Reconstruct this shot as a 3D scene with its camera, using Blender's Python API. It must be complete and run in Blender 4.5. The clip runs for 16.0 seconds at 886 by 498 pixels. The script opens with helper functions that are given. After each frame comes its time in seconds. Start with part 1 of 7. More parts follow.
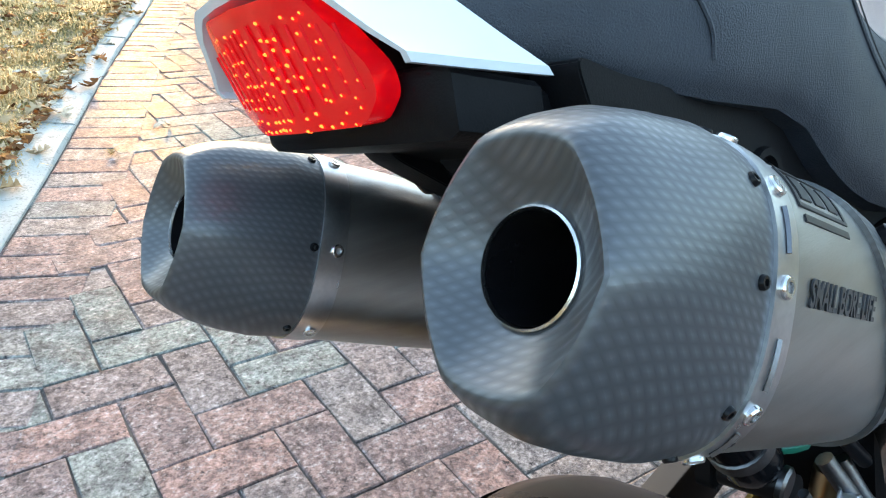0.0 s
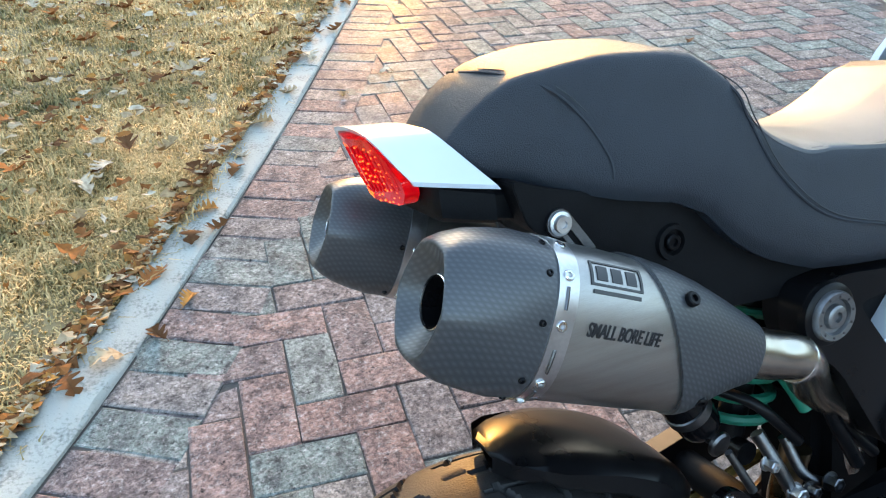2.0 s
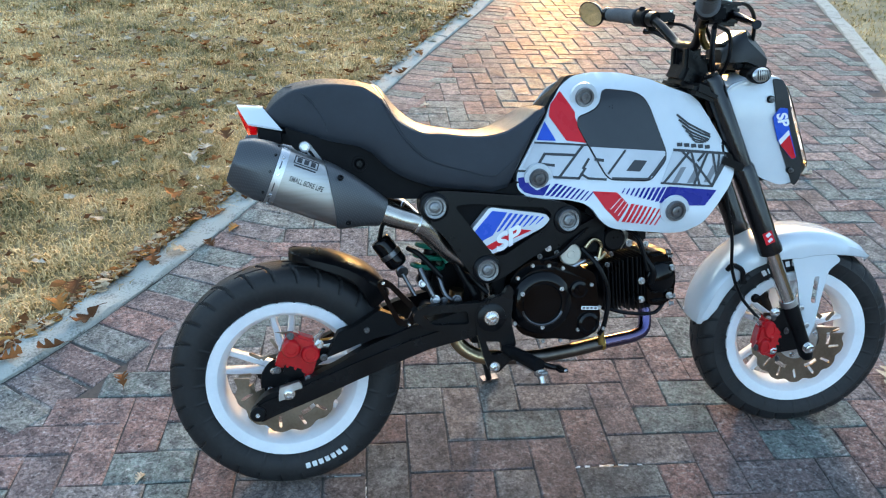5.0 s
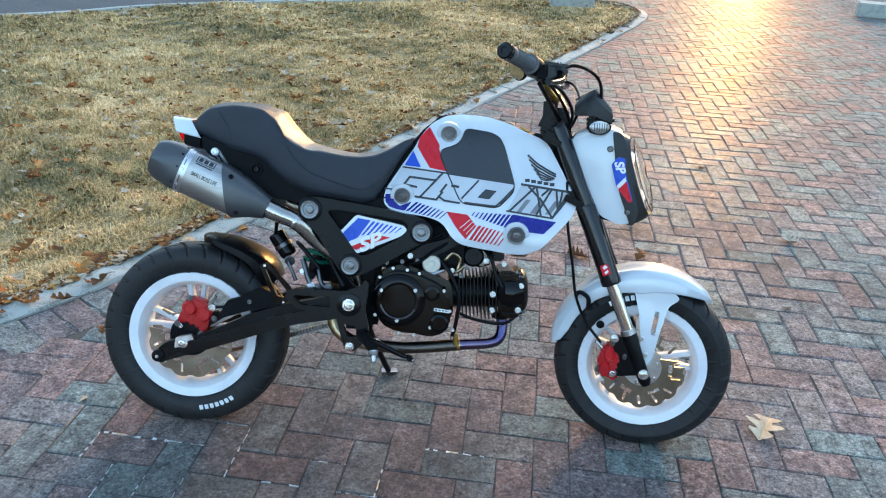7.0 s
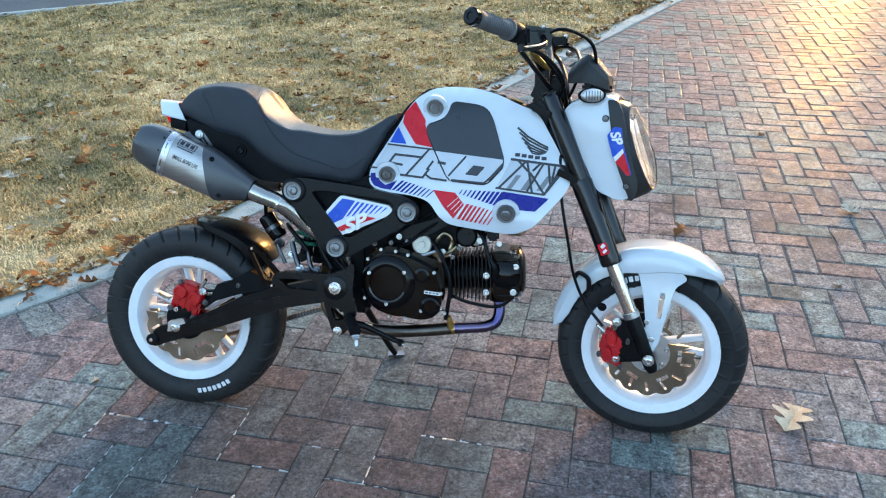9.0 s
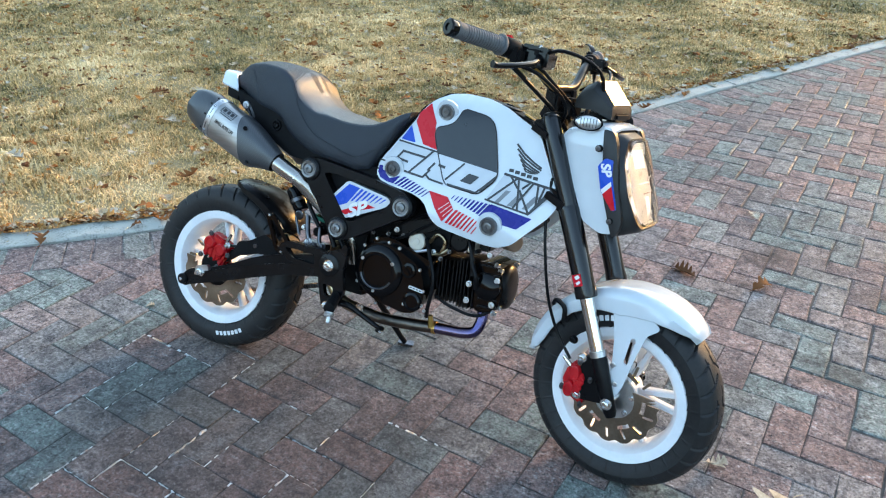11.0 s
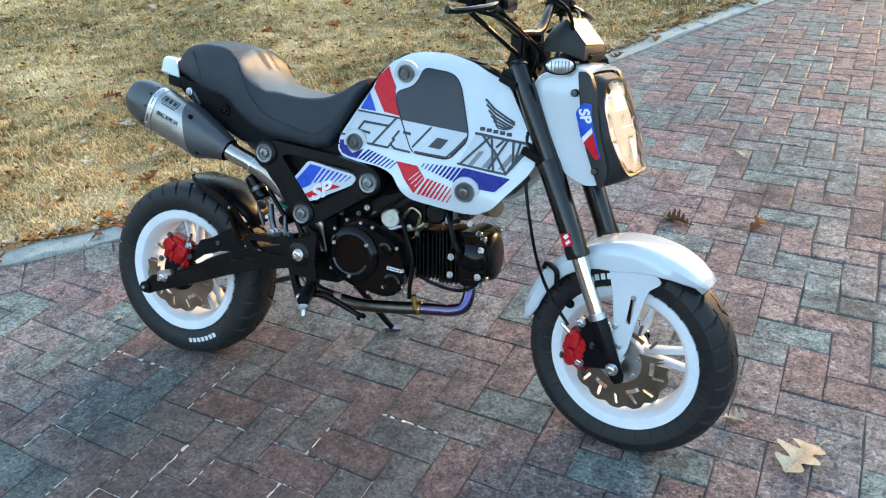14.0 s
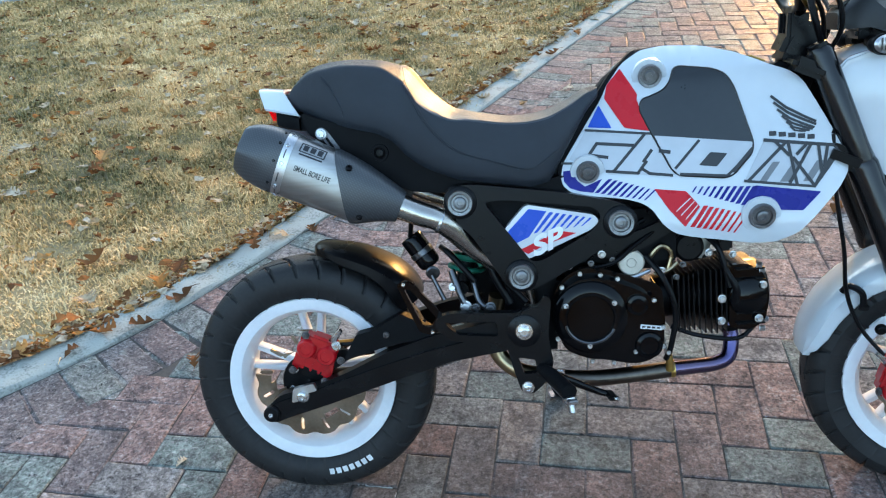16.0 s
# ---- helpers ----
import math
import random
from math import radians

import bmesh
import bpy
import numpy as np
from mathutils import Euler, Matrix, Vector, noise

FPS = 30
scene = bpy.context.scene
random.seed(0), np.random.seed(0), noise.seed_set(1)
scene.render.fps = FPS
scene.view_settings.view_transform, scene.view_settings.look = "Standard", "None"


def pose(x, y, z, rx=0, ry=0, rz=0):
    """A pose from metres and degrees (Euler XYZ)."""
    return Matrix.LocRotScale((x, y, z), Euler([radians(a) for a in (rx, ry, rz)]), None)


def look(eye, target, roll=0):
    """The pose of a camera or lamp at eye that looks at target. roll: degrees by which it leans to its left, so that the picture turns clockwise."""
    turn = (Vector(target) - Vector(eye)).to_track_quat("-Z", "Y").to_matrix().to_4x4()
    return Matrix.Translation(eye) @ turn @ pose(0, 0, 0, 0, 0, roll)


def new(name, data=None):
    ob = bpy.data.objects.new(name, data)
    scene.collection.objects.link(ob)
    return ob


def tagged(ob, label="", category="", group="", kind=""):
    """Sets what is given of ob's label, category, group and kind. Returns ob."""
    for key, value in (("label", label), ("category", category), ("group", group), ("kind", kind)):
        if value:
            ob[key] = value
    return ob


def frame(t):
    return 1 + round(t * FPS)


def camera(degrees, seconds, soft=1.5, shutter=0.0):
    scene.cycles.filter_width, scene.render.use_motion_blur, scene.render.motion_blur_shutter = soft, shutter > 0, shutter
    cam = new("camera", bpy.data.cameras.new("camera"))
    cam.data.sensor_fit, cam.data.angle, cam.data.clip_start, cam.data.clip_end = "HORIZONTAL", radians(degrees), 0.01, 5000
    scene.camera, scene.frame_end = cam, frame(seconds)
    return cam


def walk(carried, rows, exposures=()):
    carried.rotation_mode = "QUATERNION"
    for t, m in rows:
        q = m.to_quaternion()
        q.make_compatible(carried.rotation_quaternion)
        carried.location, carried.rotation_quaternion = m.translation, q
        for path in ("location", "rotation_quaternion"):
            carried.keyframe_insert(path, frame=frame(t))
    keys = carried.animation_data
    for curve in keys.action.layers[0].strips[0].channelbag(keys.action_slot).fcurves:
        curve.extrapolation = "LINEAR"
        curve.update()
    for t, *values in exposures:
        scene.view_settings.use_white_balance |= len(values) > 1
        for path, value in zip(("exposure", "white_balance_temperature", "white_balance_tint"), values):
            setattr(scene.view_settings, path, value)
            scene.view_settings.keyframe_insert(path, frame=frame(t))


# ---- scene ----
cam = camera(61.0, 16.0, soft=1.15)
PATH = [
    (0, (-0.199, -0.035, 0.818), (1.025, 1.261, -0.088), 4.3),
    (0.5, (-0.21, -0.06, 0.851), (0.967, 1.263, -0.079), 3.7),
    (1, (-0.219, -0.114, 0.909), (0.854, 1.245, -0.093), 3.1),
    (1.5, (-0.216, -0.173, 0.971), (0.669, 1.252, -0.117), 2.7),
    (2, (-0.203, -0.27, 1.017), (0.484, 1.248, -0.09), 1.0),
    (2.5, (-0.221, -0.464, 1.097), (0.304, 1.127, 0.005), -0.4),
    (3, (-0.187, -0.623, 1.165), (0.224, 1.015, 0.094), -0.9),
    (3.5, (-0.091, -0.737, 1.212), (0.259, 0.918, 0.145), 0.0),
    (4, (-0.023, -0.839, 1.248), (0.322, 0.813, 0.175), 1.0),
    (4.5, (0.014, -1.025, 1.282), (0.395, 0.639, 0.238), 1.6),
    (4.7, (0.025, -1.121, 1.287), (0.41, 0.549, 0.257), 1.9),
    (6.8, (0.572, -1.643, 1.399), (0.633, 0.135, 0.485), 3.4),
    (7, (0.655, -1.652, 1.392), (0.664, 0.129, 0.482), 3.1),
    (7.5, (0.857, -1.637, 1.374), (0.747, 0.138, 0.459), 2.1),
    (8, (0.912, -1.625, 1.371), (0.725, 0.134, 0.438), 0.9),
    (8.5, (0.909, -1.589, 1.373), (0.692, 0.154, 0.416), -0.3),
    (9, (0.899, -1.554, 1.368), (0.676, 0.179, 0.396), -1.3),
    (9.2, (0.876, -1.537, 1.366), (0.654, 0.194, 0.389), -1.5),
    (11.3, (1.567, -1.401, 1.402), (0.736, 0.136, 0.427), 1.2),
    (11.5, (1.668, -1.369, 1.401), (0.785, 0.142, 0.433), 0.8),
    (12, (1.849, -1.295, 1.378), (0.872, 0.168, 0.427), -0.5),
    (12.5, (1.855, -1.29, 1.369), (0.857, 0.16, 0.42), -1.8),
    (13, (1.754, -1.326, 1.368), (0.813, 0.155, 0.408), -2.8),
    (13.5, (1.599, -1.378, 1.359), (0.788, 0.154, 0.361), -3.2),
    (14, (1.391, -1.32, 1.315), (0.693, 0.247, 0.286), -4.6),
    (14.5, (1.156, -1.263, 1.331), (0.583, 0.339, 0.28), -4.8),
    (15, (0.896, -1.276, 1.333), (0.553, 0.384, 0.273), -2.2),
    (15.5, (0.598, -1.269, 1.332), (0.435, 0.417, 0.269), -1.0),
    (16, (0.403, -1.118, 1.233), (0.238, 0.584, 0.196), -4.5),
]
walk(cam, [(t, look(eye, target, roll)) for t, eye, target, roll in PATH], [(0, 3.6, 7300, 9), (1.0, 3.45, 7300, 10), (2.5, 3.2, 7300, 11), (4.5, 2.85, 6750, 8), (9.0, 2.92, 6600, 8), (12.5, 3.05, 7250, 8), (16, 2.9, 6800, 8)])

# ---- light: clear evening sky, low warm sun ahead and behind the trees' edge ----
SUN_AZ, SUN_EL = 70.0, 9.0
world = bpy.data.worlds.new("evening_sky")
scene.world = world
world.use_nodes = True
wn = world.node_tree
sky = wn.nodes.new("ShaderNodeTexSky")
sky.sky_type, sky.sun_disc = "NISHITA", False
sky.sun_elevation, sky.sun_rotation = radians(SUN_EL), radians(90 - SUN_AZ)
sky.dust_density, sky.ozone_density = 1.0, 1.5
wn.links.new(sky.outputs["Color"], wn.nodes["Background"].inputs["Color"])
wn.nodes["Background"].inputs["Strength"].default_value = 0.15
sun = new("sun", bpy.data.lights.new("sun", "SUN"))
sun.data.energy, sun.data.angle, sun.data.color = 0.50, radians(2.5), (1.0, 0.48, 0.11)
sun_way = Vector((math.cos(radians(SUN_AZ)) * math.cos(radians(SUN_EL)), math.sin(radians(SUN_AZ)) * math.cos(radians(SUN_EL)), math.sin(radians(SUN_EL))))
sun.matrix_world = look(sun_way * 30, (0, 0, 0))

# ---- materials ----
def surface(name, c1, c2, rough=0.5, metal=0.0, scale=20.0, fine=0.0, bump=0.0, bump_scale=None, spec=0.5, coat=0.0, rough_var=0.1, island=0.0, obj=0.0, stretch=None):
    """Principled material: colour between c1 and c2 by two scales of noise, varied gloss, fine relief."""
    m = bpy.data.materials.new(name)
    m.use_nodes = True
    nt = m.node_tree
    N, L = nt.nodes, nt.links
    b = N["Principled BSDF"]
    tc = N.new("ShaderNodeTexCoord")
    src = tc.outputs["Object"]
    if stretch:
        mp = N.new("ShaderNodeMapping")
        mp.inputs["Scale"].default_value = stretch
        L.new(src, mp.inputs["Vector"])
        src = mp.outputs["Vector"]
    n1 = N.new("ShaderNodeTexNoise")
    n1.inputs["Scale"].default_value, n1.inputs["Detail"].default_value = scale, 5
    n2 = N.new("ShaderNodeTexNoise")
    n2.inputs["Scale"].default_value, n2.inputs["Detail"].default_value = scale * 9, 3
    L.new(src, n1.inputs["Vector"]), L.new(src, n2.inputs["Vector"])
    mix = N.new("ShaderNodeMath")
    mix.operation = "MULTIPLY_ADD"
    mix.inputs[1].default_value = fine
    L.new(n2.outputs["Fac"], mix.inputs[0]), L.new(n1.outputs["Fac"], mix.inputs[2])
    fac = mix.outputs[0]
    if island or obj:
        info = N.new("ShaderNodeNewGeometry") if island else N.new("ShaderNodeObjectInfo")
        add = N.new("ShaderNodeMath")
        add.operation = "MULTIPLY_ADD"
        add.inputs[1].default_value = island or obj
        L.new(info.outputs["Random Per Island" if island else "Random"], add.inputs[0]), L.new(fac, add.inputs[2])
        fac = add.outputs[0]
    ramp = N.new("ShaderNodeValToRGB")
    ramp.color_ramp.elements[0].position, ramp.color_ramp.elements[1].position = 0.3 + fine * 0.3 + (island or obj) * 0.2, 0.72 + fine * 0.6 + (island or obj) * 0.8
    ramp.color_ramp.elements[0].color, ramp.color_ramp.elements[1].color = (*c1, 1), (*c2, 1)
    L.new(fac, ramp.inputs[0]), L.new(ramp.outputs[0], b.inputs["Base Color"])
    b.inputs["Metallic"].default_value, b.inputs["Specular IOR Level"].default_value, b.inputs["Coat Weight"].default_value = metal, spec, coat
    b.inputs["Coat Roughness"].default_value = 0.06
    mr = N.new("ShaderNodeMapRange")
    mr.inputs["To Min"].default_value, mr.inputs["To Max"].default_value = max(0.02, rough - rough_var), min(1, rough + rough_var)
    L.new(n1.outputs["Fac"], mr.inputs["Value"]), L.new(mr.outputs[0], b.inputs["Roughness"])
    if bump:
        n3 = N.new("ShaderNodeTexNoise")
        n3.inputs["Scale"].default_value, n3.inputs["Detail"].default_value = bump_scale or scale * 9, 4
        L.new(src, n3.inputs["Vector"])
        bp = N.new("ShaderNodeBump")
        bp.inputs["Strength"].default_value, bp.inputs["Distance"].default_value = min(1, bump * 1), 0.002
        L.new(n3.outputs["Fac"], bp.inputs["Height"]), L.new(bp.outputs[0], b.inputs["Normal"])
    return m


def plain(name, c, rough=0.4, metal=0.0, spec=0.5, coat=0.0):
    return surface(name, tuple(v * 0.88 for v in c), c, rough, metal, 30, 0.2, spec=spec, coat=coat, rough_var=0.06)


WHITE = surface("white_paint", (0.52, 0.562, 0.595), (0.62, 0.655, 0.685), 0.22, 0, 6, 0.1, coat=0.6, rough_var=0.05)
WHITE_RIM = surface("white_powder_coat", (0.66, 0.68, 0.71), (0.80, 0.81, 0.83), 0.35, 0, 12, 0.3, coat=0.2)
BLACK = surface("black_plastic", (0.0034, 0.0034, 0.004), (0.007, 0.007, 0.0078), 0.50, 0, 25, 0.4, spec=0.08, bump=0.15, bump_scale=900)
MATT = surface("matt_black_plastic", (0.004, 0.004, 0.0048), (0.008, 0.008, 0.0092), 0.58, 0, 25, 0.4, spec=0.06, bump=0.15, bump_scale=900)
SATIN = surface("satin_black_metal", (0.003, 0.003, 0.0036), (0.006, 0.006, 0.007), 0.30, 0.0, 18, 0.3, spec=0.14)
FORK_BLACK = surface("anodised_black_tube", (0.003, 0.003, 0.0035), (0.006, 0.006, 0.007), 0.22, 0.0, 18, 0.3, spec=0.5)
BEZEL = surface("moulded_black_plastic", (0.006, 0.006, 0.007), (0.011, 0.011, 0.012), 0.42, 0, 25, 0.4, spec=0.4, bump=0.12, bump_scale=900)
GLOSS = surface("gloss_black_paint", (0.0018, 0.0018, 0.0023), (0.0036, 0.0036, 0.0044), 0.12, 0, 14, 0.2, spec=0.2)
TANKGREY = surface("grey_film", (0.010, 0.012, 0.015), (0.019, 0.022, 0.026), 0.3, 0, 9, 0.3)
RUBBER = surface("tyre_rubber", (0.010, 0.010, 0.011), (0.021, 0.0206, 0.021), 0.52, spec=0.28, metal=0, scale=14, fine=0.5, bump=0.3, bump_scale=500, rough_var=0.12)
GRIP = surface("grip_rubber", (0.07, 0.073, 0.078), (0.11, 0.113, 0.118), 0.7, 0, 40, 0.4, bump=0.5, bump_scale=700)
VINYL = surface("seat_vinyl", (0.014, 0.0175, 0.0235), (0.024, 0.0295, 0.039), 0.46, 0, 8, 0.3, spec=0.34, bump=0.5, bump_scale=1100, rough_var=0.06)
THREAD = plain("stitching", (0.035, 0.038, 0.042), 0.7)
TITAN = surface("brushed_titanium", (0.32, 0.31, 0.295), (0.40, 0.39, 0.375), 0.36, 1.0, 12, 0.3, bump=0.08, stretch=(1, 14, 14), rough_var=0.08)
PIPE = surface("heat_tinted_steel", (0.07, 0.058, 0.048), (0.16, 0.135, 0.115), 0.36, 1.0, 9, 0.3)
BLUED = surface("blued_steel", (0.06, 0.07, 0.22), (0.20, 0.14, 0.16), 0.25, 1.0, 6, 0.2)
STEEL = surface("bright_steel", (0.50, 0.50, 0.50), (0.72, 0.71, 0.70), 0.24, 1.0, 60, 0.3)
ALU = surface("machined_aluminium", (0.42, 0.42, 0.43), (0.62, 0.62, 0.62), 0.32, 1.0, 40, 0.4)
CHROME = surface("fork_chrome", (0.62, 0.60, 0.57), (0.74, 0.72, 0.69), 0.12, 1.0, 30, 0.1, rough_var=0.04)
DARKSTEEL = surface("dark_bolt_steel", (0.09, 0.09, 0.095), (0.18, 0.18, 0.19), 0.35, 1.0, 60, 0.4)
DISC = surface("brake_disc_steel", (0.16, 0.13, 0.10), (0.30, 0.25, 0.20), 0.33, 1.0, 18, 0.4, bump=0.1, bump_scale=800)
GOLD = surface("gold_chromate", (0.42, 0.28, 0.08), (0.62, 0.43, 0.14), 0.3, 1.0, 40, 0.3)
RED = surface("red_caliper_paint", (0.36, 0.003, 0.008), (0.54, 0.007, 0.012), 0.24, 0, 25, 0.3, coat=0.3)
DECAL_RED = plain("red_decal", (0.62, 0.012, 0.024), 0.28, spec=0.2)
DECAL_BLUE = plain("blue_decal", (0.018, 0.085, 0.52), 0.28, spec=0.2)
DECAL_NAVY = plain("navy_decal", (0.012, 0.016, 0.22), 0.28, spec=0.2)
DECAL_GREY_DARK = plain("dark_silver_decal", (0.17, 0.175, 0.185), 0.3)
DECAL_BLACK = plain("black_decal", (0.018, 0.018, 0.02), 0.3)
DECAL_WHITE = plain("white_decal", (0.78, 0.79, 0.80), 0.3)
TEAL = plain("green_hose", (0.004, 0.16, 0.10), 0.4)
YELLOW = plain("amber_plastic", (0.62, 0.36, 0.06), 0.35)
CREAM = surface("cast_alloy", (0.44, 0.42, 0.37), (0.60, 0.57, 0.50), 0.45, 0.6, 50, 0.4)
BRONZE = plain("filter_bronze", (0.30, 0.20, 0.14), 0.4, 0.6)
MIRROR = plain("mirror_glass", (0.85, 0.86, 0.87), 0.03, 1.0)
CONCRETE = surface("kerb_concrete", (0.092, 0.100, 0.088), (0.355, 0.368, 0.335), 0.85, 0, 16, 1.0, bump=0.8, bump_scale=160)
ASPHALT = surface("asphalt", (0.035, 0.036, 0.04), (0.07, 0.07, 0.072), 0.85, 0, 3, 0.8, bump=0.8, bump_scale=120)
SAND = surface("joint_sand", (0.020, 0.018, 0.018), (0.065, 0.058, 0.053), 0.9, 0, 9, 0.8, bump=0.6, bump_scale=300)
EFFLO = surface("white_mortar", (0.34, 0.34, 0.335), (0.62, 0.615, 0.60), 0.85, 0, 60, 0.6, bump=0.5)


def grass_material(name, tones, blade=0.55):
    """Grass: patches of green, straw and bare tan over metres, every blade of its own shade."""
    m = bpy.data.materials.new(name)
    m.use_nodes = True
    N, L = m.node_tree.nodes, m.node_tree.links
    b = N["Principled BSDF"]
    geo = N.new("ShaderNodeNewGeometry")
    total = None
    for scale, detail, k in ((0.9, 4, 2.3), (6.0, 4, 1.3)):
        n = N.new("ShaderNodeTexNoise")
        n.inputs["Scale"].default_value, n.inputs["Detail"].default_value = scale, detail
        L.new(geo.outputs["Position"], n.inputs["Vector"])
        mul = N.new("ShaderNodeMath")
        mul.operation = "MULTIPLY_ADD"
        mul.inputs[1].default_value = k
        mul.inputs[2].default_value = -k / 2
        L.new(n.outputs["Fac"], mul.inputs[0])
        if total:
            L.new(total, mul.inputs[2])
        total = mul.outputs[0]
    isl = N.new("ShaderNodeMath")
    isl.operation = "MULTIPLY_ADD"
    isl.inputs[1].default_value = blade
    L.new(geo.outputs["Random Per Island"], isl.inputs[0]), L.new(total, isl.inputs[2])
    mr = N.new("ShaderNodeMapRange")
    mr.inputs["From Min"].default_value, mr.inputs["From Max"].default_value = 0.18, blade + 1.06
    L.new(isl.outputs[0], mr.inputs["Value"])
    ramp = N.new("ShaderNodeValToRGB")
    while len(ramp.color_ramp.elements) < len(tones):
        ramp.color_ramp.elements.new(0.5)
    for e, (p, c) in zip(ramp.color_ramp.elements, tones):
        e.position, e.color = p, (*c, 1)
    L.new(mr.outputs[0], ramp.inputs[0]), L.new(ramp.outputs[0], b.inputs["Base Color"])
    b.inputs["Roughness"].default_value, b.inputs["Specular IOR Level"].default_value = 0.65, 0.2
    return m


SOIL = grass_material("lawn_turf", [(0.0, (0.055, 0.050, 0.020)), (0.3, (0.125, 0.100, 0.045)), (0.6, (0.22, 0.165, 0.080)), (1.0, (0.35, 0.265, 0.14))], 0.3)
GRASS = grass_material("dry_grass", [(0.0, (0.060, 0.056, 0.020)), (0.20, (0.165, 0.145, 0.058)), (0.38, (0.37, 0.270, 0.115)), (0.55, (0.58, 0.390, 0.170)), (0.74, (0.80, 0.560, 0.270)), (1.0, (0.95, 0.77, 0.46))])
UNSEEN_WOODS = surface("unseen_woods", (0.030, 0.028, 0.016), (0.110, 0.080, 0.045), 0.9, 0, 0.5, 0.8, spec=0.1)


def leaf_material(name, random_node, socket, tones):
    """Dry leaves, each of its own shade from dark brown over rust and orange to bleached tan, with veins and blotches."""
    m = bpy.data.materials.new(name)
    m.use_nodes = True
    N, L = m.node_tree.nodes, m.node_tree.links
    b = N["Principled BSDF"]
    g = N.new(random_node)
    ramp = N.new("ShaderNodeValToRGB")
    while len(ramp.color_ramp.elements) < len(tones):
        ramp.color_ramp.elements.new(0.5)
    for e, (p, c) in zip(ramp.color_ramp.elements, tones):
        e.position, e.color = p, (*(0.80 * k for k in c), 1)
    L.new(g.outputs[socket], ramp.inputs[0])
    tc = N.new("ShaderNodeTexCoord")
    n = N.new("ShaderNodeTexNoise")
    n.inputs["Scale"].default_value, n.inputs["Detail"].default_value = 60, 5
    L.new(tc.outputs["Object"], n.inputs["Vector"])
    mr = N.new("ShaderNodeMapRange")
    mr.inputs["From Min"].default_value, mr.inputs["From Max"].default_value, mr.inputs["To Max"].default_value = 0.45, 0.75, 0.7
    L.new(n.outputs["Fac"], mr.inputs["Value"])
    mix = N.new("ShaderNodeMix")
    mix.data_type, mix.blend_type = "RGBA", "MIX"
    L.new(ramp.outputs[0], mix.inputs["A"]), L.new(mr.outputs[0], mix.inputs["Factor"])
    mix.inputs["B"].default_value = (0.13, 0.065, 0.03, 1)
    L.new(mix.outputs["Result"], b.inputs["Base Color"])
    b.inputs["Roughness"].default_value, b.inputs["Specular IOR Level"].default_value = 0.75, 0.08
    return m


LEAF_TONES = [(0.0, (0.10, 0.040, 0.016)), (0.2, (0.22, 0.085, 0.030)), (0.36, (0.42, 0.150, 0.040)), (0.48, (0.50, 0.240, 0.060)), (0.62, (0.44, 0.300, 0.160)), (0.8, (0.62, 0.480, 0.320)), (1.0, (0.66, 0.570, 0.440))]
LEAF = leaf_material("dry_oak_leaf", "ShaderNodeObjectInfo", "Random", LEAF_TONES)
PALE_LEAF = surface("bleached_leaf", (0.28, 0.185, 0.10), (0.64, 0.51, 0.36), 0.6, 0, 28, 0.5, bump=0.3, spec=0.3)
LITTER = leaf_material("leaf_litter", "ShaderNodeNewGeometry", "Random Per Island", LEAF_TONES)


def carbon_material():
    """Twill-woven carbon fibre, 4 mm tows, satin lacquer."""
    m = bpy.data.materials.new("carbon_weave")
    m.use_nodes = True
    N, L = m.node_tree.nodes, m.node_tree.links
    b = N["Principled BSDF"]
    tc = N.new("ShaderNodeTexCoord")
    mp = N.new("ShaderNodeMapping")
    mp.inputs["Rotation"].default_value = (0.0, radians(22), 0.0)
    L.new(tc.outputs["Object"], mp.inputs["Vector"])
    w = []
    for direction, axis in (("DIAGONAL", 1), ("X", 0)):
        t = N.new("ShaderNodeTexWave")
        t.wave_type, t.bands_direction, t.wave_profile = "BANDS", direction, "TRI"
        t.inputs["Scale"].default_value, t.inputs["Distortion"].default_value = 110 if axis else 78, 0.0
        L.new(mp.outputs[0], t.inputs["Vector"])
        w.append(t)
    mul = N.new("ShaderNodeMath")
    mul.operation = "MULTIPLY"
    L.new(w[0].outputs["Fac"], mul.inputs[0]), L.new(w[1].outputs["Fac"], mul.inputs[1])
    ramp = N.new("ShaderNodeValToRGB")
    ramp.color_ramp.elements[0].color, ramp.color_ramp.elements[1].color = (0.024, 0.0265, 0.030, 1), (0.056, 0.061, 0.069, 1)
    L.new(mul.outputs[0], ramp.inputs[0]), L.new(ramp.outputs[0], b.inputs["Base Color"])
    mr = N.new("ShaderNodeMapRange")
    mr.inputs["To Min"].default_value, mr.inputs["To Max"].default_value = 0.44, 0.30
    b.inputs["Specular IOR Level"].default_value = 0.8
    L.new(mul.outputs[0], mr.inputs["Value"]), L.new(mr.outputs[0], b.inputs["Roughness"])
    bp = N.new("ShaderNodeBump")
    bp.inputs["Strength"].default_value, bp.inputs["Distance"].default_value = 0.12, 0.001
    L.new(mul.outputs[0], bp.inputs["Height"]), L.new(bp.outputs[0], b.inputs["Normal"])
    return m


CARBON = carbon_material()


def clear_material(name, color, rough, emit=0.0, transmission=1.0, ior=1.45):
    m = bpy.data.materials.new(name)
    m.use_nodes = True
    b = m.node_tree.nodes["Principled BSDF"]
    b.inputs["Base Color"].default_value, b.inputs["Roughness"].default_value = (*color, 1), rough
    b.inputs["Transmission Weight"].default_value, b.inputs["IOR"].default_value = transmission, ior
    if emit:
        b.inputs["Emission Color"].default_value, b.inputs["Emission Strength"].default_value = (*color, 1), emit
    return m


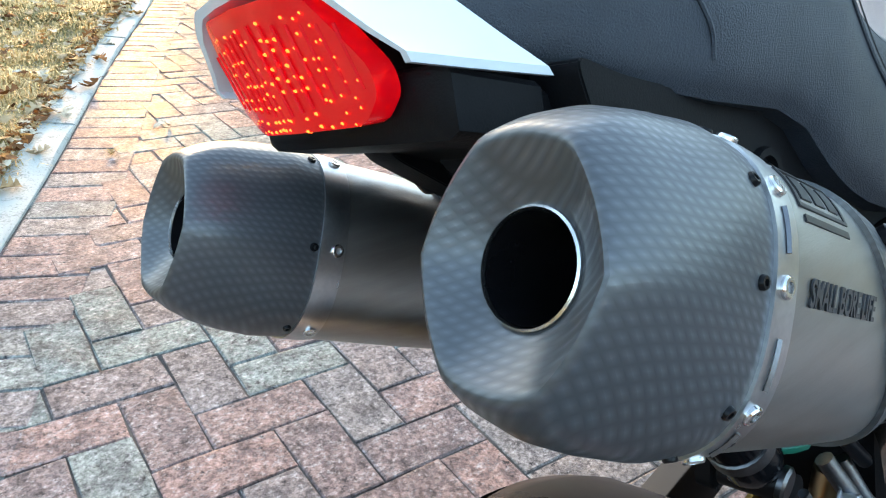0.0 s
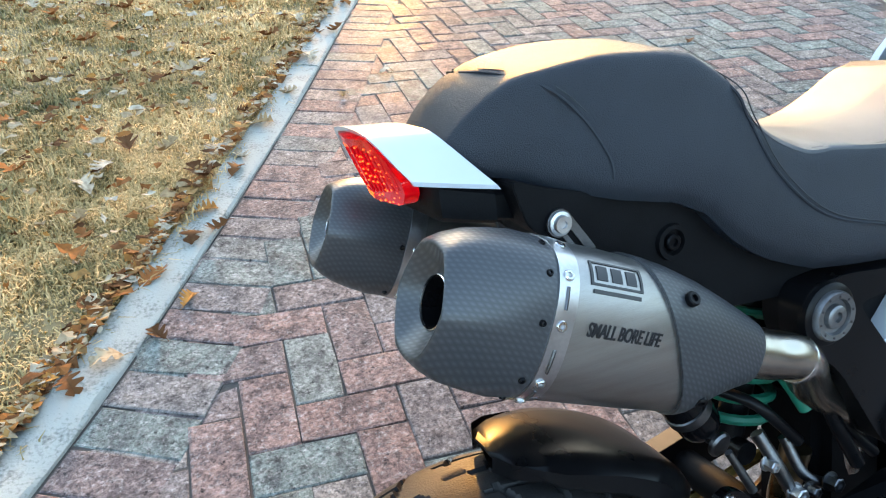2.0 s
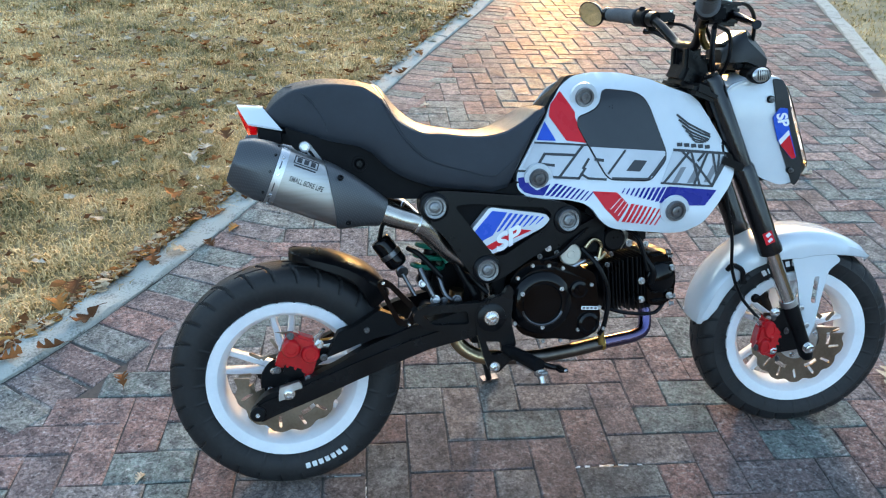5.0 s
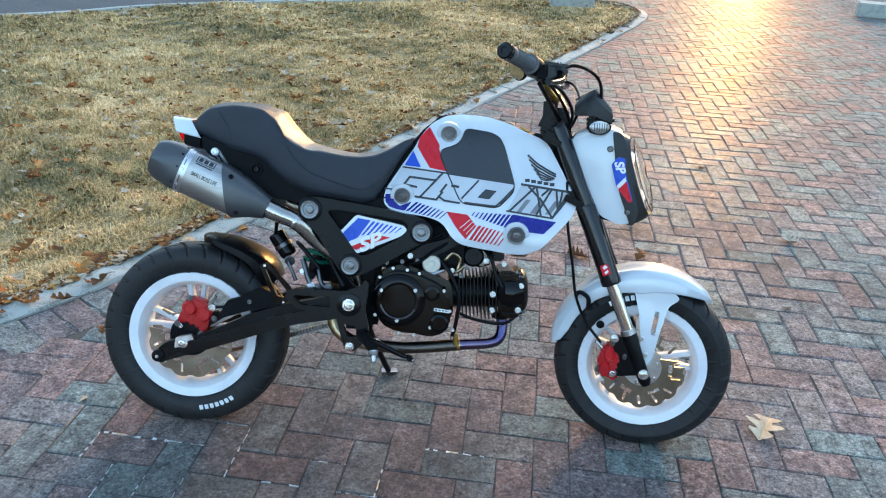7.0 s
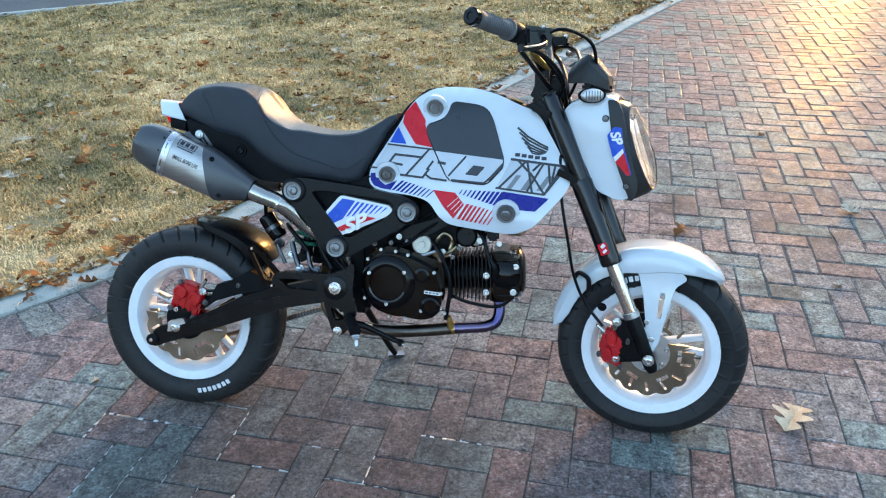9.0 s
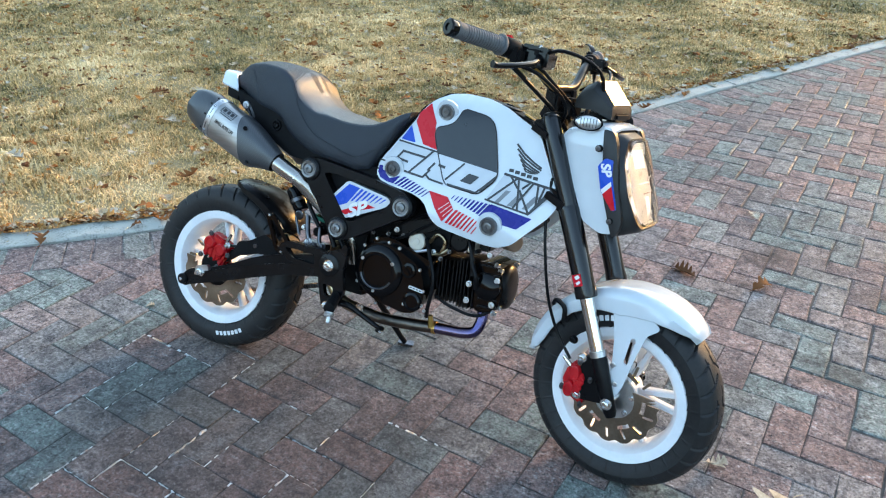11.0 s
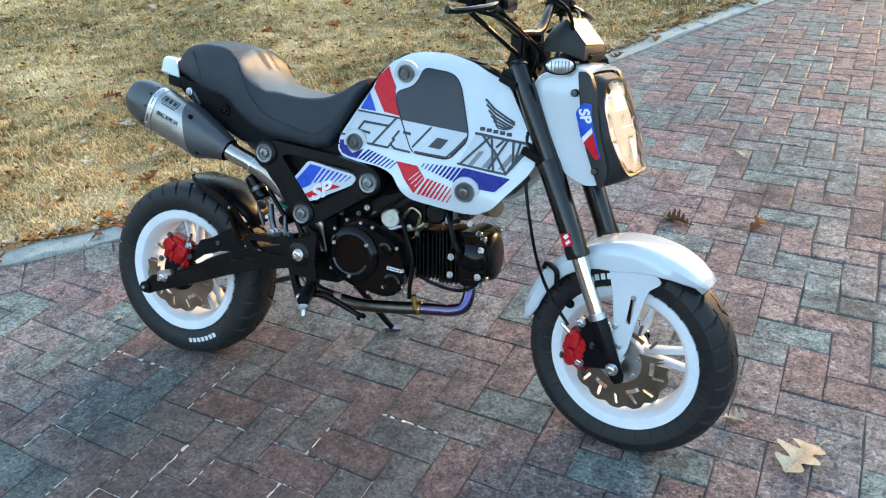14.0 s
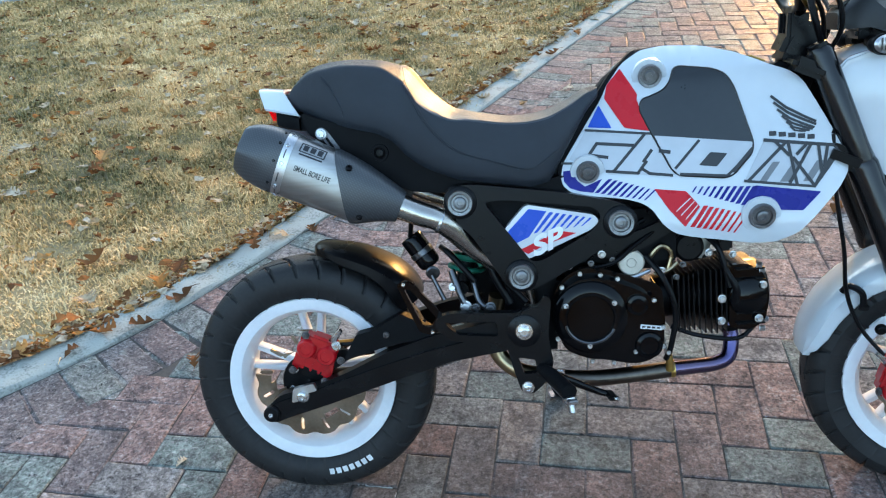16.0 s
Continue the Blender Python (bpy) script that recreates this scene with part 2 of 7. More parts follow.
LENS = clear_material("headlight_glass", (0.97, 0.97, 0.96), 0.06, ior=1.14)
RED_LENS = clear_material("red_lens", (0.52, 0.003, 0.010), 0.12, 0.030, 0.35)
LED = clear_material("red_led", (1.0, 0.12, 0.02), 0.3, 0.40, 0.0)


def paver(name, random_node, socket):
    m = bpy.data.materials.new(name)
    m.use_nodes = True
    N, L = m.node_tree.nodes, m.node_tree.links
    b = N["Principled BSDF"]
    g = N.new(random_node)
    tone = N.new("ShaderNodeValToRGB")
    tone.color_ramp.interpolation = "LINEAR"
    tones = [(0.0, (0.248, 0.142, 0.121)), (0.18, (0.300, 0.184, 0.158)), (0.36, (0.202, 0.138, 0.128)), (0.54, (0.236, 0.205, 0.190)), (0.66, (0.166, 0.180, 0.164)), (0.86, (0.205, 0.233, 0.208)), (1.0, (0.318, 0.212, 0.184))]
    while len(tone.color_ramp.elements) < len(tones):
        tone.color_ramp.elements.new(0.5)
    for e, (p, c) in zip(tone.color_ramp.elements, tones):
        e.position, e.color = p, (1.04 * c[0], 1.10 * c[1], 1.10 * c[2], 1)
    L.new(g.outputs[socket], tone.inputs[0])
    geo = N.new("ShaderNodeNewGeometry")
    pos = geo.outputs["Position"]
    def noise_node(scale, detail, rough=0.6):
        n = N.new("ShaderNodeTexNoise")
        n.inputs["Scale"].default_value, n.inputs["Detail"].default_value, n.inputs["Roughness"].default_value = scale, detail, rough
        L.new(pos, n.inputs["Vector"])
        return n
    def mixed(a, bcol, fac, kind="MIX"):
        x = N.new("ShaderNodeMix")
        x.data_type, x.blend_type = "RGBA", kind
        for sock, v in ((x.inputs["A"], a), (x.inputs["B"], bcol), (x.inputs["Factor"], fac)):
            if isinstance(v, (tuple, float)):
                sock.default_value = v
            else:
                L.new(v, sock)
        return x.outputs["Result"]
    def ramped(sock, lo, hi):
        r = N.new("ShaderNodeMapRange")
        r.inputs["From Min"].default_value, r.inputs["From Max"].default_value = lo, hi
        L.new(sock, r.inputs["Value"])
        return r.outputs[0]
    stain, blotch, grit = noise_node(1.1, 4), noise_node(16, 5), noise_node(210, 3, 0.8)
    col = mixed(tone.outputs[0], (0.055, 0.052, 0.055, 1), ramped(blotch.outputs["Fac"], 0.44, 0.84))
    col = mixed(col, (0.035, 0.034, 0.038, 1), ramped(stain.outputs["Fac"], 0.46, 1.1))
    scr = N.new("ShaderNodeMapping")
    scr.inputs["Scale"].default_value, scr.inputs["Rotation"].default_value = (75, 150, 75), (0, 0, radians(40))
    L.new(pos, scr.inputs["Vector"])
    sn = N.new("ShaderNodeTexNoise")
    sn.inputs["Scale"].default_value, sn.inputs["Detail"].default_value = 1.0, 6
    L.new(scr.outputs[0], sn.inputs["Vector"])
    mul = N.new("ShaderNodeMath")
    mul.operation = "MULTIPLY"
    L.new(ramped(sn.outputs["Fac"], 0.53, 0.80), mul.inputs[0]), L.new(ramped(blotch.outputs["Fac"], 0.62, 0.36), mul.inputs[1])
    col = mixed(col, (0.48, 0.455, 0.44, 1), mul.outputs[0])
    col = mixed(col, (0.03, 0.03, 0.03, 1), ramped(grit.outputs["Fac"], 0.54, 0.8))
    pits = noise_node(70, 3, 0.7)
    col = mixed(col, (0.022, 0.021, 0.023, 1), ramped(pits.outputs["Fac"], 0.58, 0.72))
    mott = noise_node(40, 6, 0.75)
    half = N.new("ShaderNodeMath")
    half.operation = "MULTIPLY"
    half.inputs[1].default_value = 0.82
    L.new(ramped(mott.outputs["Fac"], 0.46, 0.68), half.inputs[0])
    col = mixed(col, (0.042, 0.036, 0.038, 1), half.outputs[0])
    pale = noise_node(9, 6, 0.75)
    col = mixed(col, (0.40, 0.39, 0.37, 1), ramped(pale.outputs["Fac"], 0.62, 0.90))
    flecks = noise_node(105, 5, 0.8)
    few = N.new("ShaderNodeMath")
    few.operation = "MULTIPLY"
    few.inputs[1].default_value = 0.85
    L.new(ramped(flecks.outputs["Fac"], 0.55, 0.72), few.inputs[0])
    col = mixed(col, (0.40, 0.375, 0.365, 1), few.outputs[0])
    # riven face: crisp light and dark specks a few millimetres across
    riven = noise_node(120, 7, 0.85)
    speck = N.new("ShaderNodeMapRange")
    for key, v in (("From Min", 0.40), ("From Max", 0.60), ("To Min", 0.50), ("To Max", 1.62)):
        speck.inputs[key].default_value = v
    L.new(riven.outputs["Fac"], speck.inputs["Value"])
    col = mixed(col, speck.outputs[0], 1.0, "MULTIPLY")
    # darker patch round the motorcycle: its soft shade put into the brick colour
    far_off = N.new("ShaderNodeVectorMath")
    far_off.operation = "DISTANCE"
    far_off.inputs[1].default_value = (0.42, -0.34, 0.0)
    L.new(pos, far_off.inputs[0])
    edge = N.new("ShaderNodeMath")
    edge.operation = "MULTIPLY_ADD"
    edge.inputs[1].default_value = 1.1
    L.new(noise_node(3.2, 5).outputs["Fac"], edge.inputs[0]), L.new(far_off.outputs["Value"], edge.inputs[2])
    bike_shade = N.new("ShaderNodeMath")
    bike_shade.operation = "MULTIPLY"
    bike_shade.inputs[1].default_value = 0.58
    L.new(ramped(edge.outputs[0], 1.55, 0.85), bike_shade.inputs[0])
    col = mixed(col, (0.050, 0.039, 0.034, 1), bike_shade.outputs[0])
    # old oil patches ahead of the motorcycle
    oil = noise_node(2.4, 6, 0.7)
    ahead = N.new("ShaderNodeVectorMath")
    ahead.operation = "DISTANCE"
    ahead.inputs[1].default_value = (1.75, 1.05, 0.0)
    L.new(pos, ahead.inputs[0])
    spot = N.new("ShaderNodeMath")
    spot.operation = "MULTIPLY"
    L.new(ramped(ahead.outputs["Value"], 1.3, 0.4), spot.inputs[0]), L.new(ramped(oil.outputs["Fac"], 0.50, 0.66), spot.inputs[1])
    thin = N.new("ShaderNodeMath")
    thin.operation = "MULTIPLY"
    thin.inputs[1].default_value = 0.62
    L.new(spot.outputs[0], thin.inputs[0])
    col = mixed(col, (0.042, 0.034, 0.030, 1), thin.outputs[0])
    L.new(col, b.inputs["Base Color"])
    r = N.new("ShaderNodeMapRange")
    r.inputs["To Min"].default_value, r.inputs["To Max"].default_value = 0.6, 0.9
    L.new(blotch.outputs["Fac"], r.inputs["Value"]), L.new(r.outputs[0], b.inputs["Roughness"])
    b.inputs["Specular IOR Level"].default_value = 0.05
    b.inputs["Coat Weight"].default_value, b.inputs["Coat Roughness"].default_value = 0.05, 0.34
    bp = N.new("ShaderNodeBump")
    bp.inputs["Strength"].default_value, bp.inputs["Distance"].default_value = 1.0, 0.004
    add = N.new("ShaderNodeMath")
    add.operation = "MULTIPLY_ADD"
    add.inputs[1].default_value = 0.35
    L.new(grit.outputs["Fac"], add.inputs[0]), L.new(blotch.outputs["Fac"], add.inputs[2])
    L.new(add.outputs[0], bp.inputs["Height"]), L.new(bp.outputs[0], b.inputs["Normal"])
    return m


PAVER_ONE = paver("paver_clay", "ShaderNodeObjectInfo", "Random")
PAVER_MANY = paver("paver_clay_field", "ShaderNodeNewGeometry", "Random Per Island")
VINYL_TOP = surface("seat_panel_vinyl", (0.015, 0.0165, 0.019), (0.025, 0.027, 0.031), 0.42, 0, 8, 0.3, spec=1.0, bump=0.25, bump_scale=1600, rough_var=0.05)
TITAN_PIPE = surface("bare_pipe", (0.36, 0.33, 0.29), (0.52, 0.49, 0.45), 0.24, 1.0, 10, 0.3, rough_var=0.06)
GOLD_PIPE = surface("straw_steel", (0.30, 0.22, 0.13), (0.46, 0.36, 0.22), 0.28, 1.0, 9, 0.3)
DRL = clear_material("white_lamp_element", (0.66, 0.69, 0.72), 0.3, 0.10, 0.0)
POD_PLATE = plain("dark_gloss_plate", (0.16, 0.158, 0.15), 0.26)
LAMP_GREY = surface("pale_reflector", (0.40, 0.41, 0.41), (0.54, 0.55, 0.55), 0.3, 0.2, 40, 0.4)

# ---- mesh helpers ----
def finish(bm, smooth=True):
    bmesh.ops.remove_doubles(bm, verts=bm.verts, dist=1e-6)
    bmesh.ops.recalc_face_normals(bm, faces=bm.faces)
    if smooth:
        for f in bm.faces:
            f.smooth = True
        for e in bm.edges:
            e.smooth = len(e.link_faces) != 2 or e.calc_face_angle(0) < radians(38)
    return bm


def part(name, bm, material, parent=None, label="", smooth=True):
    me = bpy.data.meshes.new(name)
    finish(bm, smooth).to_mesh(me)
    bm.free()
    me.materials.append(material)
    ob = new(name, me)
    if parent:
        ob.parent = parent
    return tagged(ob, label)


def rounded_outline(pts, r=0.01, n=4):
    """Polygon of 2D points with its corners rounded."""
    out = []
    for i in range(len(pts)):
        a, b, c = Vector(pts[i - 1]), Vector(pts[i]), Vector(pts[(i + 1) % len(pts)])
        u, v = a - b, c - b
        k = min(r, u.length * 0.45, v.length * 0.45)
        p, q = b + u.normalized() * k, b + v.normalized() * k
        for j in range(n + 1):
            t = j / n
            out.append(p * (1 - t) ** 2 + b * 2 * t * (1 - t) + q * t ** 2)
    return out


def fill2d(outlines):
    """A bmesh in the x,z plane filled between the outlines (the first is outer, the others holes)."""
    bm = bmesh.new()
    edges = []
    for o in outlines:
        vs = [bm.verts.new((p[0], 0, p[1])) for p in o]
        edges += [bm.edges.new((vs[i - 1], vs[i])) for i in range(len(vs))]
    bmesh.ops.triangle_fill(bm, use_beauty=True, use_dissolve=False, edges=edges)
    return bm


def plate(outlines, y0, y1, bevel=0.0):
    """A plate in the bike's side plane, from y0 to y1, with holes."""
    bm = fill2d(outlines)
    ret = bmesh.ops.extrude_face_region(bm, geom=bm.faces[:])
    bmesh.ops.translate(bm, verts=[v for v in ret["geom"] if isinstance(v, bmesh.types.BMVert)], vec=(0, y1 - y0, 0))
    bmesh.ops.translate(bm, verts=bm.verts, vec=(0, y0, 0))
    if bevel:
        es = [e for e in bm.edges if len(e.link_faces) == 2 and e.calc_face_angle(0) > 0.9]
        bmesh.ops.bevel(bm, geom=es, offset=bevel, segments=2, affect="EDGES", clamp_overlap=True)
    return bm


def panel(outlines, yfun, thick, step=0.02, edge=0.0):
    """A skin laid on the surface y = yfun(x, z), thickened inwards (towards +y)."""
    bm = fill2d(outlines)
    xs, zs = [v.co.x for v in bm.verts], [v.co.z for v in bm.verts]
    for lo, hi, axis in ((min(xs), max(xs), 0), (min(zs), max(zs), 2)):
        n = int((hi - lo) / step)
        for i in range(1, n + 1):
            co, no = [0, 0, 0], [0, 0, 0]
            co[axis], no[axis] = lo + (hi - lo) * i / (n + 1), 1
            bmesh.ops.bisect_plane(bm, geom=bm.verts[:] + bm.edges[:] + bm.faces[:], plane_co=co, plane_no=no, dist=1e-6)
    rim = [v for v in bm.verts if v.is_boundary]
    ret = bmesh.ops.extrude_face_region(bm, geom=bm.faces[:])
    inner = {v for v in ret["geom"] if isinstance(v, bmesh.types.BMVert)}
    for v in bm.verts:
        v.co.y = yfun(v.co.x, v.co.z) + (thick if v in inner else 0)
    if edge:
        rim_out = set(v for v in rim if v.is_valid)
        es = [e for e in bm.edges if e.verts[0] in rim_out and e.verts[1] in rim_out and len(e.link_faces) == 2 and e.calc_face_angle(0) > 0.9]
        bmesh.ops.bevel(bm, geom=es, offset=edge, segments=3, affect="EDGES", clamp_overlap=True)
    return bm


def loft(rings, bm=None, caps=True, closed=True):
    bm = bm or bmesh.new()
    vs = [[bm.verts.new(p) for p in r] for r in rings]
    n = len(vs[0])
    for a, b in zip(vs, vs[1:]):
        for i in range(n if closed else n - 1):
            j = (i + 1) % n
            bm.faces.new((a[i], a[j], b[j], b[i]))
    if caps and closed:
        bm.faces.new(vs[0][::-1])
        bm.faces.new(vs[-1])
    return bm


def smooth_path(pts, n=6):
    """Catmull-Rom through the points."""
    P = [Vector(p) for p in pts]
    P = [P[0] * 2 - P[1]] + P + [P[-1] * 2 - P[-2]]
    out = []
    for i in range(1, len(P) - 2):
        a, b, c, d = P[i - 1:i + 3]
        for j in range(n):
            t = j / n
            out.append(0.5 * (2 * b + (c - a) * t + (2 * a - 5 * b + 4 * c - d) * t * t + (3 * b - a - 3 * c + d) * t ** 3))
    return out + [P[-2]]


def ring(c, way, r, n=12, ry=None):
    way = Vector(way).normalized()
    u = way.orthogonal().normalized()
    v = way.cross(u)
    return [Vector(c) + u * r * math.cos(2 * math.pi * i / n) + v * (ry or r) * math.sin(2 * math.pi * i / n) for i in range(n)]


def tube(pts, r, n=10, bm=None, smooth=6):
    """A pipe along a path; r is one radius or one for each point of the path."""
    P = smooth_path(pts, smooth) if smooth else [Vector(p) for p in pts]
    k = len(P)
    if isinstance(r, (list, tuple)):
        rr = [r[min(len(r) - 2, int(i / (k - 1) * (len(r) - 1)))] * (1 - (f := i / (k - 1) * (len(r) - 1) - min(len(r) - 2, int(i / (k - 1) * (len(r) - 1))))) + r[min(len(r) - 1, int(i / (k - 1) * (len(r) - 1)) + 1)] * f for i in range(k)]
    else:
        rr = [r] * k
    way = (P[1] - P[0]).normalized()
    u = way.orthogonal().normalized()
    rings = []
    for i in range(k):
        w = (P[min(k - 1, i + 1)] - P[max(0, i - 1)]).normalized()
        u = (u - w * u.dot(w)).normalized()
        v = w.cross(u)
        rings.append([P[i] + (u * math.cos(2 * math.pi * j / n) + v * math.sin(2 * math.pi * j / n)) * rr[i] for j in range(n)])
    return loft(rings, bm)


def lathe(profile, c, axis=(0, 1, 0), n=24, bm=None):
    """Turned body: profile of (distance along the axis, radius) round the axis through c."""
    axis = Vector(axis).normalized()
    return loft([ring(Vector(c) + axis * d, axis, max(r, 1e-4), n) for d, r in profile], bm)


def box(c, size, bevel=0.0, turn=None, bm=None, seg=2):
    bm2 = bmesh.new()
    bmesh.ops.create_cube(bm2, size=1.0)
    bmesh.ops.scale(bm2, verts=bm2.verts, vec=size)
    if bevel:
        bmesh.ops.bevel(bm2, geom=bm2.edges[:], offset=bevel, segments=seg, affect="EDGES")
    if turn is not None:
        bmesh.ops.transform(bm2, matrix=turn, verts=bm2.verts)
    bmesh.ops.translate(bm2, verts=bm2.verts, vec=c)
    return join(bm, bm2)


def join(a, b):
    """Adds bmesh b to a."""
    if a is None:
        return b
    me = bpy.data.meshes.new("tmp")
    b.to_mesh(me)
    b.free()
    a.from_mesh(me)
    bpy.data.meshes.remove(me)
    return a


def moved(bm, m):
    bmesh.ops.transform(bm, matrix=m, verts=bm.verts)
    return bm


def joined(*bms):
    out = bms[0]
    for b in bms[1:]:
        join(out, b)
    return out


def turn(rx=0, ry=0, rz=0):
    return pose(0, 0, 0, rx, ry, rz)

# ---- ground ----
TOP = -0.006


def inside(x, y, poly):
    hit = False
    for i in range(len(poly)):
        (x0, y0), (x1, y1) = poly[i - 1], poly[i]
        if (y0 > y) != (y1 > y) and x < (x1 - x0) * (y - y0) / (y1 - y0) + x0:
            hit = not hit
    return hit


bm = bmesh.new()
bmesh.ops.create_grid(bm, x_segments=2, y_segments=2, size=900)
bmesh.ops.translate(bm, verts=bm.verts, vec=(0, 0, -0.075))
ground = tagged(part("ground", bm, ASPHALT), "grey asphalt ground reaching to the horizon", "ground", kind="structure")

# unseen distant trees added to block low sky, lower where evening sun comes through
bm = bmesh.new()
hills = random.Random(21)
rings = []
for i in range(181):
    a = 2 * math.pi * i / 180
    off = abs((math.degrees(a) - 70 + 180) % 360 - 180)
    top = 9.5 + hills.uniform(-1.5, 1.5) + 2.0 * math.sin(5 * a)
    if off < 3.5:
        top = 3.6 + hills.uniform(-0.6, 0.6)
    d = Vector((math.cos(a), math.sin(a), 0))
    rings.append([d * 44 + Vector((0, 0, -0.1)), d * 44.5 + Vector((0, 0, top * 0.7)), d * 45.5 + Vector((0, 0, top)), d * 47 + Vector((0, 0, top * 0.8)), d * 48 + Vector((0, 0, -0.1))])
rings[-1] = rings[0]
backdrop = tagged(part("backdrop", loft(rings, caps=False), UNSEEN_WOODS), "unseen dark tree line added all round to block the low sky", "trees", kind="structure")

# inner edge of the kerb between lawn and driveway
KERB = smooth_path([(-12.0, -9.0, 0), (-6.0, -4.4, 0), (-3.2, -2.1, 0), (-1.75, -0.62, 0), (-1.22, -0.06, 0), (-0.74, 0.40, 0), (-0.50, 0.70, 0), (-0.20, 1.18, 0), (0.32, 2.12, 0), (0.88, 3.20, 0), (1.58, 4.48, 0), (2.30, 5.85, 0), (2.74, 6.75, 0), (2.86, 7.35, 0), (2.60, 7.85, 0), (2.0, 8.0, 0), (1.2, 7.75, 0), (-0.4, 7.1, 0), (-2.1, 6.3, 0), (-3.9, 4.95, 0), (-8.0, 3.3, 0), (-15, 2.0, 0)], 6)


def offset_line(line, d):
    out = []
    for i, p in enumerate(line):
        w = (line[min(len(line) - 1, i + 1)] - line[max(0, i - 1)]).normalized()
        out.append(p + Vector((-w.y, w.x, 0)) * d)
    return out


KW = 0.105
kerb_out = offset_line(KERB, KW)


def kerb_mesh(inner, outer, zin, zout, depth=0.08):
    rings = []
    for i, (a, b) in enumerate(zip(inner, outer)):
        j = 0.004 * math.sin(i * 1.7) + 0.003 * math.sin(i * 4.1)
        a2, b2 = a.lerp(b, 0.06), a.lerp(b, 0.94)
        rings.append([a + Vector((0, 0, -depth)), a + Vector((0, 0, zin - 0.006)), a2 + Vector((0, 0, zin + j)), b2 + Vector((0, 0, zout + j)), b + Vector((0, 0, zout - 0.008)), b + Vector((0, 0, -depth))])
    return loft(rings)


kerb = tagged(new("kerb"), "weathered grey concrete kerb edging the lawn", "kerb", kind="structure")
line_len = 0
start = 0
for i in range(1, len(KERB)):
    line_len += (KERB[i] - KERB[i - 1]).length
    if line_len > 1.1 or i == len(KERB) - 1:
        a, b = KERB[start:i + 1], kerb_out[start:i + 1]
        gap = 0.004
        a = [a[0].lerp(a[1], gap)] + a[1:-1] + [a[-1].lerp(a[-2], gap)]
        part("kerb_stone", kerb_mesh(a, b, 0.004, 0.010), CONCRETE, kerb)
        start, line_len = i, 0

KERB_R = smooth_path([(6.4, -4.6, 0), (4.0, -2.3, 0), (2.75, -0.85, 0), (2.25, -0.1, 0), (2.35, 0.45, 0), (2.75, 1.15, 0), (3.2, 1.98, 0), (3.48, 2.5, 0), (3.9, 3.35, 0), (4.3, 4.2, 0), (4.9, 5.5, 0), (5.3, 6.6, 0), (5.9, 7.3, 0), (7.5, 7.6, 0)], 5)
far_kerb = tagged(part("far_kerb", kerb_mesh(offset_line(KERB_R, 0), offset_line(KERB_R, -0.1), 0.004, 0.01), CONCRETE), "grey concrete kerb along the second lawn", "kerb", kind="structure")

LAWN = [(p.x, p.y) for p in offset_line(KERB, KW - 0.01)]
TURF = [(p.x, p.y) for p in offset_line(KERB, KW - 0.018)]
LAWN_R = [(p.x, p.y) for p in offset_line(KERB_R, -0.09)] + [(14, 7.6), (14, -4.6)]


def lawn_height(x, y):
    return 0.006 * math.sin(x * 3.1 + y) + 0.005 * math.sin(y * 4.3 - x * 2) + 0.004 * math.sin(7 * x + 5 * y)


def lawn_mesh(poly, step):
    bm = bmesh.new()
    vs = [bm.verts.new((x, y, 0)) for x, y in poly]
    edges = [bm.edges.new((vs[i - 1], vs[i])) for i in range(len(vs))]
    bmesh.ops.triangle_fill(bm, use_beauty=True, use_dissolve=False, edges=edges)
    for axis in (0, 1):
        lo, hi = min(p[axis] for p in poly), max(p[axis] for p in poly)
        for i in range(1, int((hi - lo) / step)):
            co, no = [0, 0, 0], [0, 0, 0]
            co[axis], no[axis] = lo + i * step, 1
            bmesh.ops.bisect_plane(bm, geom=bm.verts[:] + bm.edges[:] + bm.faces[:], plane_co=co, plane_no=no, dist=1e-5)
    for v in bm.verts:
        v.co.z = -0.008 + lawn_height(v.co.x, v.co.y)
    return bm


lawn = tagged(part("lawn", lawn_mesh(LAWN, 0.25), SOIL), "dry autumn lawn soil under straw-coloured grass", "lawn", kind="structure")
tagged(part("lawn_strip", lawn_mesh(LAWN_R, 0.4), SOIL), "dry lawn on the other side of the driveway", "lawn", kind="structure")

# driveway bed under the pavers
DRIVE = [(p.x, p.y) for p in KERB[:KERB.index(min(KERB, key=lambda p: (p - Vector((1.2, 7.75, 0))).length))]]
DRIVE = [(-6.2, -4.6)] + DRIVE + [(1.2, 9.6), (6.5, 9.6)] + [(p.x, p.y) for p in KERB_R[::-1][4:]] + [(6.3, -6.0), (0, -6)]
bm = bmesh.new()
vs = [bm.verts.new((x, y, TOP - 0.0042)) for x, y in DRIVE]
bmesh.ops.triangle_fill(bm, use_beauty=True, use_dissolve=False, edges=[bm.edges.new((vs[i - 1], vs[i])) for i in range(len(vs))])
# low blocks at the far end of the lawn and driveway
for x, y, sx, sy, sz, yaw in ((2.03, 7.42, 0.50, 0.20, 0.12, 4), (5.85, 7.85, 0.55, 0.30, 0.16, -20)):
    block = part("concrete_block", moved(box((0, 0, 0), (sx, sy, sz), 0.012), Matrix.Translation((x, y, sz / 2 - 0.004)) @ turn(0, 0, yaw)), CONCRETE)
    tagged(block, "pale weathered concrete block at the drive's far edge", "block")
driveway = tagged(part("driveway", bm, SAND), "herringbone brick driveway of red and grey pavers", "driveway", kind="structure")

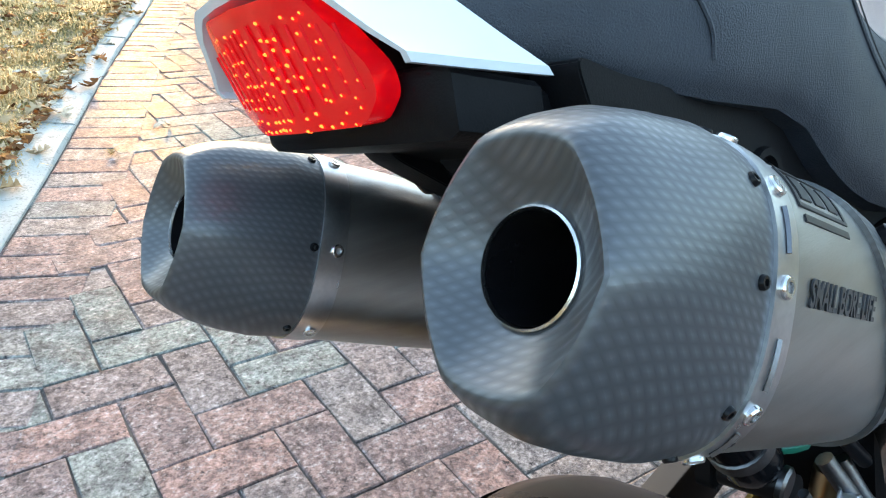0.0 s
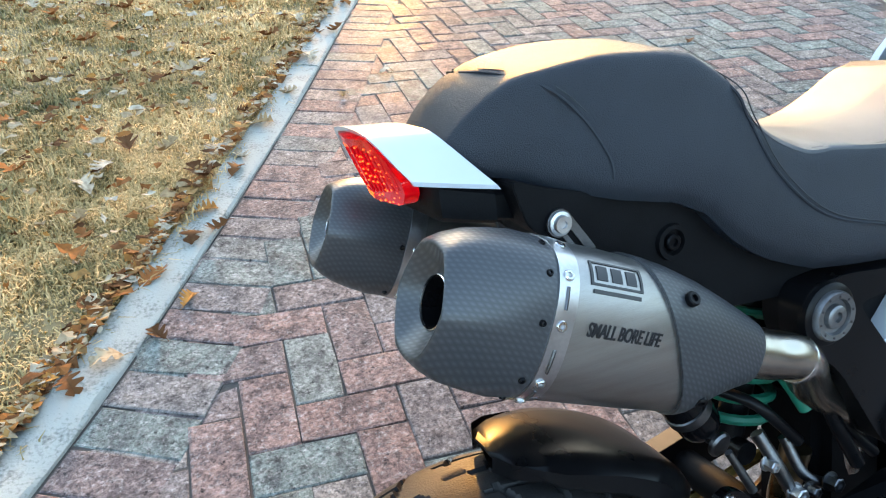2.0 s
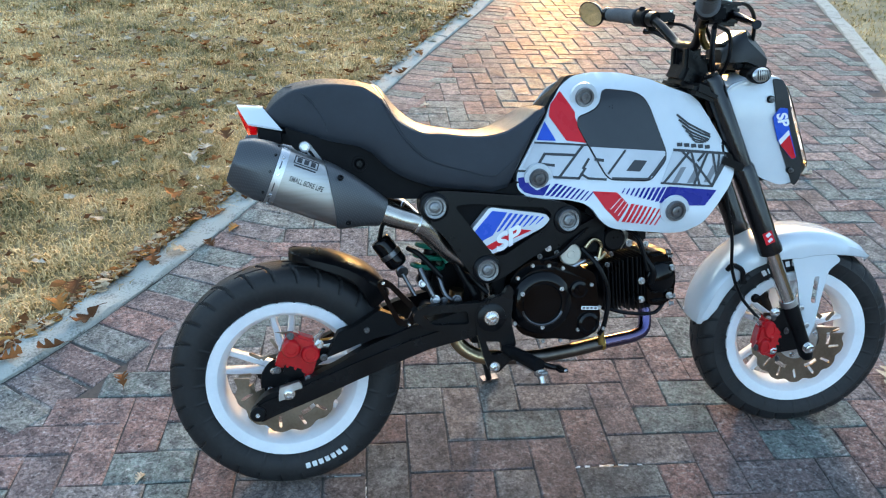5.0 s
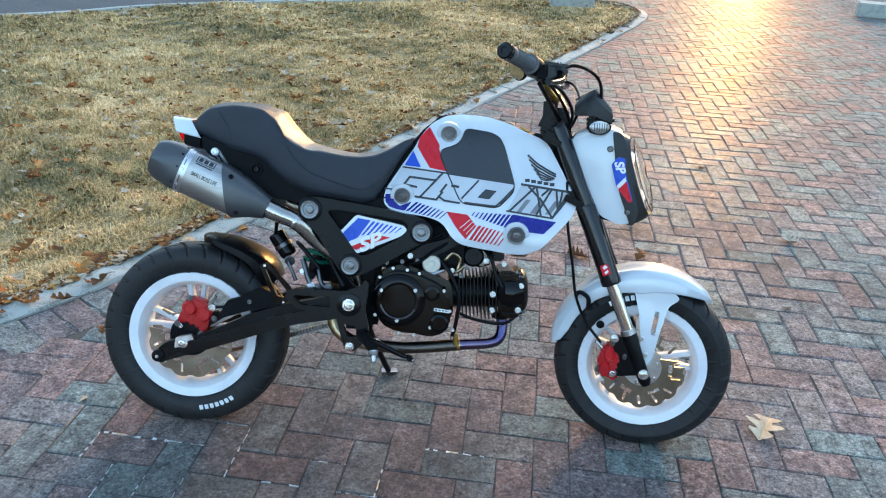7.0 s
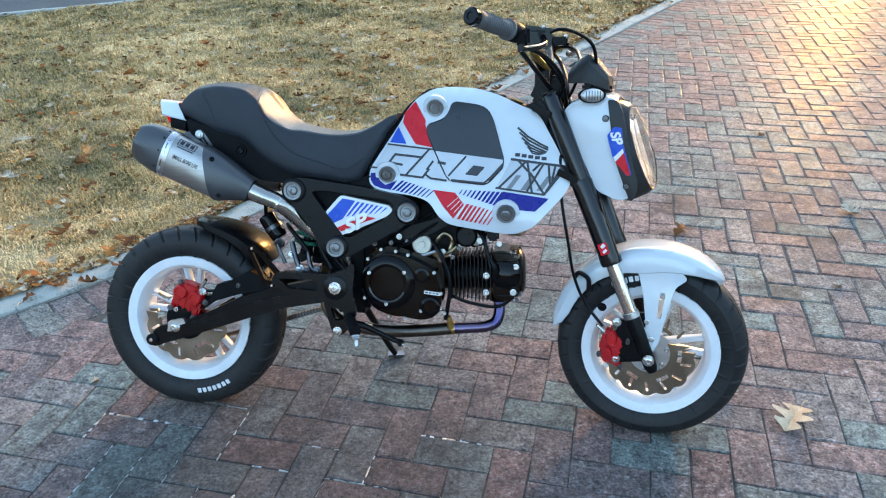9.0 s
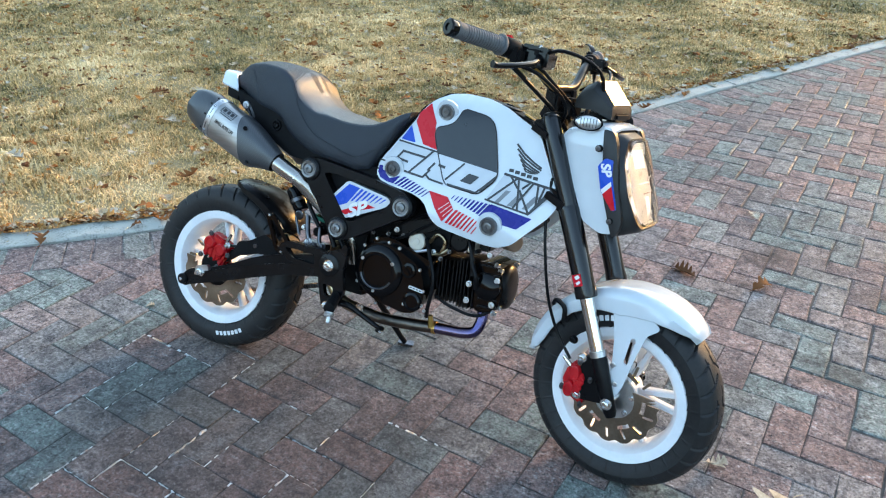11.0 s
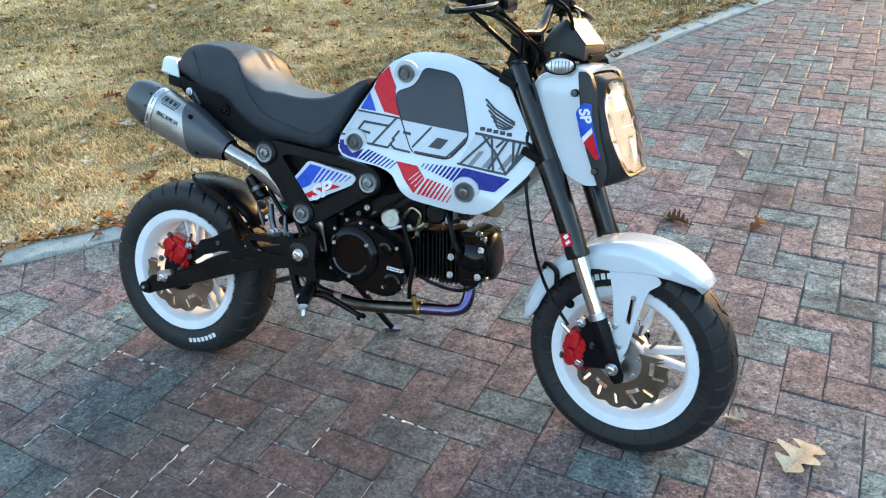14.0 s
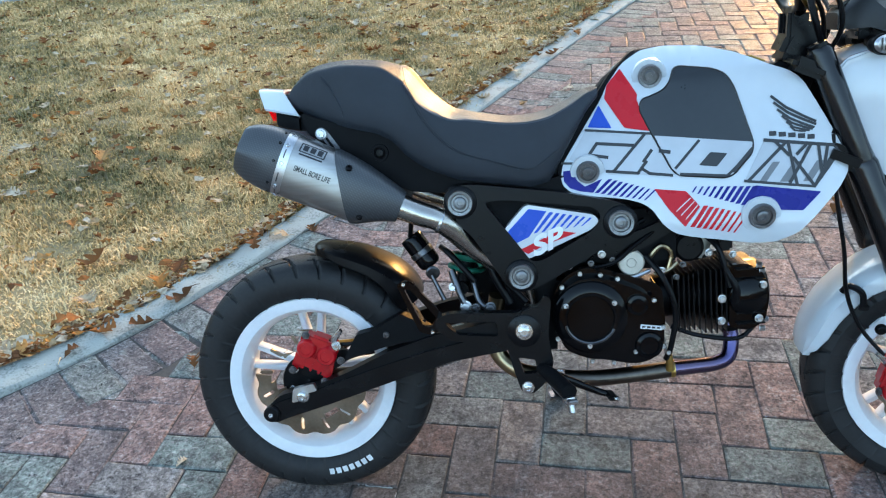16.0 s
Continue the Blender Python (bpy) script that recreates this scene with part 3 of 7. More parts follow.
# ---- motorcycle ----
LEAN_DEG, STEER_DEG = 19.1, -11.0
bike = tagged(new("motorcycle"), "small white, black, red and blue motorcycle leaning on its side stand", "motorcycle")
bike.matrix_world = pose(0, -0.016, 0.002, -LEAN_DEG, 0, 0)
RC, FC = Vector((0.011, 0, 0.240)), Vector((1.219, 0, 0.2225))


def tyre(c, R, hw, rin):
    """Tyre: round crown, sidewall and bead, with block grooves cut into the tread."""
    prof = [(-0.72, rin), (-0.86, rin + 0.008), (-0.97, rin + 0.022), (-1.0, rin + 0.036), (-0.985, R - 0.033), (-0.95, R - 0.026), (-0.91, R - 0.0205), (-0.86, R - 0.0160), (-0.80, R - 0.0125), (-0.74, R - 0.0097), (-0.67, R - 0.0074), (-0.60, R - 0.0056), (-0.54, R - 0.0044), (-0.50, R - 0.0037), (-0.46, R - 0.0031), (-0.38, R - 0.0021), (-0.30, R - 0.0014), (-0.22, R - 0.0008), (-0.12, R - 0.0003), (-0.05, R - 0.0001), (0, R)]
    prof = prof + [(-a, r) for a, r in prof[-2::-1]]
    n, pitch = 720, 24
    bm = bmesh.new()
    rows = []
    for i in range(n):
        a = 2 * math.pi * i / n
        row = []
        for w, r in prof:
            # curved cross grooves, every other one short, and broken lengthwise grooves between the blocks
            k = i + (0 if w > 0 else 12) + round(20 * abs(w))
            s, odd = k % pitch, (k // pitch) % 2
            cut = 0.0
            if s < 3 and (0.04 if odd else 0.42) < abs(w) < 0.97:
                cut = 0.0060
            if abs(abs(w) - 0.50) < 0.01 and (odd or s < 9):
                cut = 0.0052
            if abs(w) < 0.06 and odd and s > 12:
                cut = 0.0030
            row.append(bm.verts.new((c.x + (r - cut) * math.cos(a), c.y + w * hw, c.z + (r - cut) * math.sin(a))))
        rows.append(row)
    for i in range(n):
        for j in range(len(prof) - 1):
            bm.faces.new((rows[i - 1][j], rows[i - 1][j + 1], rows[i][j + 1], rows[i][j]))
    return bm


def rim(c, r, hw):
    """Rim barrel with a wide flat lip on each side."""
    prof = [(-hw, r), (-hw, r - 0.004), (-hw + 0.004, r - 0.022), (-hw + 0.014, r - 0.030), (-0.02, r - 0.036), (0.02, r - 0.036), (hw - 0.014, r - 0.030), (hw - 0.004, r - 0.022), (hw, r - 0.004), (hw, r), (hw - 0.004, r + 0.001), (-hw + 0.004, r + 0.001)]
    n = 120
    rings = [[Vector((c.x + rr * math.cos(2 * math.pi * i / n), c.y + w, c.z + rr * math.sin(2 * math.pi * i / n))) for w, rr in prof] for i in range(n)]
    rings.append(rings[0])
    return loft(rings, caps=False)


def spoke(c, a, r0, r1, w0, w1, y0, y1):
    """One cast spoke, tapering outwards."""
    d, s = Vector((math.cos(a), 0, math.sin(a))), Vector((-math.sin(a), 0, math.cos(a)))
    rings = []
    for f in (0, 0.5, 1):
        r, w, y = r0 + (r1 - r0) * f, w0 + (w1 - w0) * f, y0 + (y1 - y0) * f
        rings.append([c + d * r + s * w * sx + Vector((0, y + sy, 0)) for sx, sy in ((-1, -0.009), (-0.6, -0.013), (0.6, -0.013), (1, -0.009), (1, 0.009), (0.6, 0.013), (-0.6, 0.013), (-1, 0.009))])
    return loft(rings)


def wave_disc(c, y, r, r_in, waves, thick=0.004):
    """Petal brake disc with slots."""
    n = waves * 12
    outer = [(c.x + (r - 0.007 * (0.5 + 0.5 * math.cos(waves * 2 * math.pi * i / n)) ** 2) * math.cos(2 * math.pi * i / n), c.z + (r - 0.007 * (0.5 + 0.5 * math.cos(waves * 2 * math.pi * i / n)) ** 2) * math.sin(2 * math.pi * i / n)) for i in range(n)]
    hole = [(c.x + r_in * math.cos(2 * math.pi * i / 40), c.z + r_in * math.sin(2 * math.pi * i / 40)) for i in range(40)]
    holes = [hole]
    for k in range(waves):
        a = 2 * math.pi * (k + 0.5) / waves
        rad, tang = Vector((math.cos(a + 0.25), math.sin(a + 0.25))), Vector((-math.sin(a + 0.25), math.cos(a + 0.25)))
        m = Vector((c.x + (r - 0.022) * math.cos(a), c.z + (r - 0.022) * math.sin(a)))
        holes.append([m + rad * u * 0.011 + tang * v * 0.0032 for u, v in ((-1, -1), (1, -1), (1.25, 0), (1, 1), (-1, 1), (-1.25, 0))])
    for k in range(6):
        a = 2 * math.pi * k / 6
        holes.append([Vector((c.x + (r_in + 0.018) * math.cos(a + t) , c.z + (r_in + 0.018) * math.sin(a + t))) for t in (-0.22, -0.1, 0.1, 0.22)] + [Vector((c.x + (r_in + 0.028) * math.cos(a + t), c.z + (r_in + 0.028) * math.sin(a + t))) for t in (0.2, 0.0, -0.2)])
    return plate([outer] + holes, y - thick / 2, y + thick / 2)


def bolt(c, axis, r, h=0.006, washer=True):
    """Hex bolt head on a washer, pointing along the axis."""
    axis = Vector(axis).normalized()
    prof = [(0, r * 1.35), (0.0015, r * 1.35), (0.0016, r * 1.0)] if washer else [(0, r)]
    bm = lathe(prof, c, axis, 16)
    return join(bm, lathe([(0, r), (h - 0.001, r), (h, r * 0.82), (h, r * 0.5), (h - 0.002, r * 0.45)], Vector(c) + axis * 0.0015, axis, 6))


STEER_PT, STEER_AX = Vector((0.925, 0, 0.83)), Vector((-0.39, 0, 0.92)).normalized()
STEER = Matrix.Translation(STEER_PT) @ Matrix.Rotation(radians(STEER_DEG), 4, STEER_AX) @ Matrix.Translation(-STEER_PT)
FIXED = Matrix.Identity(4)


def wheel(name, c, R, hw, r, hub_w, m, pairs, phase):
    w = new(name)
    w.parent = bike
    t = part("tyre", moved(tyre(c, R, hw, r - 0.003), m), RUBBER, w, "black block-tread tyre")
    part("rim", moved(rim(c, r, hw * 0.88), m), WHITE_RIM, w, "white painted rim")
    for k in range(pairs):
        for s in (-0.16, 0.16):
            part("spoke", moved(spoke(c, phase + 2 * math.pi * k / pairs + s, 0.034, r - 0.026, 0.0085, 0.0062, 0.012, 0.0), m), WHITE_RIM, w)
    part("hub", moved(lathe([(-hub_w, 0.024), (-hub_w + 0.004, 0.032), (-0.02, 0.036), (0.02, 0.036), (hub_w - 0.004, 0.032), (hub_w, 0.024)], c, (0, 1, 0), 28), m), WHITE_RIM, w)
    return w, t


rear_wheel, rear_tyre = wheel("rear_wheel", RC, 0.245, 0.063, 0.168, 0.055, FIXED, 5, 0.35)
front_wheel, front_tyre = wheel("front_wheel", FC, 0.234, 0.057, 0.167, 0.05, STEER, 5, 0.1)
part("brake_disc", wave_disc(RC, -0.066, 0.112, 0.052, 12), DISC, rear_wheel, "wave-cut steel brake disc")
part("brake_disc", moved(wave_disc(FC, -0.062, 0.112, 0.050, 14), STEER), DISC, front_wheel, "wave-cut bronze-toned brake disc")
part("disc_carrier", lathe([(-0.064, 0.056), (-0.060, 0.058), (-0.040, 0.04)], RC, (0, 1, 0), 30), BLACK, rear_wheel)
part("disc_carrier", moved(lathe([(-0.060, 0.054), (-0.056, 0.056), (-0.036, 0.04)], FC, (0, 1, 0), 30), STEER), ALU, front_wheel)
for k in range(6):
    a = 2 * math.pi * k / 6 + 0.3
    part("disc_bolt", bolt(RC + Vector((0.040 * math.cos(a), -0.064, 0.040 * math.sin(a))), (0, -1, 0), 0.005, 0.004), STEEL, rear_wheel)
    part("disc_bolt", moved(bolt(FC + Vector((0.042 * math.cos(a), -0.060, 0.042 * math.sin(a))), (0, -1, 0), 0.005, 0.004), STEER), STEEL, front_wheel)


def P3(x, y, z):
    return Vector((x, y, z))


def mirrored(bm):
    bmesh.ops.scale(bm, verts=bm.verts, vec=(1, -1, 1))
    bmesh.ops.reverse_faces(bm, faces=bm.faces)
    return bm


def cap_bolt(c, axis, r, h=0.005):
    """Round socket-head bolt."""
    axis = Vector(axis).normalized()
    return lathe([(0, r), (h * 0.8, r), (h, r * 0.85), (h, r * 0.5), (h * 0.45, r * 0.45), (h * 0.45, 0.0005)], c, axis, 14)


def big_washer(parent, c, r, way=(0, -1, 0), label="grey ribbed bolt cap"):
    """Ribbed trim washer with a socket bolt in its middle."""
    way = Vector(way).normalized()
    w = part("bolt_cap", lathe([(0, r), (0.005, r), (0.008, r * 0.93), (0.0075, r * 0.72), (0.004, r * 0.66), (0.004, r * 0.50), (0.008, r * 0.46), (0.009, r * 0.40), (0.009, r * 0.2), (0.006, r * 0.18), (0.006, 0.0005)], c, way, 36), ALU_GREY, parent, label)
    u = way.orthogonal().normalized()
    v = way.cross(u)
    for k in range(10):
        a = 2 * math.pi * k / 10
        part("rib", box(Vector(c) + way * 0.0075 + (u * math.cos(a) + v * math.sin(a)) * r * 0.82, (0.0022, 0.0022, 0.0022), 0.0005), DARKSTEEL, w)
    return w


ALU_GREY = surface("grey_anodised", (0.13, 0.133, 0.137), (0.24, 0.244, 0.25), 0.36, 0.85, 30, 0.4)

# seat: one-piece saddle with a raised tail hump
SEAT_X = [(0.002, 0.790, 0.776, 0.040), (0.009, 0.808, 0.774, 0.050), (0.026, 0.830, 0.770, 0.060), (0.052, 0.848, 0.763, 0.073), (0.085, 0.856, 0.750, 0.089), (0.130, 0.859, 0.736, 0.104), (0.180, 0.855, 0.725, 0.110), (0.207, 0.848, 0.711, 0.112), (0.230, 0.841, 0.686, 0.114), (0.241, 0.833, 0.677, 0.1145), (0.255, 0.815, 0.667, 0.115), (0.275, 0.791, 0.656, 0.116), (0.300, 0.770, 0.646, 0.117), (0.320, 0.759, 0.639, 0.118), (0.360, 0.750, 0.633, 0.118), (0.410, 0.742, 0.627, 0.116), (0.450, 0.743, 0.620, 0.111), (0.485, 0.750, 0.627, 0.105), (0.520, 0.764, 0.690, 0.098), (0.550, 0.781, 0.745, 0.090), (0.572, 0.790, 0.772, 0.080)]


def crease(x):
    """Height of the crease between the seat's flank and its top, lowest where the hump falls to the dip."""
    table = [(0.0, 0.70), (0.06, 0.84), (0.12, 0.89), (0.20, 0.90), (0.235, 0.82), (0.255, 0.76), (0.29, 0.82), (0.34, 0.92), (0.42, 0.94), (0.58, 0.92)]
    for (x0, v0), (x1, v1) in zip(table, table[1:]):
        if x0 <= x <= x1:
            return v0 + (v1 - v0) * (x - x0) / (x1 - x0)
    return 0.92


def seat_shape(x):
    """Half section of the seat at x, from the lower edge over the crease to the middle of the top."""
    k = crease(x)
    return [(-0.90, 0.0), (-0.97, 0.10), (-1.0, 0.28), (-0.99, 0.46), (-0.965, 0.62), (-0.935, 0.62 + (k - 0.62) * 0.65), (-0.885, k), (-0.74, k + (1 - k) * 0.24), (-0.42, k + (1 - k) * 0.64), (0, 1.0)]


def seat_at(x):
    for a, b in zip(SEAT_X, SEAT_X[1:]):
        if a[0] <= x <= b[0]:
            f = (x - a[0]) / (b[0] - a[0])
            return [p + (q - p) * f for p, q in zip(a, b)]
    return list(SEAT_X[-1])


def seat_edge(v, x):
    """Width of the seat's section at the height v (0 below, 1 on top)."""
    half = seat_shape(x)
    for (u0, v0), (u1, v1) in zip(half, half[1:]):
        if v0 <= v <= v1:
            return u0 + (u1 - u0) * (v - v0) / (v1 - v0)
    return 0.0




def seat_section(x):
    half = seat_shape(x)
    return [(p.x, p.y) for p in smooth_path([(u, v, 0) for u, v in half + [(-u, v) for u, v in half[-2::-1]]], 4)]


LONG = [(p.x, p.y, p.z) for p in smooth_path([(a[0], a[1], a[3]) for a in SEAT_X], 5)]
rings = []
for x, zt, w in LONG:
    zb = seat_at(x)[2]
    rings.append([P3(x, w * u, zb + (zt - zb) * v) for u, v in seat_section(x)])
seat = part("seat", loft(rings), VINYL, bike, "black vinyl saddle with a raised tail hump")
SEAM_B = [(0.216, 1.0), (0.221, 0.95), (0.232, 0.80), (0.246, 0.70), (0.272, 0.56), (0.320, 0.43), (0.390, 0.33), (0.450, 0.27), (0.500, 0.30), (0.560, 0.35)]


def seam_height(x):
    for (x0, v0), (x1, v1) in zip(SEAM_B, SEAM_B[1:]):
        if x0 <= x <= x1:
            return v0 + (v1 - v0) * (x - x0) / (x1 - x0)
    return 0.35


def seat_skin(x, u, v, out):
    row = min(LONG, key=lambda r: abs(r[0] - x))
    k = LONG.index(row)
    other = LONG[max(0, min(len(LONG) - 1, k + (1 if x > row[0] else -1)))]
    f = 0 if abs(other[0] - row[0]) < 1e-6 else (x - row[0]) / (other[0] - row[0])
    zt, w, zb = row[1] + (other[1] - row[1]) * f, row[2] + (other[2] - row[2]) * f, seat_at(x)[2]
    n = Vector((0, u, (v - 0.45) * 1.2)).normalized()
    return P3(x, w * u, zb + (zt - zb) * v) + n * out


# rider's panel: smoother vinyl above the long seam
rows = []
for i in range(44):
    x = 0.2215 + 0.3365 * i / 43
    v0 = max(seam_height(x), crease(x) - 0.03)
    arc = [(seat_edge(v0 + (1 - v0) * f, x), v0 + (1 - v0) * f) for f in (0, 0.15, 0.3, 0.45, 0.6, 0.72, 0.82, 0.9, 0.96)] + [(0.0, 1.0)]
    arc = arc + [(-u, v) for u, v in arc[-2::-1]]
    rows.append([seat_skin(x, u, v, 0.0014) for u, v in arc] + [seat_skin(x, u, v, -0.004) for u, v in arc[::-1]])
part("seat_panel", loft(rows), VINYL_TOP, seat, "smooth black seat top panel")
for side in (-1, 1):
    # seams: across the hump and along the rider's dip
    a = [seat_skin(x, side * abs(seat_edge(v, x)), v, 0.0004) for x, v in ((0.046, 0.985), (0.058, 0.90), (0.080, 0.74), (0.102, 0.52), (0.118, 0.28), (0.122, 0.14))]
    b = [seat_skin(x, side * abs(seat_edge(v, x)), v, 0.0006) for x, v in SEAM_B[1:-1]]
    for pts in (a, b):
        part("seam", tube(pts, 0.0013, 6), VINYL, seat)
        part("stitching", tube([p + Vector((0.005, side * 0.0006, 0.0016)) for p in pts], 0.0006, 4), THREAD, seat)

# tail: white cowl, black under-tail, lamp
TAIL_Y = 0.010


def tail_ring(x, zt, zb, w):
    mid = TAIL_Y * min(1.0, max(0.0, (0.06 - x) / 0.1))
    return [P3(x, mid + w * u, zb + (zt - zb) * v) for u, v in ((-0.92, 0), (-1, 0.12), (-1, 0.86), (-0.96, 0.96), (-0.88, 1.0), (-0.5, 1), (0, 1.0), (0.5, 1), (0.88, 1.0), (0.96, 0.96), (1, 0.86), (1, 0.12), (0.92, 0))]


def cowl_ring(f, inset):
    """Section of the tail cowl from its slanted rear rim (f = 0) to its slanted front edge (f = 1): flat top, sloping flanks."""
    zt, zb, wt, wb = 0.812 - 0.004 * f - inset, 0.773 - 0.013 * f, 0.045 + 0.007 * f - inset * 0.7, 0.079 + 0.002 * f - inset
    half = [(-wb, zb), (-(wb + 0.001), zb + 0.004), (-(wt * 0.28 + wb * 0.72), zb + (zt - zb) * 0.36), (-(wt * 0.66 + wb * 0.34), zb + (zt - zb) * 0.74), (-(wt + 0.003), zt - 0.004), (-wt + 0.004, zt - 0.0006), (-wt * 0.5, zt + 0.0012), (0, zt + 0.002)]
    ring_ = []
    for y, z in half + [(-y, z) for y, z in half[-2::-1]]:
        rear, front = -0.049 + 0.56 * (0.812 - z), -0.004 + 0.80 * (0.812 - z)
        x = rear + (front - rear) * f
        ring_.append(P3(x, TAIL_Y * min(1.0, max(0.0, (0.06 - x) / 0.1)) + y, z))
    return ring_


cowl = part("tail_cowl", loft([cowl_ring(f, 0) + cowl_ring(f, 0.0035)[::-1] for f in (0, 0.03, 0.2, 0.4, 0.6, 0.8, 0.97, 1.0)]), WHITE, bike, "glossy white tail cowl")
part("under_tail", loft([tail_ring(-0.011, 0.770, 0.747, 0.070), tail_ring(-0.008, 0.7715, 0.742, 0.0755), tail_ring(0.008, 0.767, 0.738, 0.0765), tail_ring(0.034, 0.760, 0.733, 0.077), tail_ring(0.0355, 0.757, 0.734, 0.070), tail_ring(0.060, 0.755, 0.728, 0.068), tail_ring(0.10, 0.745, 0.712, 0.064), tail_ring(0.16, 0.735, 0.690, 0.06)]), BLACK, bike, "matt black under-tail")
part("tail_core", loft([tail_ring(-0.012, 0.802, 0.765, 0.040), tail_ring(0.03, 0.800, 0.755, 0.052), tail_ring(0.08, 0.790, 0.745, 0.060)]), BLACK, bike)
lens_out = [(-0.041, 0.806), (0.041, 0.806), (0.051, 0.789), (0.059, 0.774), (0.057, 0.763), (0.044, 0.752), (-0.044, 0.752), (-0.057, 0.763), (-0.059, 0.774), (-0.051, 0.789)]
bm = fill2d([rounded_outline(lens_out, 0.006)])
bmesh.ops.subdivide_edges(bm, edges=bm.edges[:], cuts=1)
ret = bmesh.ops.extrude_face_region(bm, geom=bm.faces[:])
back = {v for v in ret["geom"] if isinstance(v, bmesh.types.BMVert)}
for v in bm.verts:
    y, z = v.co.x, v.co.z
    bulge = 0.010 * (1 - (y / 0.078) ** 2)
    v.co = P3(-0.040 - bulge + (0.800 - z) * 0.36 + abs(y) * 0.09 + (0.012 if v in back else 0), TAIL_Y + y * 0.98, z)
tail_light = part("tail_light", bm, RED_LENS, bike, "lit red tail lamp lens")
led_rng = random.Random(2)
for r_ in range(9):
    for c_ in range(24):
        y, z = -0.060 + c_ * 0.0052 + led_rng.uniform(-0.002, 0.002), 0.753 + r_ * 0.0055 + led_rng.uniform(-0.0010, 0.0010)
        if led_rng.random() < 0.3:
            continue
        if abs(y) < 0.054 - abs(z - 0.772) * 0.55:
            part("led", lathe([(0, 0.0005 + 0.0003 * (c_ % 3)), (0.002, 0.0007), (0.0026, 0.0004)], P3(-0.039 - 0.0105 * (1 - (y / 0.078) ** 2) + (0.800 - z) * 0.36 + abs(y) * 0.09 + 0.0015, TAIL_Y + y * 0.98, z), (-1, 0, 0.2), 8), LED, tail_light)
for k in range(14):
    y = -0.052 + k * 0.008
    hz = 0.020 - abs(y) * 0.14
    part("lens_rib", tube([P3(-0.0398 - 0.010 * (1 - (y / 0.078) ** 2) + (0.800 - z) * 0.36 + abs(y) * 0.09, TAIL_Y + y * 0.98, z) for z in (0.779 - hz, 0.779, 0.779 + hz)], 0.0009, 5), RED_LENS, tail_light)

# sub-frame cover below the seat
SUB = [(0.040, 0.768), (0.070, 0.756), (0.130, 0.740), (0.186, 0.728), (0.210, 0.715), (0.232, 0.690), (0.300, 0.652), (0.470, 0.628), (0.520, 0.640), (0.520, 0.604), (0.360, 0.611), (0.287, 0.613), (0.235, 0.617), (0.187, 0.640), (0.094, 0.700), (0.052, 0.728)]
for s in (-1, 1):
    b_ = plate([rounded_outline(SUB, 0.01)], -0.088, -0.060, 0.005)
    sub = part("side_cover", b_ if s < 0 else mirrored(b_), BLACK, bike, "matt black sub-frame cover")
part("cover_boss", lathe([(0, 0.016), (0.005, 0.015), (0.005, 0.011), (0.001, 0.010)], P3(0.182, -0.087, 0.690), (0, -1, 0), 20), BLACK, bike)
part("boss_bolt", cap_bolt(P3(0.182, -0.088, 0.690), (0, -1, 0), 0.007), SATIN, bike)
part("frame_core", plate([rounded_outline([(0.07, 0.73), (0.24, 0.66), (0.52, 0.66), (0.62, 0.58), (0.47, 0.44), (0.44, 0.46), (0.41, 0.605), (0.30, 0.63), (0.10, 0.69)], 0.02)], -0.05, 0.05, 0.01), SATIN, bike)

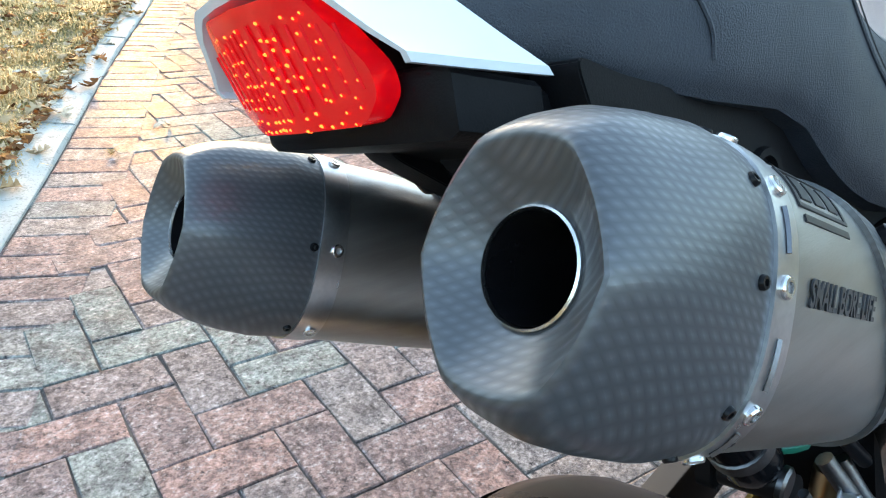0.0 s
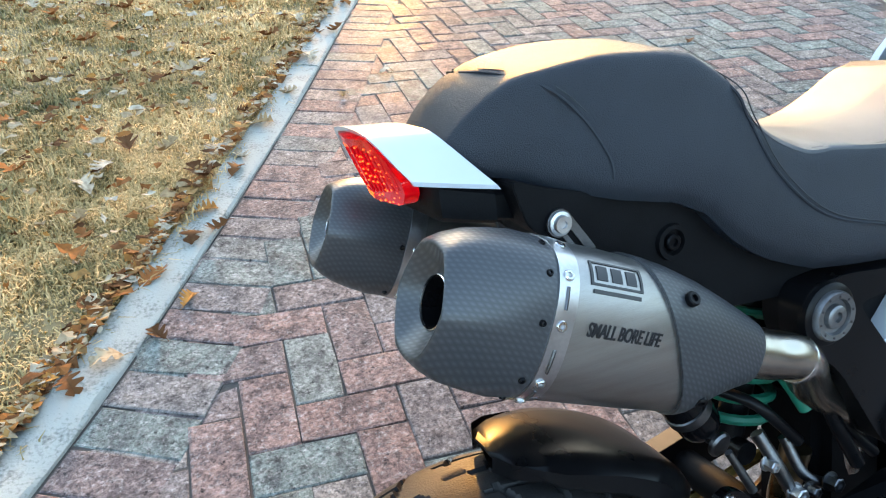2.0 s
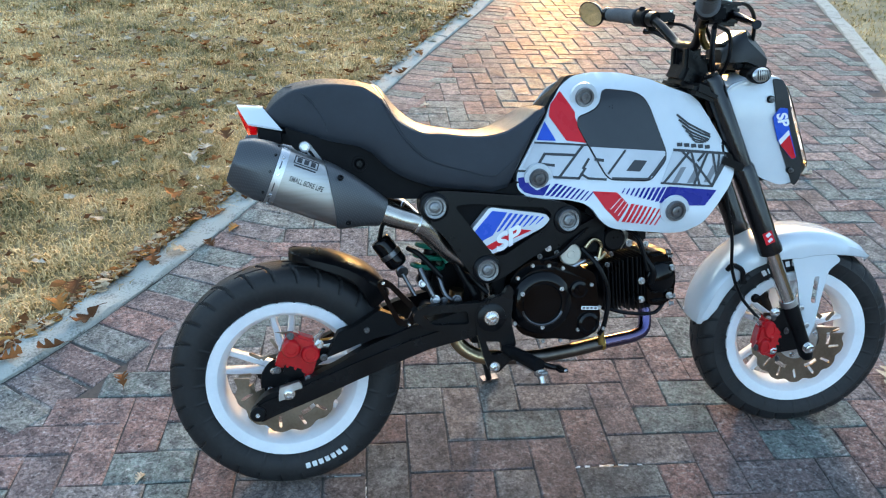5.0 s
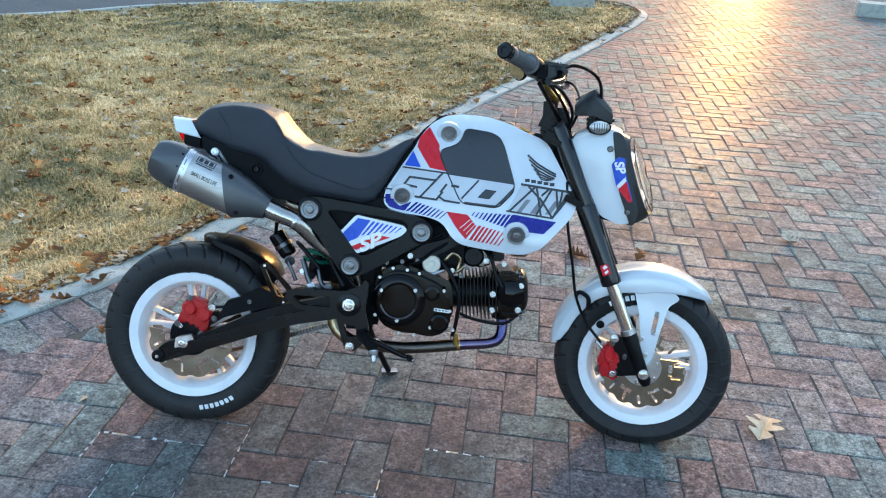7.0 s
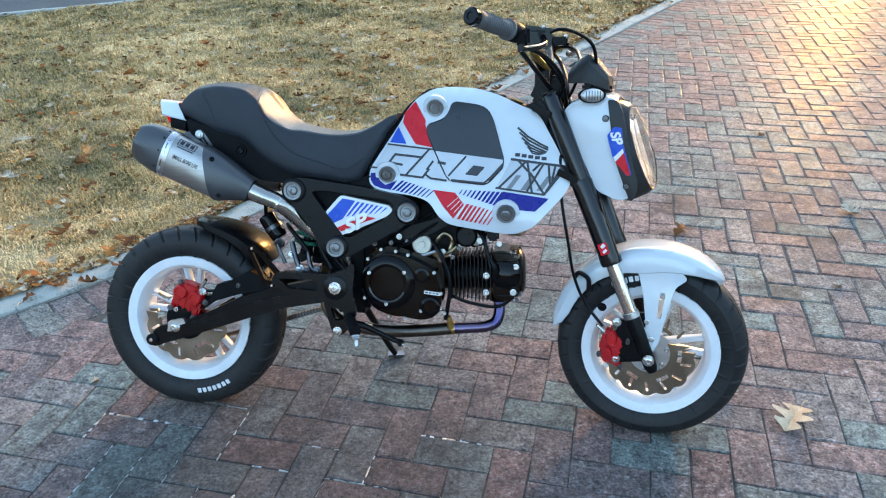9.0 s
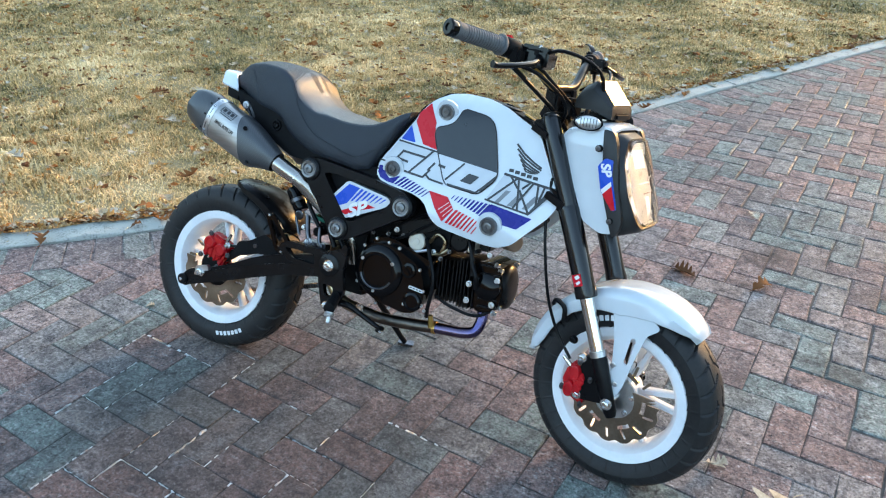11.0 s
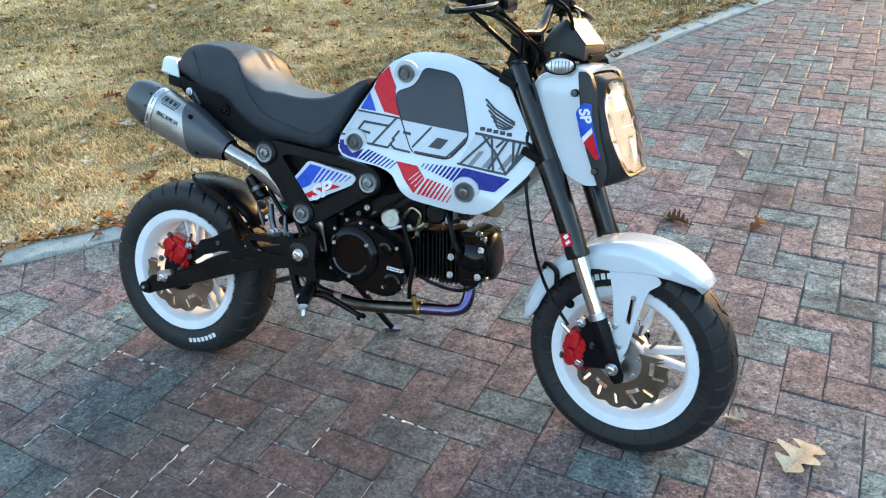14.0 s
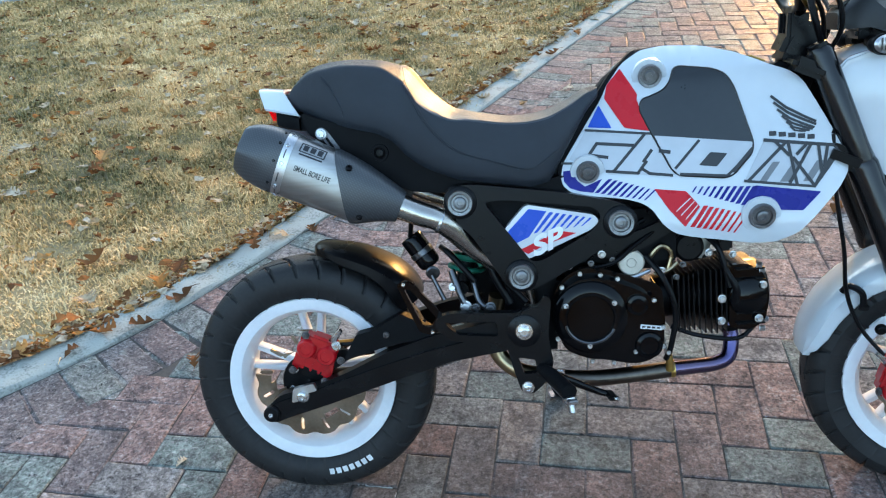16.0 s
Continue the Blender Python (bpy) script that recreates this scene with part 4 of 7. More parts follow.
# silencers, one on each side
def silencer(side):
    d, n = Vector((0.918, side * -0.045, -0.392)).normalized(), Vector((0.392, 0, 0.918))
    o = P3(-0.057, side * 0.134, 0.7125)
    q = d.cross(n).normalized()

    def ring_at(s, h, w, k=56, p=2.5, dz=0.0):
        out = []
        for i in range(k):
            a = 2 * math.pi * i / k
            c, sn = math.cos(a), math.sin(a)
            out.append(o + d * s + n * (dz + h * math.copysign(abs(sn) ** (2 / p), sn)) + q * (w * math.copysign(abs(c) ** (2 / p), c)))
        return out

    def ring_hex(s, h, w, mix=0.62, k=56):
        """Six-cornered section with softened corners; one corner points outwards."""
        out = []
        for i in range(k):
            a = 2 * math.pi * i / k
            f = (a + math.pi / 6) % (math.pi / 3) - math.pi / 6
            r = mix * 0.885 / math.cos(math.pi / 6 - abs(f)) + (1 - mix)
            out.append(o + d * s + n * h * r * math.sin(a) + q * w * r * math.cos(a))
        return out
    m = new("silencer")
    m.parent = bike
    tagged(m, "carbon-tipped titanium silencer")
    hole_r = 0.0186
    # end cap: dished mouth, soft six-cornered lip, bulging body
    cap = [ring_at(0.034, hole_r, hole_r, p=2), ring_at(0.0125, hole_r, hole_r, p=2), ring_at(0.0115, hole_r + 0.0015, hole_r + 0.0015, p=2), ring_hex(0.0095, 0.0232, 0.0222, 0.04), ring_hex(0.0062, 0.0298, 0.0266, 0.20)]
    cap += [ring_hex(0.0030, 0.0350, 0.0305, 0.36), ring_hex(0.0010, 0.0380, 0.0327, 0.42), ring_hex(0.0002, 0.0400, 0.0342, 0.44), ring_hex(0.0006, 0.0418, 0.0355, 0.44), ring_hex(0.0022, 0.0436, 0.0366, 0.44), ring_hex(0.0052, 0.0456, 0.0378, 0.44)]
    cap += [ring_hex(0.012, 0.0500, 0.0400, 0.44), ring_hex(0.024, 0.0545, 0.0422, 0.34), ring_hex(0.040, 0.0572, 0.0436, 0.22), ring_at(0.058, 0.0576, 0.0440), ring_at(0.078, 0.0568, 0.0437)]
    part("end_cap", loft(cap, caps=False), CARBON, m, "matt carbon-fibre end cap")
    part("outlet_tube", loft([ring_at(0.12, hole_r - 0.003, hole_r - 0.003, p=2), ring_at(0.014, hole_r - 0.0012, hole_r - 0.0012, p=2), ring_at(0.0105, hole_r - 0.0004, hole_r - 0.0004, p=2), ring_at(0.011, hole_r + 0.0004, hole_r + 0.0004, p=2), ring_at(0.016, hole_r + 0.0008, hole_r + 0.0008, p=2)], caps=False), STEEL, m, "thin bright outlet ring")
    part("baffle", loft([ring_at(0.118, hole_r - 0.003, hole_r - 0.003, p=2), ring_at(0.121, hole_r - 0.003, hole_r - 0.003, p=2)]), SATIN, m)
    part("inner_tube", loft([ring_at(0.117, hole_r - 0.0032, hole_r - 0.0032, p=2), ring_at(0.0118, hole_r - 0.0013, hole_r - 0.0013, p=2)], caps=False), SATIN, m)
    def sloped(s, h, w, slant):
        axis = o + d * s
        return [p - d * slant * (p - axis).dot(n) for p in ring_at(s, h, w)]
    part("body", loft([ring_at(0.078, 0.0563, 0.0433), ring_at(0.11, 0.0568, 0.0438), sloped(0.150, 0.0569, 0.0440, 0.35), sloped(0.192, 0.0562, 0.0440, 0.57), sloped(0.206, 0.052, 0.0405, 0.52), sloped(0.236, 0.040, 0.033, 0.25)], caps=False), TITAN, m, "brushed titanium body")
    band = part("band", loft([ring_at(0.0762, 0.0560, 0.0430), ring_at(0.0762, 0.0578, 0.0450), ring_at(0.085, 0.0580, 0.0452), ring_at(0.0925, 0.0578, 0.0450), ring_at(0.0925, 0.0565, 0.0435)], caps=False), ALU, m)
    def skin(s_, a, h, w, p=2.5):
        """Point and outward normal on the silencer's outer side; a in degrees up from level."""
        c_, sn = math.cos(radians(a)), math.sin(radians(a))
        out = Vector((0, side, 0))
        pt = o + d * s_ + n * (h * math.copysign(abs(sn) ** (2 / p), sn)) + out * (w * math.copysign(abs(c_) ** (2 / p), c_))
        return pt, (n * sn + out * c_).normalized()
    for a in (72, 38, 4, -32, -66, 120, 180, 235):
        for s_, r_, mat in ((0.0850, 0.0040, STEEL), (0.0705, 0.0026, SATIN)):
            pt, nor = skin(s_, a, *((0.0578, 0.0450) if mat is STEEL else (0.0566, 0.0437)))
            part("rivet", cap_bolt(pt - nor * 0.0016, nor, r_, 0.0034), mat, band)
    for a in (21, -14, -49):
        slot = [skin(0.0850, a + k * 4 - 8, 0.0583, 0.0455)[0] for k in range(5)]
        part("band_slot", tube(slot, 0.0012, 5, smooth=2), DARKSTEEL, band)
    # heat shield and cone
    shield = []
    for s, h, w, slant in ((0.192, 0.0585, 0.0462, 0.57), (0.200, 0.0580, 0.0458, 0.52), (0.214, 0.0560, 0.0446, 0.42), (0.236, 0.0500, 0.0415, 0.25), (0.262, 0.0410, 0.0362, 0.10), (0.284, 0.0335, 0.0312, 0.0), (0.301, 0.0280, 0.0272, 0.0)):
        shield.append(sloped(s, h, w, slant))
    shield.insert(0, [p - (p - (o + d * 0.192 - d * 0.57 * (p - o - d * 0.192).dot(n))) * 0.05 for p in shield[0]])
    sh = part("heat_shield", loft(shield, caps=False), CARBON, m, "black carbon heat shield")
    for s, a, h, w in ((0.196, 38, 0.0568, 0.0450), (0.240, -42, 0.0488, 0.0408)):
        pt, nor = skin(s, a, h, w)
        part("shield_bolt", cap_bolt(pt, nor, 0.0058, 0.005), SATIN, sh)
    part("link_pipe", tube([o + d * 0.285, o + d * 0.330, o + d * 0.380, P3(0.345, side * 0.085, 0.508), P3(0.40, side * 0.07, 0.465), P3(0.44, side * 0.05, 0.42), P3(0.45, side * 0.035, 0.36)], [0.0235, 0.0225, 0.0205, 0.0190, 0.0185, 0.018, 0.018], 18), TITAN_PIPE, m, "bare metal link pipe")
    part("pipe_clamp", lathe([(0, 0.0212), (0.001, 0.0222), (0.006, 0.0222), (0.007, 0.0212)], o + d * 0.372, d, 24), STEEL, m)
    # hanger: strap and rubber-mounted bolt
    c = P3(0.077, side * 0.094, 0.728)
    hang = part("hanger", joined(plate([rounded_outline([(0.068, 0.736), (0.086, 0.738), (0.112, 0.700), (0.096, 0.696)], 0.006), rounded_outline([(0.084, 0.720), (0.088, 0.723), (0.102, 0.702), (0.097, 0.701)], 0.002)[::-1]], -0.0015, 0.0015), lathe([(-0.004, 0.011), (0.004, 0.011)], P3(0.078, 0, 0.729), (0, 1, 0), 22)), DARKSTEEL, m, "steel hanger strap")
    hang.data.transform(Matrix.Translation((-0.001, side * 0.088, -0.001)))
    part("grommet", lathe([(0, 0.0095), (0.002, 0.0095), (0.0025, 0.007), (0.006, 0.0065), (0.006, 0.003), (0.004, 0.0028)], c + Vector((0, side * -0.002, 0)), (0, side, 0), 22), ALU, hang)
    return m, o, d, n, skin


sil_r, S_O, S_D, S_N, skin_r = silencer(-1)
silencer(1)


def lettering(name, text, size, depth, m, material, parent, label="", shear=0.0, width=1.0, bold=0.0):
    cu = bpy.data.curves.new(name, "FONT")
    cu.offset = bold
    cu.body, cu.size, cu.extrude, cu.shear, cu.align_x, cu.align_y = text, size, depth, shear, "CENTER", "CENTER"
    tmp = bpy.data.objects.new(name, cu)
    scene.collection.objects.link(tmp)
    me = bpy.data.meshes.new_from_object(tmp.evaluated_get(bpy.context.evaluated_depsgraph_get()))
    bpy.data.objects.remove(tmp)
    bpy.data.curves.remove(cu)
    me.transform(m @ Matrix.Diagonal((width, 1, 1, 1)))
    me.materials.clear()
    me.materials.append(material)
    ob = new(name, me)
    ob.parent = parent
    return tagged(ob, label)


def side_frame(c, way, up, out=Vector((0, -1, 0))):
    """Matrix whose x runs along way, y along up, at c."""
    x = Vector(way).normalized()
    y = (Vector(up) - x * Vector(up).dot(x)).normalized()
    return Matrix.Translation(c) @ Matrix((x, y, x.cross(y))).transposed().to_4x4()


pt, nor = skin_r(0.140, 4, 0.0570, 0.0440)
lettering("slogan", "SMALL BORE LIFE", 0.0138, 0.0004, side_frame(pt + nor * 0.0003, S_D, S_N), DECAL_BLACK, sil_r, "black slogan lettering", shear=0.1, width=0.62, bold=0.0003)
for dx, a, w, h in ((0, 26, 0.046, 1), (0, 48, 0.046, 1), (-0.022, 37, 0.0022, 11), (0.022, 37, 0.0022, 11), (-0.013, 37, 0.009, 7), (0, 37, 0.009, 7), (0.013, 37, 0.009, 7), (0, 20, 0.042, 1.6)):
    rows = []
    for e in (-1, -0.33, 0.33, 1):
        row = []
        for sx, lift in ((-1, 0.0005), (1, 0.0005), (1, -0.001), (-1, -0.001)):
            pt, nor = skin_r(0.128 + dx + sx * w / 2, a + 10 + e * h, 0.0570, 0.0440)
            row.append(pt + nor * lift)
        rows.append(row)
    part("badge_bar", loft(rows), DECAL_BLACK, sil_r)

# tank and shrouds
def ytank(x, z):
    y = -0.062 - 0.067 * (x - 0.664) + 0.2126 * (z - 0.804)
    y += 9.0 * max(0.0, z - 0.795) ** 2
    y += 1.4 * max(0.0, x - 0.90) ** 2
    y += 5.0 * max(0.0, 0.57 - z) ** 2
    return y


TANK = [(0.506, 0.632), (0.510, 0.657), (0.550, 0.721), (0.580, 0.768), (0.590, 0.791), (0.618, 0.828), (0.654, 0.850), (0.695, 0.856), (0.758, 0.853), (0.815, 0.838), (0.870, 0.813), (0.898, 0.803), (0.918, 0.787), (0.957, 0.720), (0.990, 0.658), (0.994, 0.633), (0.978, 0.605), (0.908, 0.528), (0.871, 0.511), (0.836, 0.510), (0.728, 0.524), (0.703, 0.530), (0.682, 0.546), (0.663, 0.574), (0.646, 0.585), (0.617, 0.593), (0.539, 0.601), (0.522, 0.607), (0.509, 0.619)]
COVER = [(0.645, 0.746), (0.648, 0.764), (0.667, 0.770), (0.687, 0.779), (0.698, 0.793), (0.704, 0.814), (0.714, 0.819), (0.771, 0.812), (0.792, 0.802), (0.805, 0.780), (0.835, 0.685), (0.833, 0.666), (0.801, 0.630), (0.787, 0.625), (0.709, 0.631), (0.697, 0.642), (0.666, 0.702)]
for s in (-1, 1):
    bm = panel([rounded_outline(TANK, 0.012)], ytank, 0.010, 0.022, 0.004)
    shroud = part("tank_shroud", bm if s < 0 else mirrored(bm), WHITE, bike, "glossy white tank shroud with red, blue and grey graphics")
    if s < 0:
        shroud_r = shroud


def decal(name, pts, mat, lift=0.0012, r=0.002, parent=None, label="", holes=()):
    return part(name, panel([rounded_outline(pts, r, 2)] + [list(h) for h in holes], lambda x, z: ytank(x, z) - lift, 0.0008, 0.03), mat, parent or shroud_r, label)


SILVER_FILM = surface("silver_film", (0.36, 0.37, 0.39), (0.50, 0.51, 0.53), 0.34, 0.35, 6, 0.2)



decal("access_cover", COVER, TANKGREY, 0.0022, 0.010, label="dark grey access cover")
edge = rounded_outline(COVER, 0.010)
part("cover_gap", tube([P3(p[0], ytank(p[0], p[1]) - 0.0018, p[1]) for p in edge] + [P3(edge[0][0], ytank(edge[0][0], edge[0][1]) - 0.0018, edge[0][1])], 0.0014, 5, smooth=1), DECAL_BLACK, shroud_r)


def slanted(x0, x1, z0, z1, lean=0.55):
    return [(x0, z0), (x1, z0), (x1 + (z1 - z0) * lean, z1), (x0 + (z1 - z0) * lean, z1)]


def bar(a, b, w, lift, mat, name="graphic_bar"):
    """Straight bar of film between two points of the shroud."""
    a, b = Vector(a), Vector(b)
    t = (b - a).normalized()
    nrm = Vector((-t.y, t.x)) * w / 2
    a, b = a - t * w * 0.3, b + t * w * 0.3
    part(name, panel([[a - nrm, b - nrm, b + nrm, a + nrm]], lambda x, z: ytank(x, z) - lift, 0.0006, 0.04), mat, shroud_r)


def dark_line(pts, w=0.0042, lift=0.0036, mat=None, closed=False):
    pts = list(pts) + ([pts[0]] if closed else [])
    for a, b in zip(pts, pts[1:]):
        bar(a, b, w, lift, mat or DECAL_BLACK)


# silver band over the rear of the shroud and the foot of the cover
decal("silver_band", [(0.551, 0.714), (0.664, 0.704), (0.697, 0.642), (0.704, 0.632), (0.652, 0.634), (0.590, 0.636), (0.575, 0.650), (0.556, 0.660), (0.539, 0.658), (0.521, 0.664)], SILVER_FILM, 0.0012)
decal("silver_band", [(0.669, 0.701), (0.833, 0.685), (0.831, 0.666), (0.800, 0.632), (0.787, 0.627), (0.710, 0.632), (0.698, 0.644)], SILVER_FILM, 0.0030)
# dark block shapes on the band
dark_line([(0.551, 0.7145), (0.664, 0.7045)], 0.0042, 0.0022)
dark_line([(0.508, 0.658), (0.528, 0.657)], 0.0042, 0.0022)
dark_line([(0.637, 0.685), (0.570, 0.6905), (0.556, 0.671), (0.588, 0.666)], 0.0056, 0.0022)
dark_line([(0.652, 0.703), (0.598, 0.641)], 0.0052, 0.0022)
dark_line([(0.586, 0.642), (0.640, 0.637), (0.655, 0.657)], 0.0052, 0.0022)
dark_line([(0.664, 0.676), (0.650, 0.657)], 0.0052, 0.0022)
dark_line([(0.694, 0.672), (0.678, 0.6745)], 0.0064, 0.0040)
dark_line([(0.645, 0.646), (0.660, 0.636), (0.698, 0.632)], 0.0050, 0.0022)
dark_line([(0.744, 0.690), (0.704, 0.644)], 0.0046, 0.0040)
decal("dark_block", [(0.763, 0.670), (0.791, 0.667), (0.773, 0.645), (0.743, 0.648)], DECAL_BLACK, 0.0040)
dark_line([(0.712, 0.634), (0.790, 0.629), (0.829, 0.667)], 0.0044, 0.0040)
decal("dark_block", [(0.794, 0.634), (0.802, 0.634), (0.832, 0.668), (0.833, 0.678), (0.828, 0.673)], DECAL_BLACK, 0.0042)
# grey hatched block on the front of the shroud
HATCH = [(0.853, 0.687), (0.983, 0.673), (0.932, 0.607), (0.819, 0.619)]
decal("hatch_field", HATCH, SILVER_FILM, 0.0012)
for x0, w in ((0.842, 0.012), (0.876, 0.016), (0.914, 0.014)):
    decal("hatch_shade", slanted(x0, x0 + w, 0.616, 0.650, 0.7), DECAL_GREY_DARK, 0.0018, r=0.0006)
dark_line(HATCH[:3], 0.0058, 0.0024)
dark_line([HATCH[2], HATCH[3]], 0.0044, 0.0024)
for a, b in (((0.887, 0.682), (0.826, 0.620)), ((0.870, 0.684), (0.892, 0.661)), ((0.891, 0.681), (0.904, 0.611)), ((0.928, 0.677), (0.893, 0.615)), ((0.899, 0.656), (0.932, 0.609)), ((0.941, 0.675), (0.946, 0.625)), ((0.972, 0.671), (0.938, 0.617)), ((0.956, 0.672), (0.950, 0.640)), ((0.905, 0.662), (0.921, 0.678))):
    bar(a, b, 0.0052, 0.0026, DECAL_BLACK)
# colour fields
decal("red_stripe", [(0.614, 0.819), (0.590, 0.791), (0.585, 0.768), (0.619, 0.716), (0.662, 0.709), (0.641, 0.763), (0.642, 0.773)], DECAL_RED)
decal("blue_wedge", [(0.575, 0.757), (0.555, 0.719), (0.597, 0.716)], DECAL_BLUE)
decal("navy_patch", [(0.510, 0.644), (0.527, 0.645), (0.534, 0.627), (0.548, 0.616), (0.578, 0.629), (0.562, 0.605), (0.539, 0.608), (0.521, 0.614), (0.511, 0.626)], DECAL_NAVY)
for k in range(9):
    x, zb = 0.564 + k * 0.0106, 0.6045 - k * 0.0018
    decal("stripe", slanted(x, x + 0.0074 - 0.0005 * k, zb, zb + 0.0235 - 0.0008 * k, 1.05), DECAL_NAVY, r=0.0005)
decal("red_field", [(0.667, 0.609), (0.721, 0.604), (0.744, 0.577), (0.719, 0.542), (0.692, 0.572)], DECAL_RED)
for k in range(5):
    bar((0.704 + k * 0.008, 0.570 - k * 0.007), (0.728 + k * 0.006, 0.592 - k * 0.006), 0.0012, 0.0017, DECAL_WHITE)
for k in range(8):
    x, zb = 0.727 + k * 0.0104, 0.5415 - k * 0.0016
    decal("stripe", slanted(x, x + 0.0078 - 0.0007 * k, zb, zb + 0.037 - 0.0006 * k, 0.62), DECAL_RED, r=0.0005)
for k in range(10):
    x, h = 0.733 + k * 0.0096, 0.010 + 0.0024 * k
    zt = 0.6115 - 0.0002 * k
    decal("stripe", slanted(x - h * 0.25, x - h * 0.25 + 0.0026 + 0.0006 * k, zt - h, zt, 0.66), DECAL_NAVY, r=0.0004)
decal("navy_field", [(0.836, 0.611), (0.944, 0.598), (0.913, 0.567), (0.875, 0.569), (0.864, 0.584), (0.846, 0.590), (0.824, 0.582)], DECAL_NAVY)
# winged emblem and the maker's mark as plain shapes
for tip, end, w in (((0.866, 0.760), (0.937, 0.716), 0.0046), ((0.870, 0.749), (0.937, 0.711), 0.0044), ((0.876, 0.737), (0.934, 0.706), 0.0042), ((0.883, 0.726), (0.931, 0.703), 0.0040), ((0.890, 0.716), (0.926, 0.701), 0.0036), ((0.896, 0.708), (0.920, 0.700), 0.0030)):
    tip, end = Vector(tip), Vector(end)
    sag = Vector((-0.002, -0.0035))
    dark_line([tip, tip.lerp(end, 0.35) + sag, tip.lerp(end, 0.75) + sag * 0.6, end], w, 0.0016)
for k in range(5):
    x = 0.861 + k * 0.0156
    decal("mark_bar", slanted(x, x + 0.0118, 0.6935 - k * 0.0018, 0.7015 - k * 0.0018, 0.0), DECAL_BLACK, r=0.0006)
for x, z, r in ((0.664, 0.804, 0.0205), (0.553, 0.642, 0.0205), (0.845, 0.560, 0.0225)):
    y = ytank(x, z)
    part("bolt_seat", lathe([(-0.004, r * 1.5), (0.0026, r * 1.45), (0.003, r * 1.3)], P3(x, y, z), (0, -1, -0.18), 32), WHITE, shroud_r)
    big_washer(shroud_r, P3(x, y - 0.003, z), r, (0, -1, -0.18))

# tank core between the shrouds
TOPZ = [(0.545, 0.735, 0.042), (0.560, 0.770, 0.046), (0.590, 0.805, 0.048), (0.630, 0.835, 0.047), (0.680, 0.852, 0.046), (0.750, 0.854, 0.046), (0.820, 0.840, 0.048), (0.880, 0.818, 0.050), (0.915, 0.794, 0.050), (0.930, 0.765, 0.048)]
bm = loft([[P3(x, w * u, 0.56 + (zt - 0.56) * v) for u, v in ((-0.8, 0), (-1.05, 0.3), (-1.0, 0.7), (-0.9, 0.9), (-0.6, 0.98), (0, 1.0), (0.6, 0.98), (0.9, 0.9), (1.0, 0.7), (1.05, 0.3), (0.8, 0))] for x, zt, w in TOPZ])
bmesh.ops.subdivide_edges(bm, edges=bm.edges[:], cuts=1, use_grid_fill=True, smooth=0.5)
tank = part("tank", bm, BLACK, bike, "black fuel tank top")
part("filler_cap", lathe([(0, 0.034), (0.006, 0.034), (0.009, 0.030), (0.009, 0.012), (0.012, 0.010), (0.012, 0.0005)], P3(0.80, 0, 0.836), (0.18, 0, 1), 30), SATIN, tank, "round black filler cap")
part("cap_tag", box((0.862, -0.012, 0.826), (0.03, 0.018, 0.003), 0.001, turn(0, 22, 0)), YELLOW, tank, "amber tag on the tank")
# black edging between saddle and shroud
part("shroud_edge", panel([rounded_outline([(0.500, 0.656), (0.506, 0.612), (0.524, 0.600), (0.590, 0.592), (0.600, 0.612), (0.532, 0.640), (0.570, 0.720), (0.620, 0.806), (0.650, 0.838), (0.690, 0.856), (0.640, 0.850), (0.596, 0.810), (0.552, 0.745)], 0.006)], lambda x, z: ytank(x, z) + 0.006, 0.03, 0.04, 0.002), BLACK, bike, "black edging behind the shroud")
part("shroud_belly", plate([rounded_outline([(0.66, 0.56), (0.72, 0.53), (0.90, 0.535), (0.94, 0.575), (0.90, 0.62), (0.70, 0.62)], 0.01)], -0.075, 0.075, 0.008), BLACK, bike)

# triangular frame cover with its emblem
TRI = [(0.296, 0.612), (0.306, 0.626), (0.345, 0.630), (0.500, 0.611), (0.606, 0.590), (0.634, 0.572), (0.632, 0.540), (0.560, 0.496), (0.470, 0.442), (0.440, 0.430), (0.412, 0.434), (0.396, 0.455), (0.345, 0.535), (0.298, 0.578)]
TRI_IN = [(0.366, 0.597), (0.400, 0.600), (0.560, 0.582), (0.575, 0.566), (0.560, 0.540), (0.470, 0.488), (0.450, 0.486)]
tri = part("frame_cover", plate([rounded_outline(TRI, 0.018), rounded_outline(TRI_IN, 0.012)[::-1]], -0.116, -0.088, 0.005), SATIN, bike, "satin black triangular frame cover")
part("cover_back", plate([rounded_outline(TRI, 0.018)], -0.090, -0.070, 0.002), BLACK, tri)
for x, y, z in ((0.325, -0.116, 0.598), (0.607, -0.116, 0.554), (0.431, -0.116, 0.461)):
    part("bolt_boss", lathe([(-0.004, 0.0305), (0.004, 0.0295), (0.006, 0.0265)], P3(x, y, z), (0, -1, 0), 32), SATIN, tri)
    big_washer(tri, P3(x, y - 0.004, z), 0.0235)
EMB = [(0.441, 0.590), (0.562, 0.568), (0.571, 0.556), (0.556, 0.541), (0.446, 0.491), (0.432, 0.494), (0.397, 0.540)]
emblem = part("emblem", plate([rounded_outline(EMB, 0.009)], -0.113, -0.086, 0.002), WHITE, tri, "white side emblem with blue and red graphics")
def emb(name, pts, mat, y=-0.1136):
    part(name, plate([rounded_outline(pts, 0.0012, 2)], y, y + 0.0008), mat, emblem)
emb("blue_field", [(0.446, 0.582), (0.478, 0.577), (0.446, 0.531), (0.416, 0.517), (0.404, 0.537)], DECAL_BLUE)
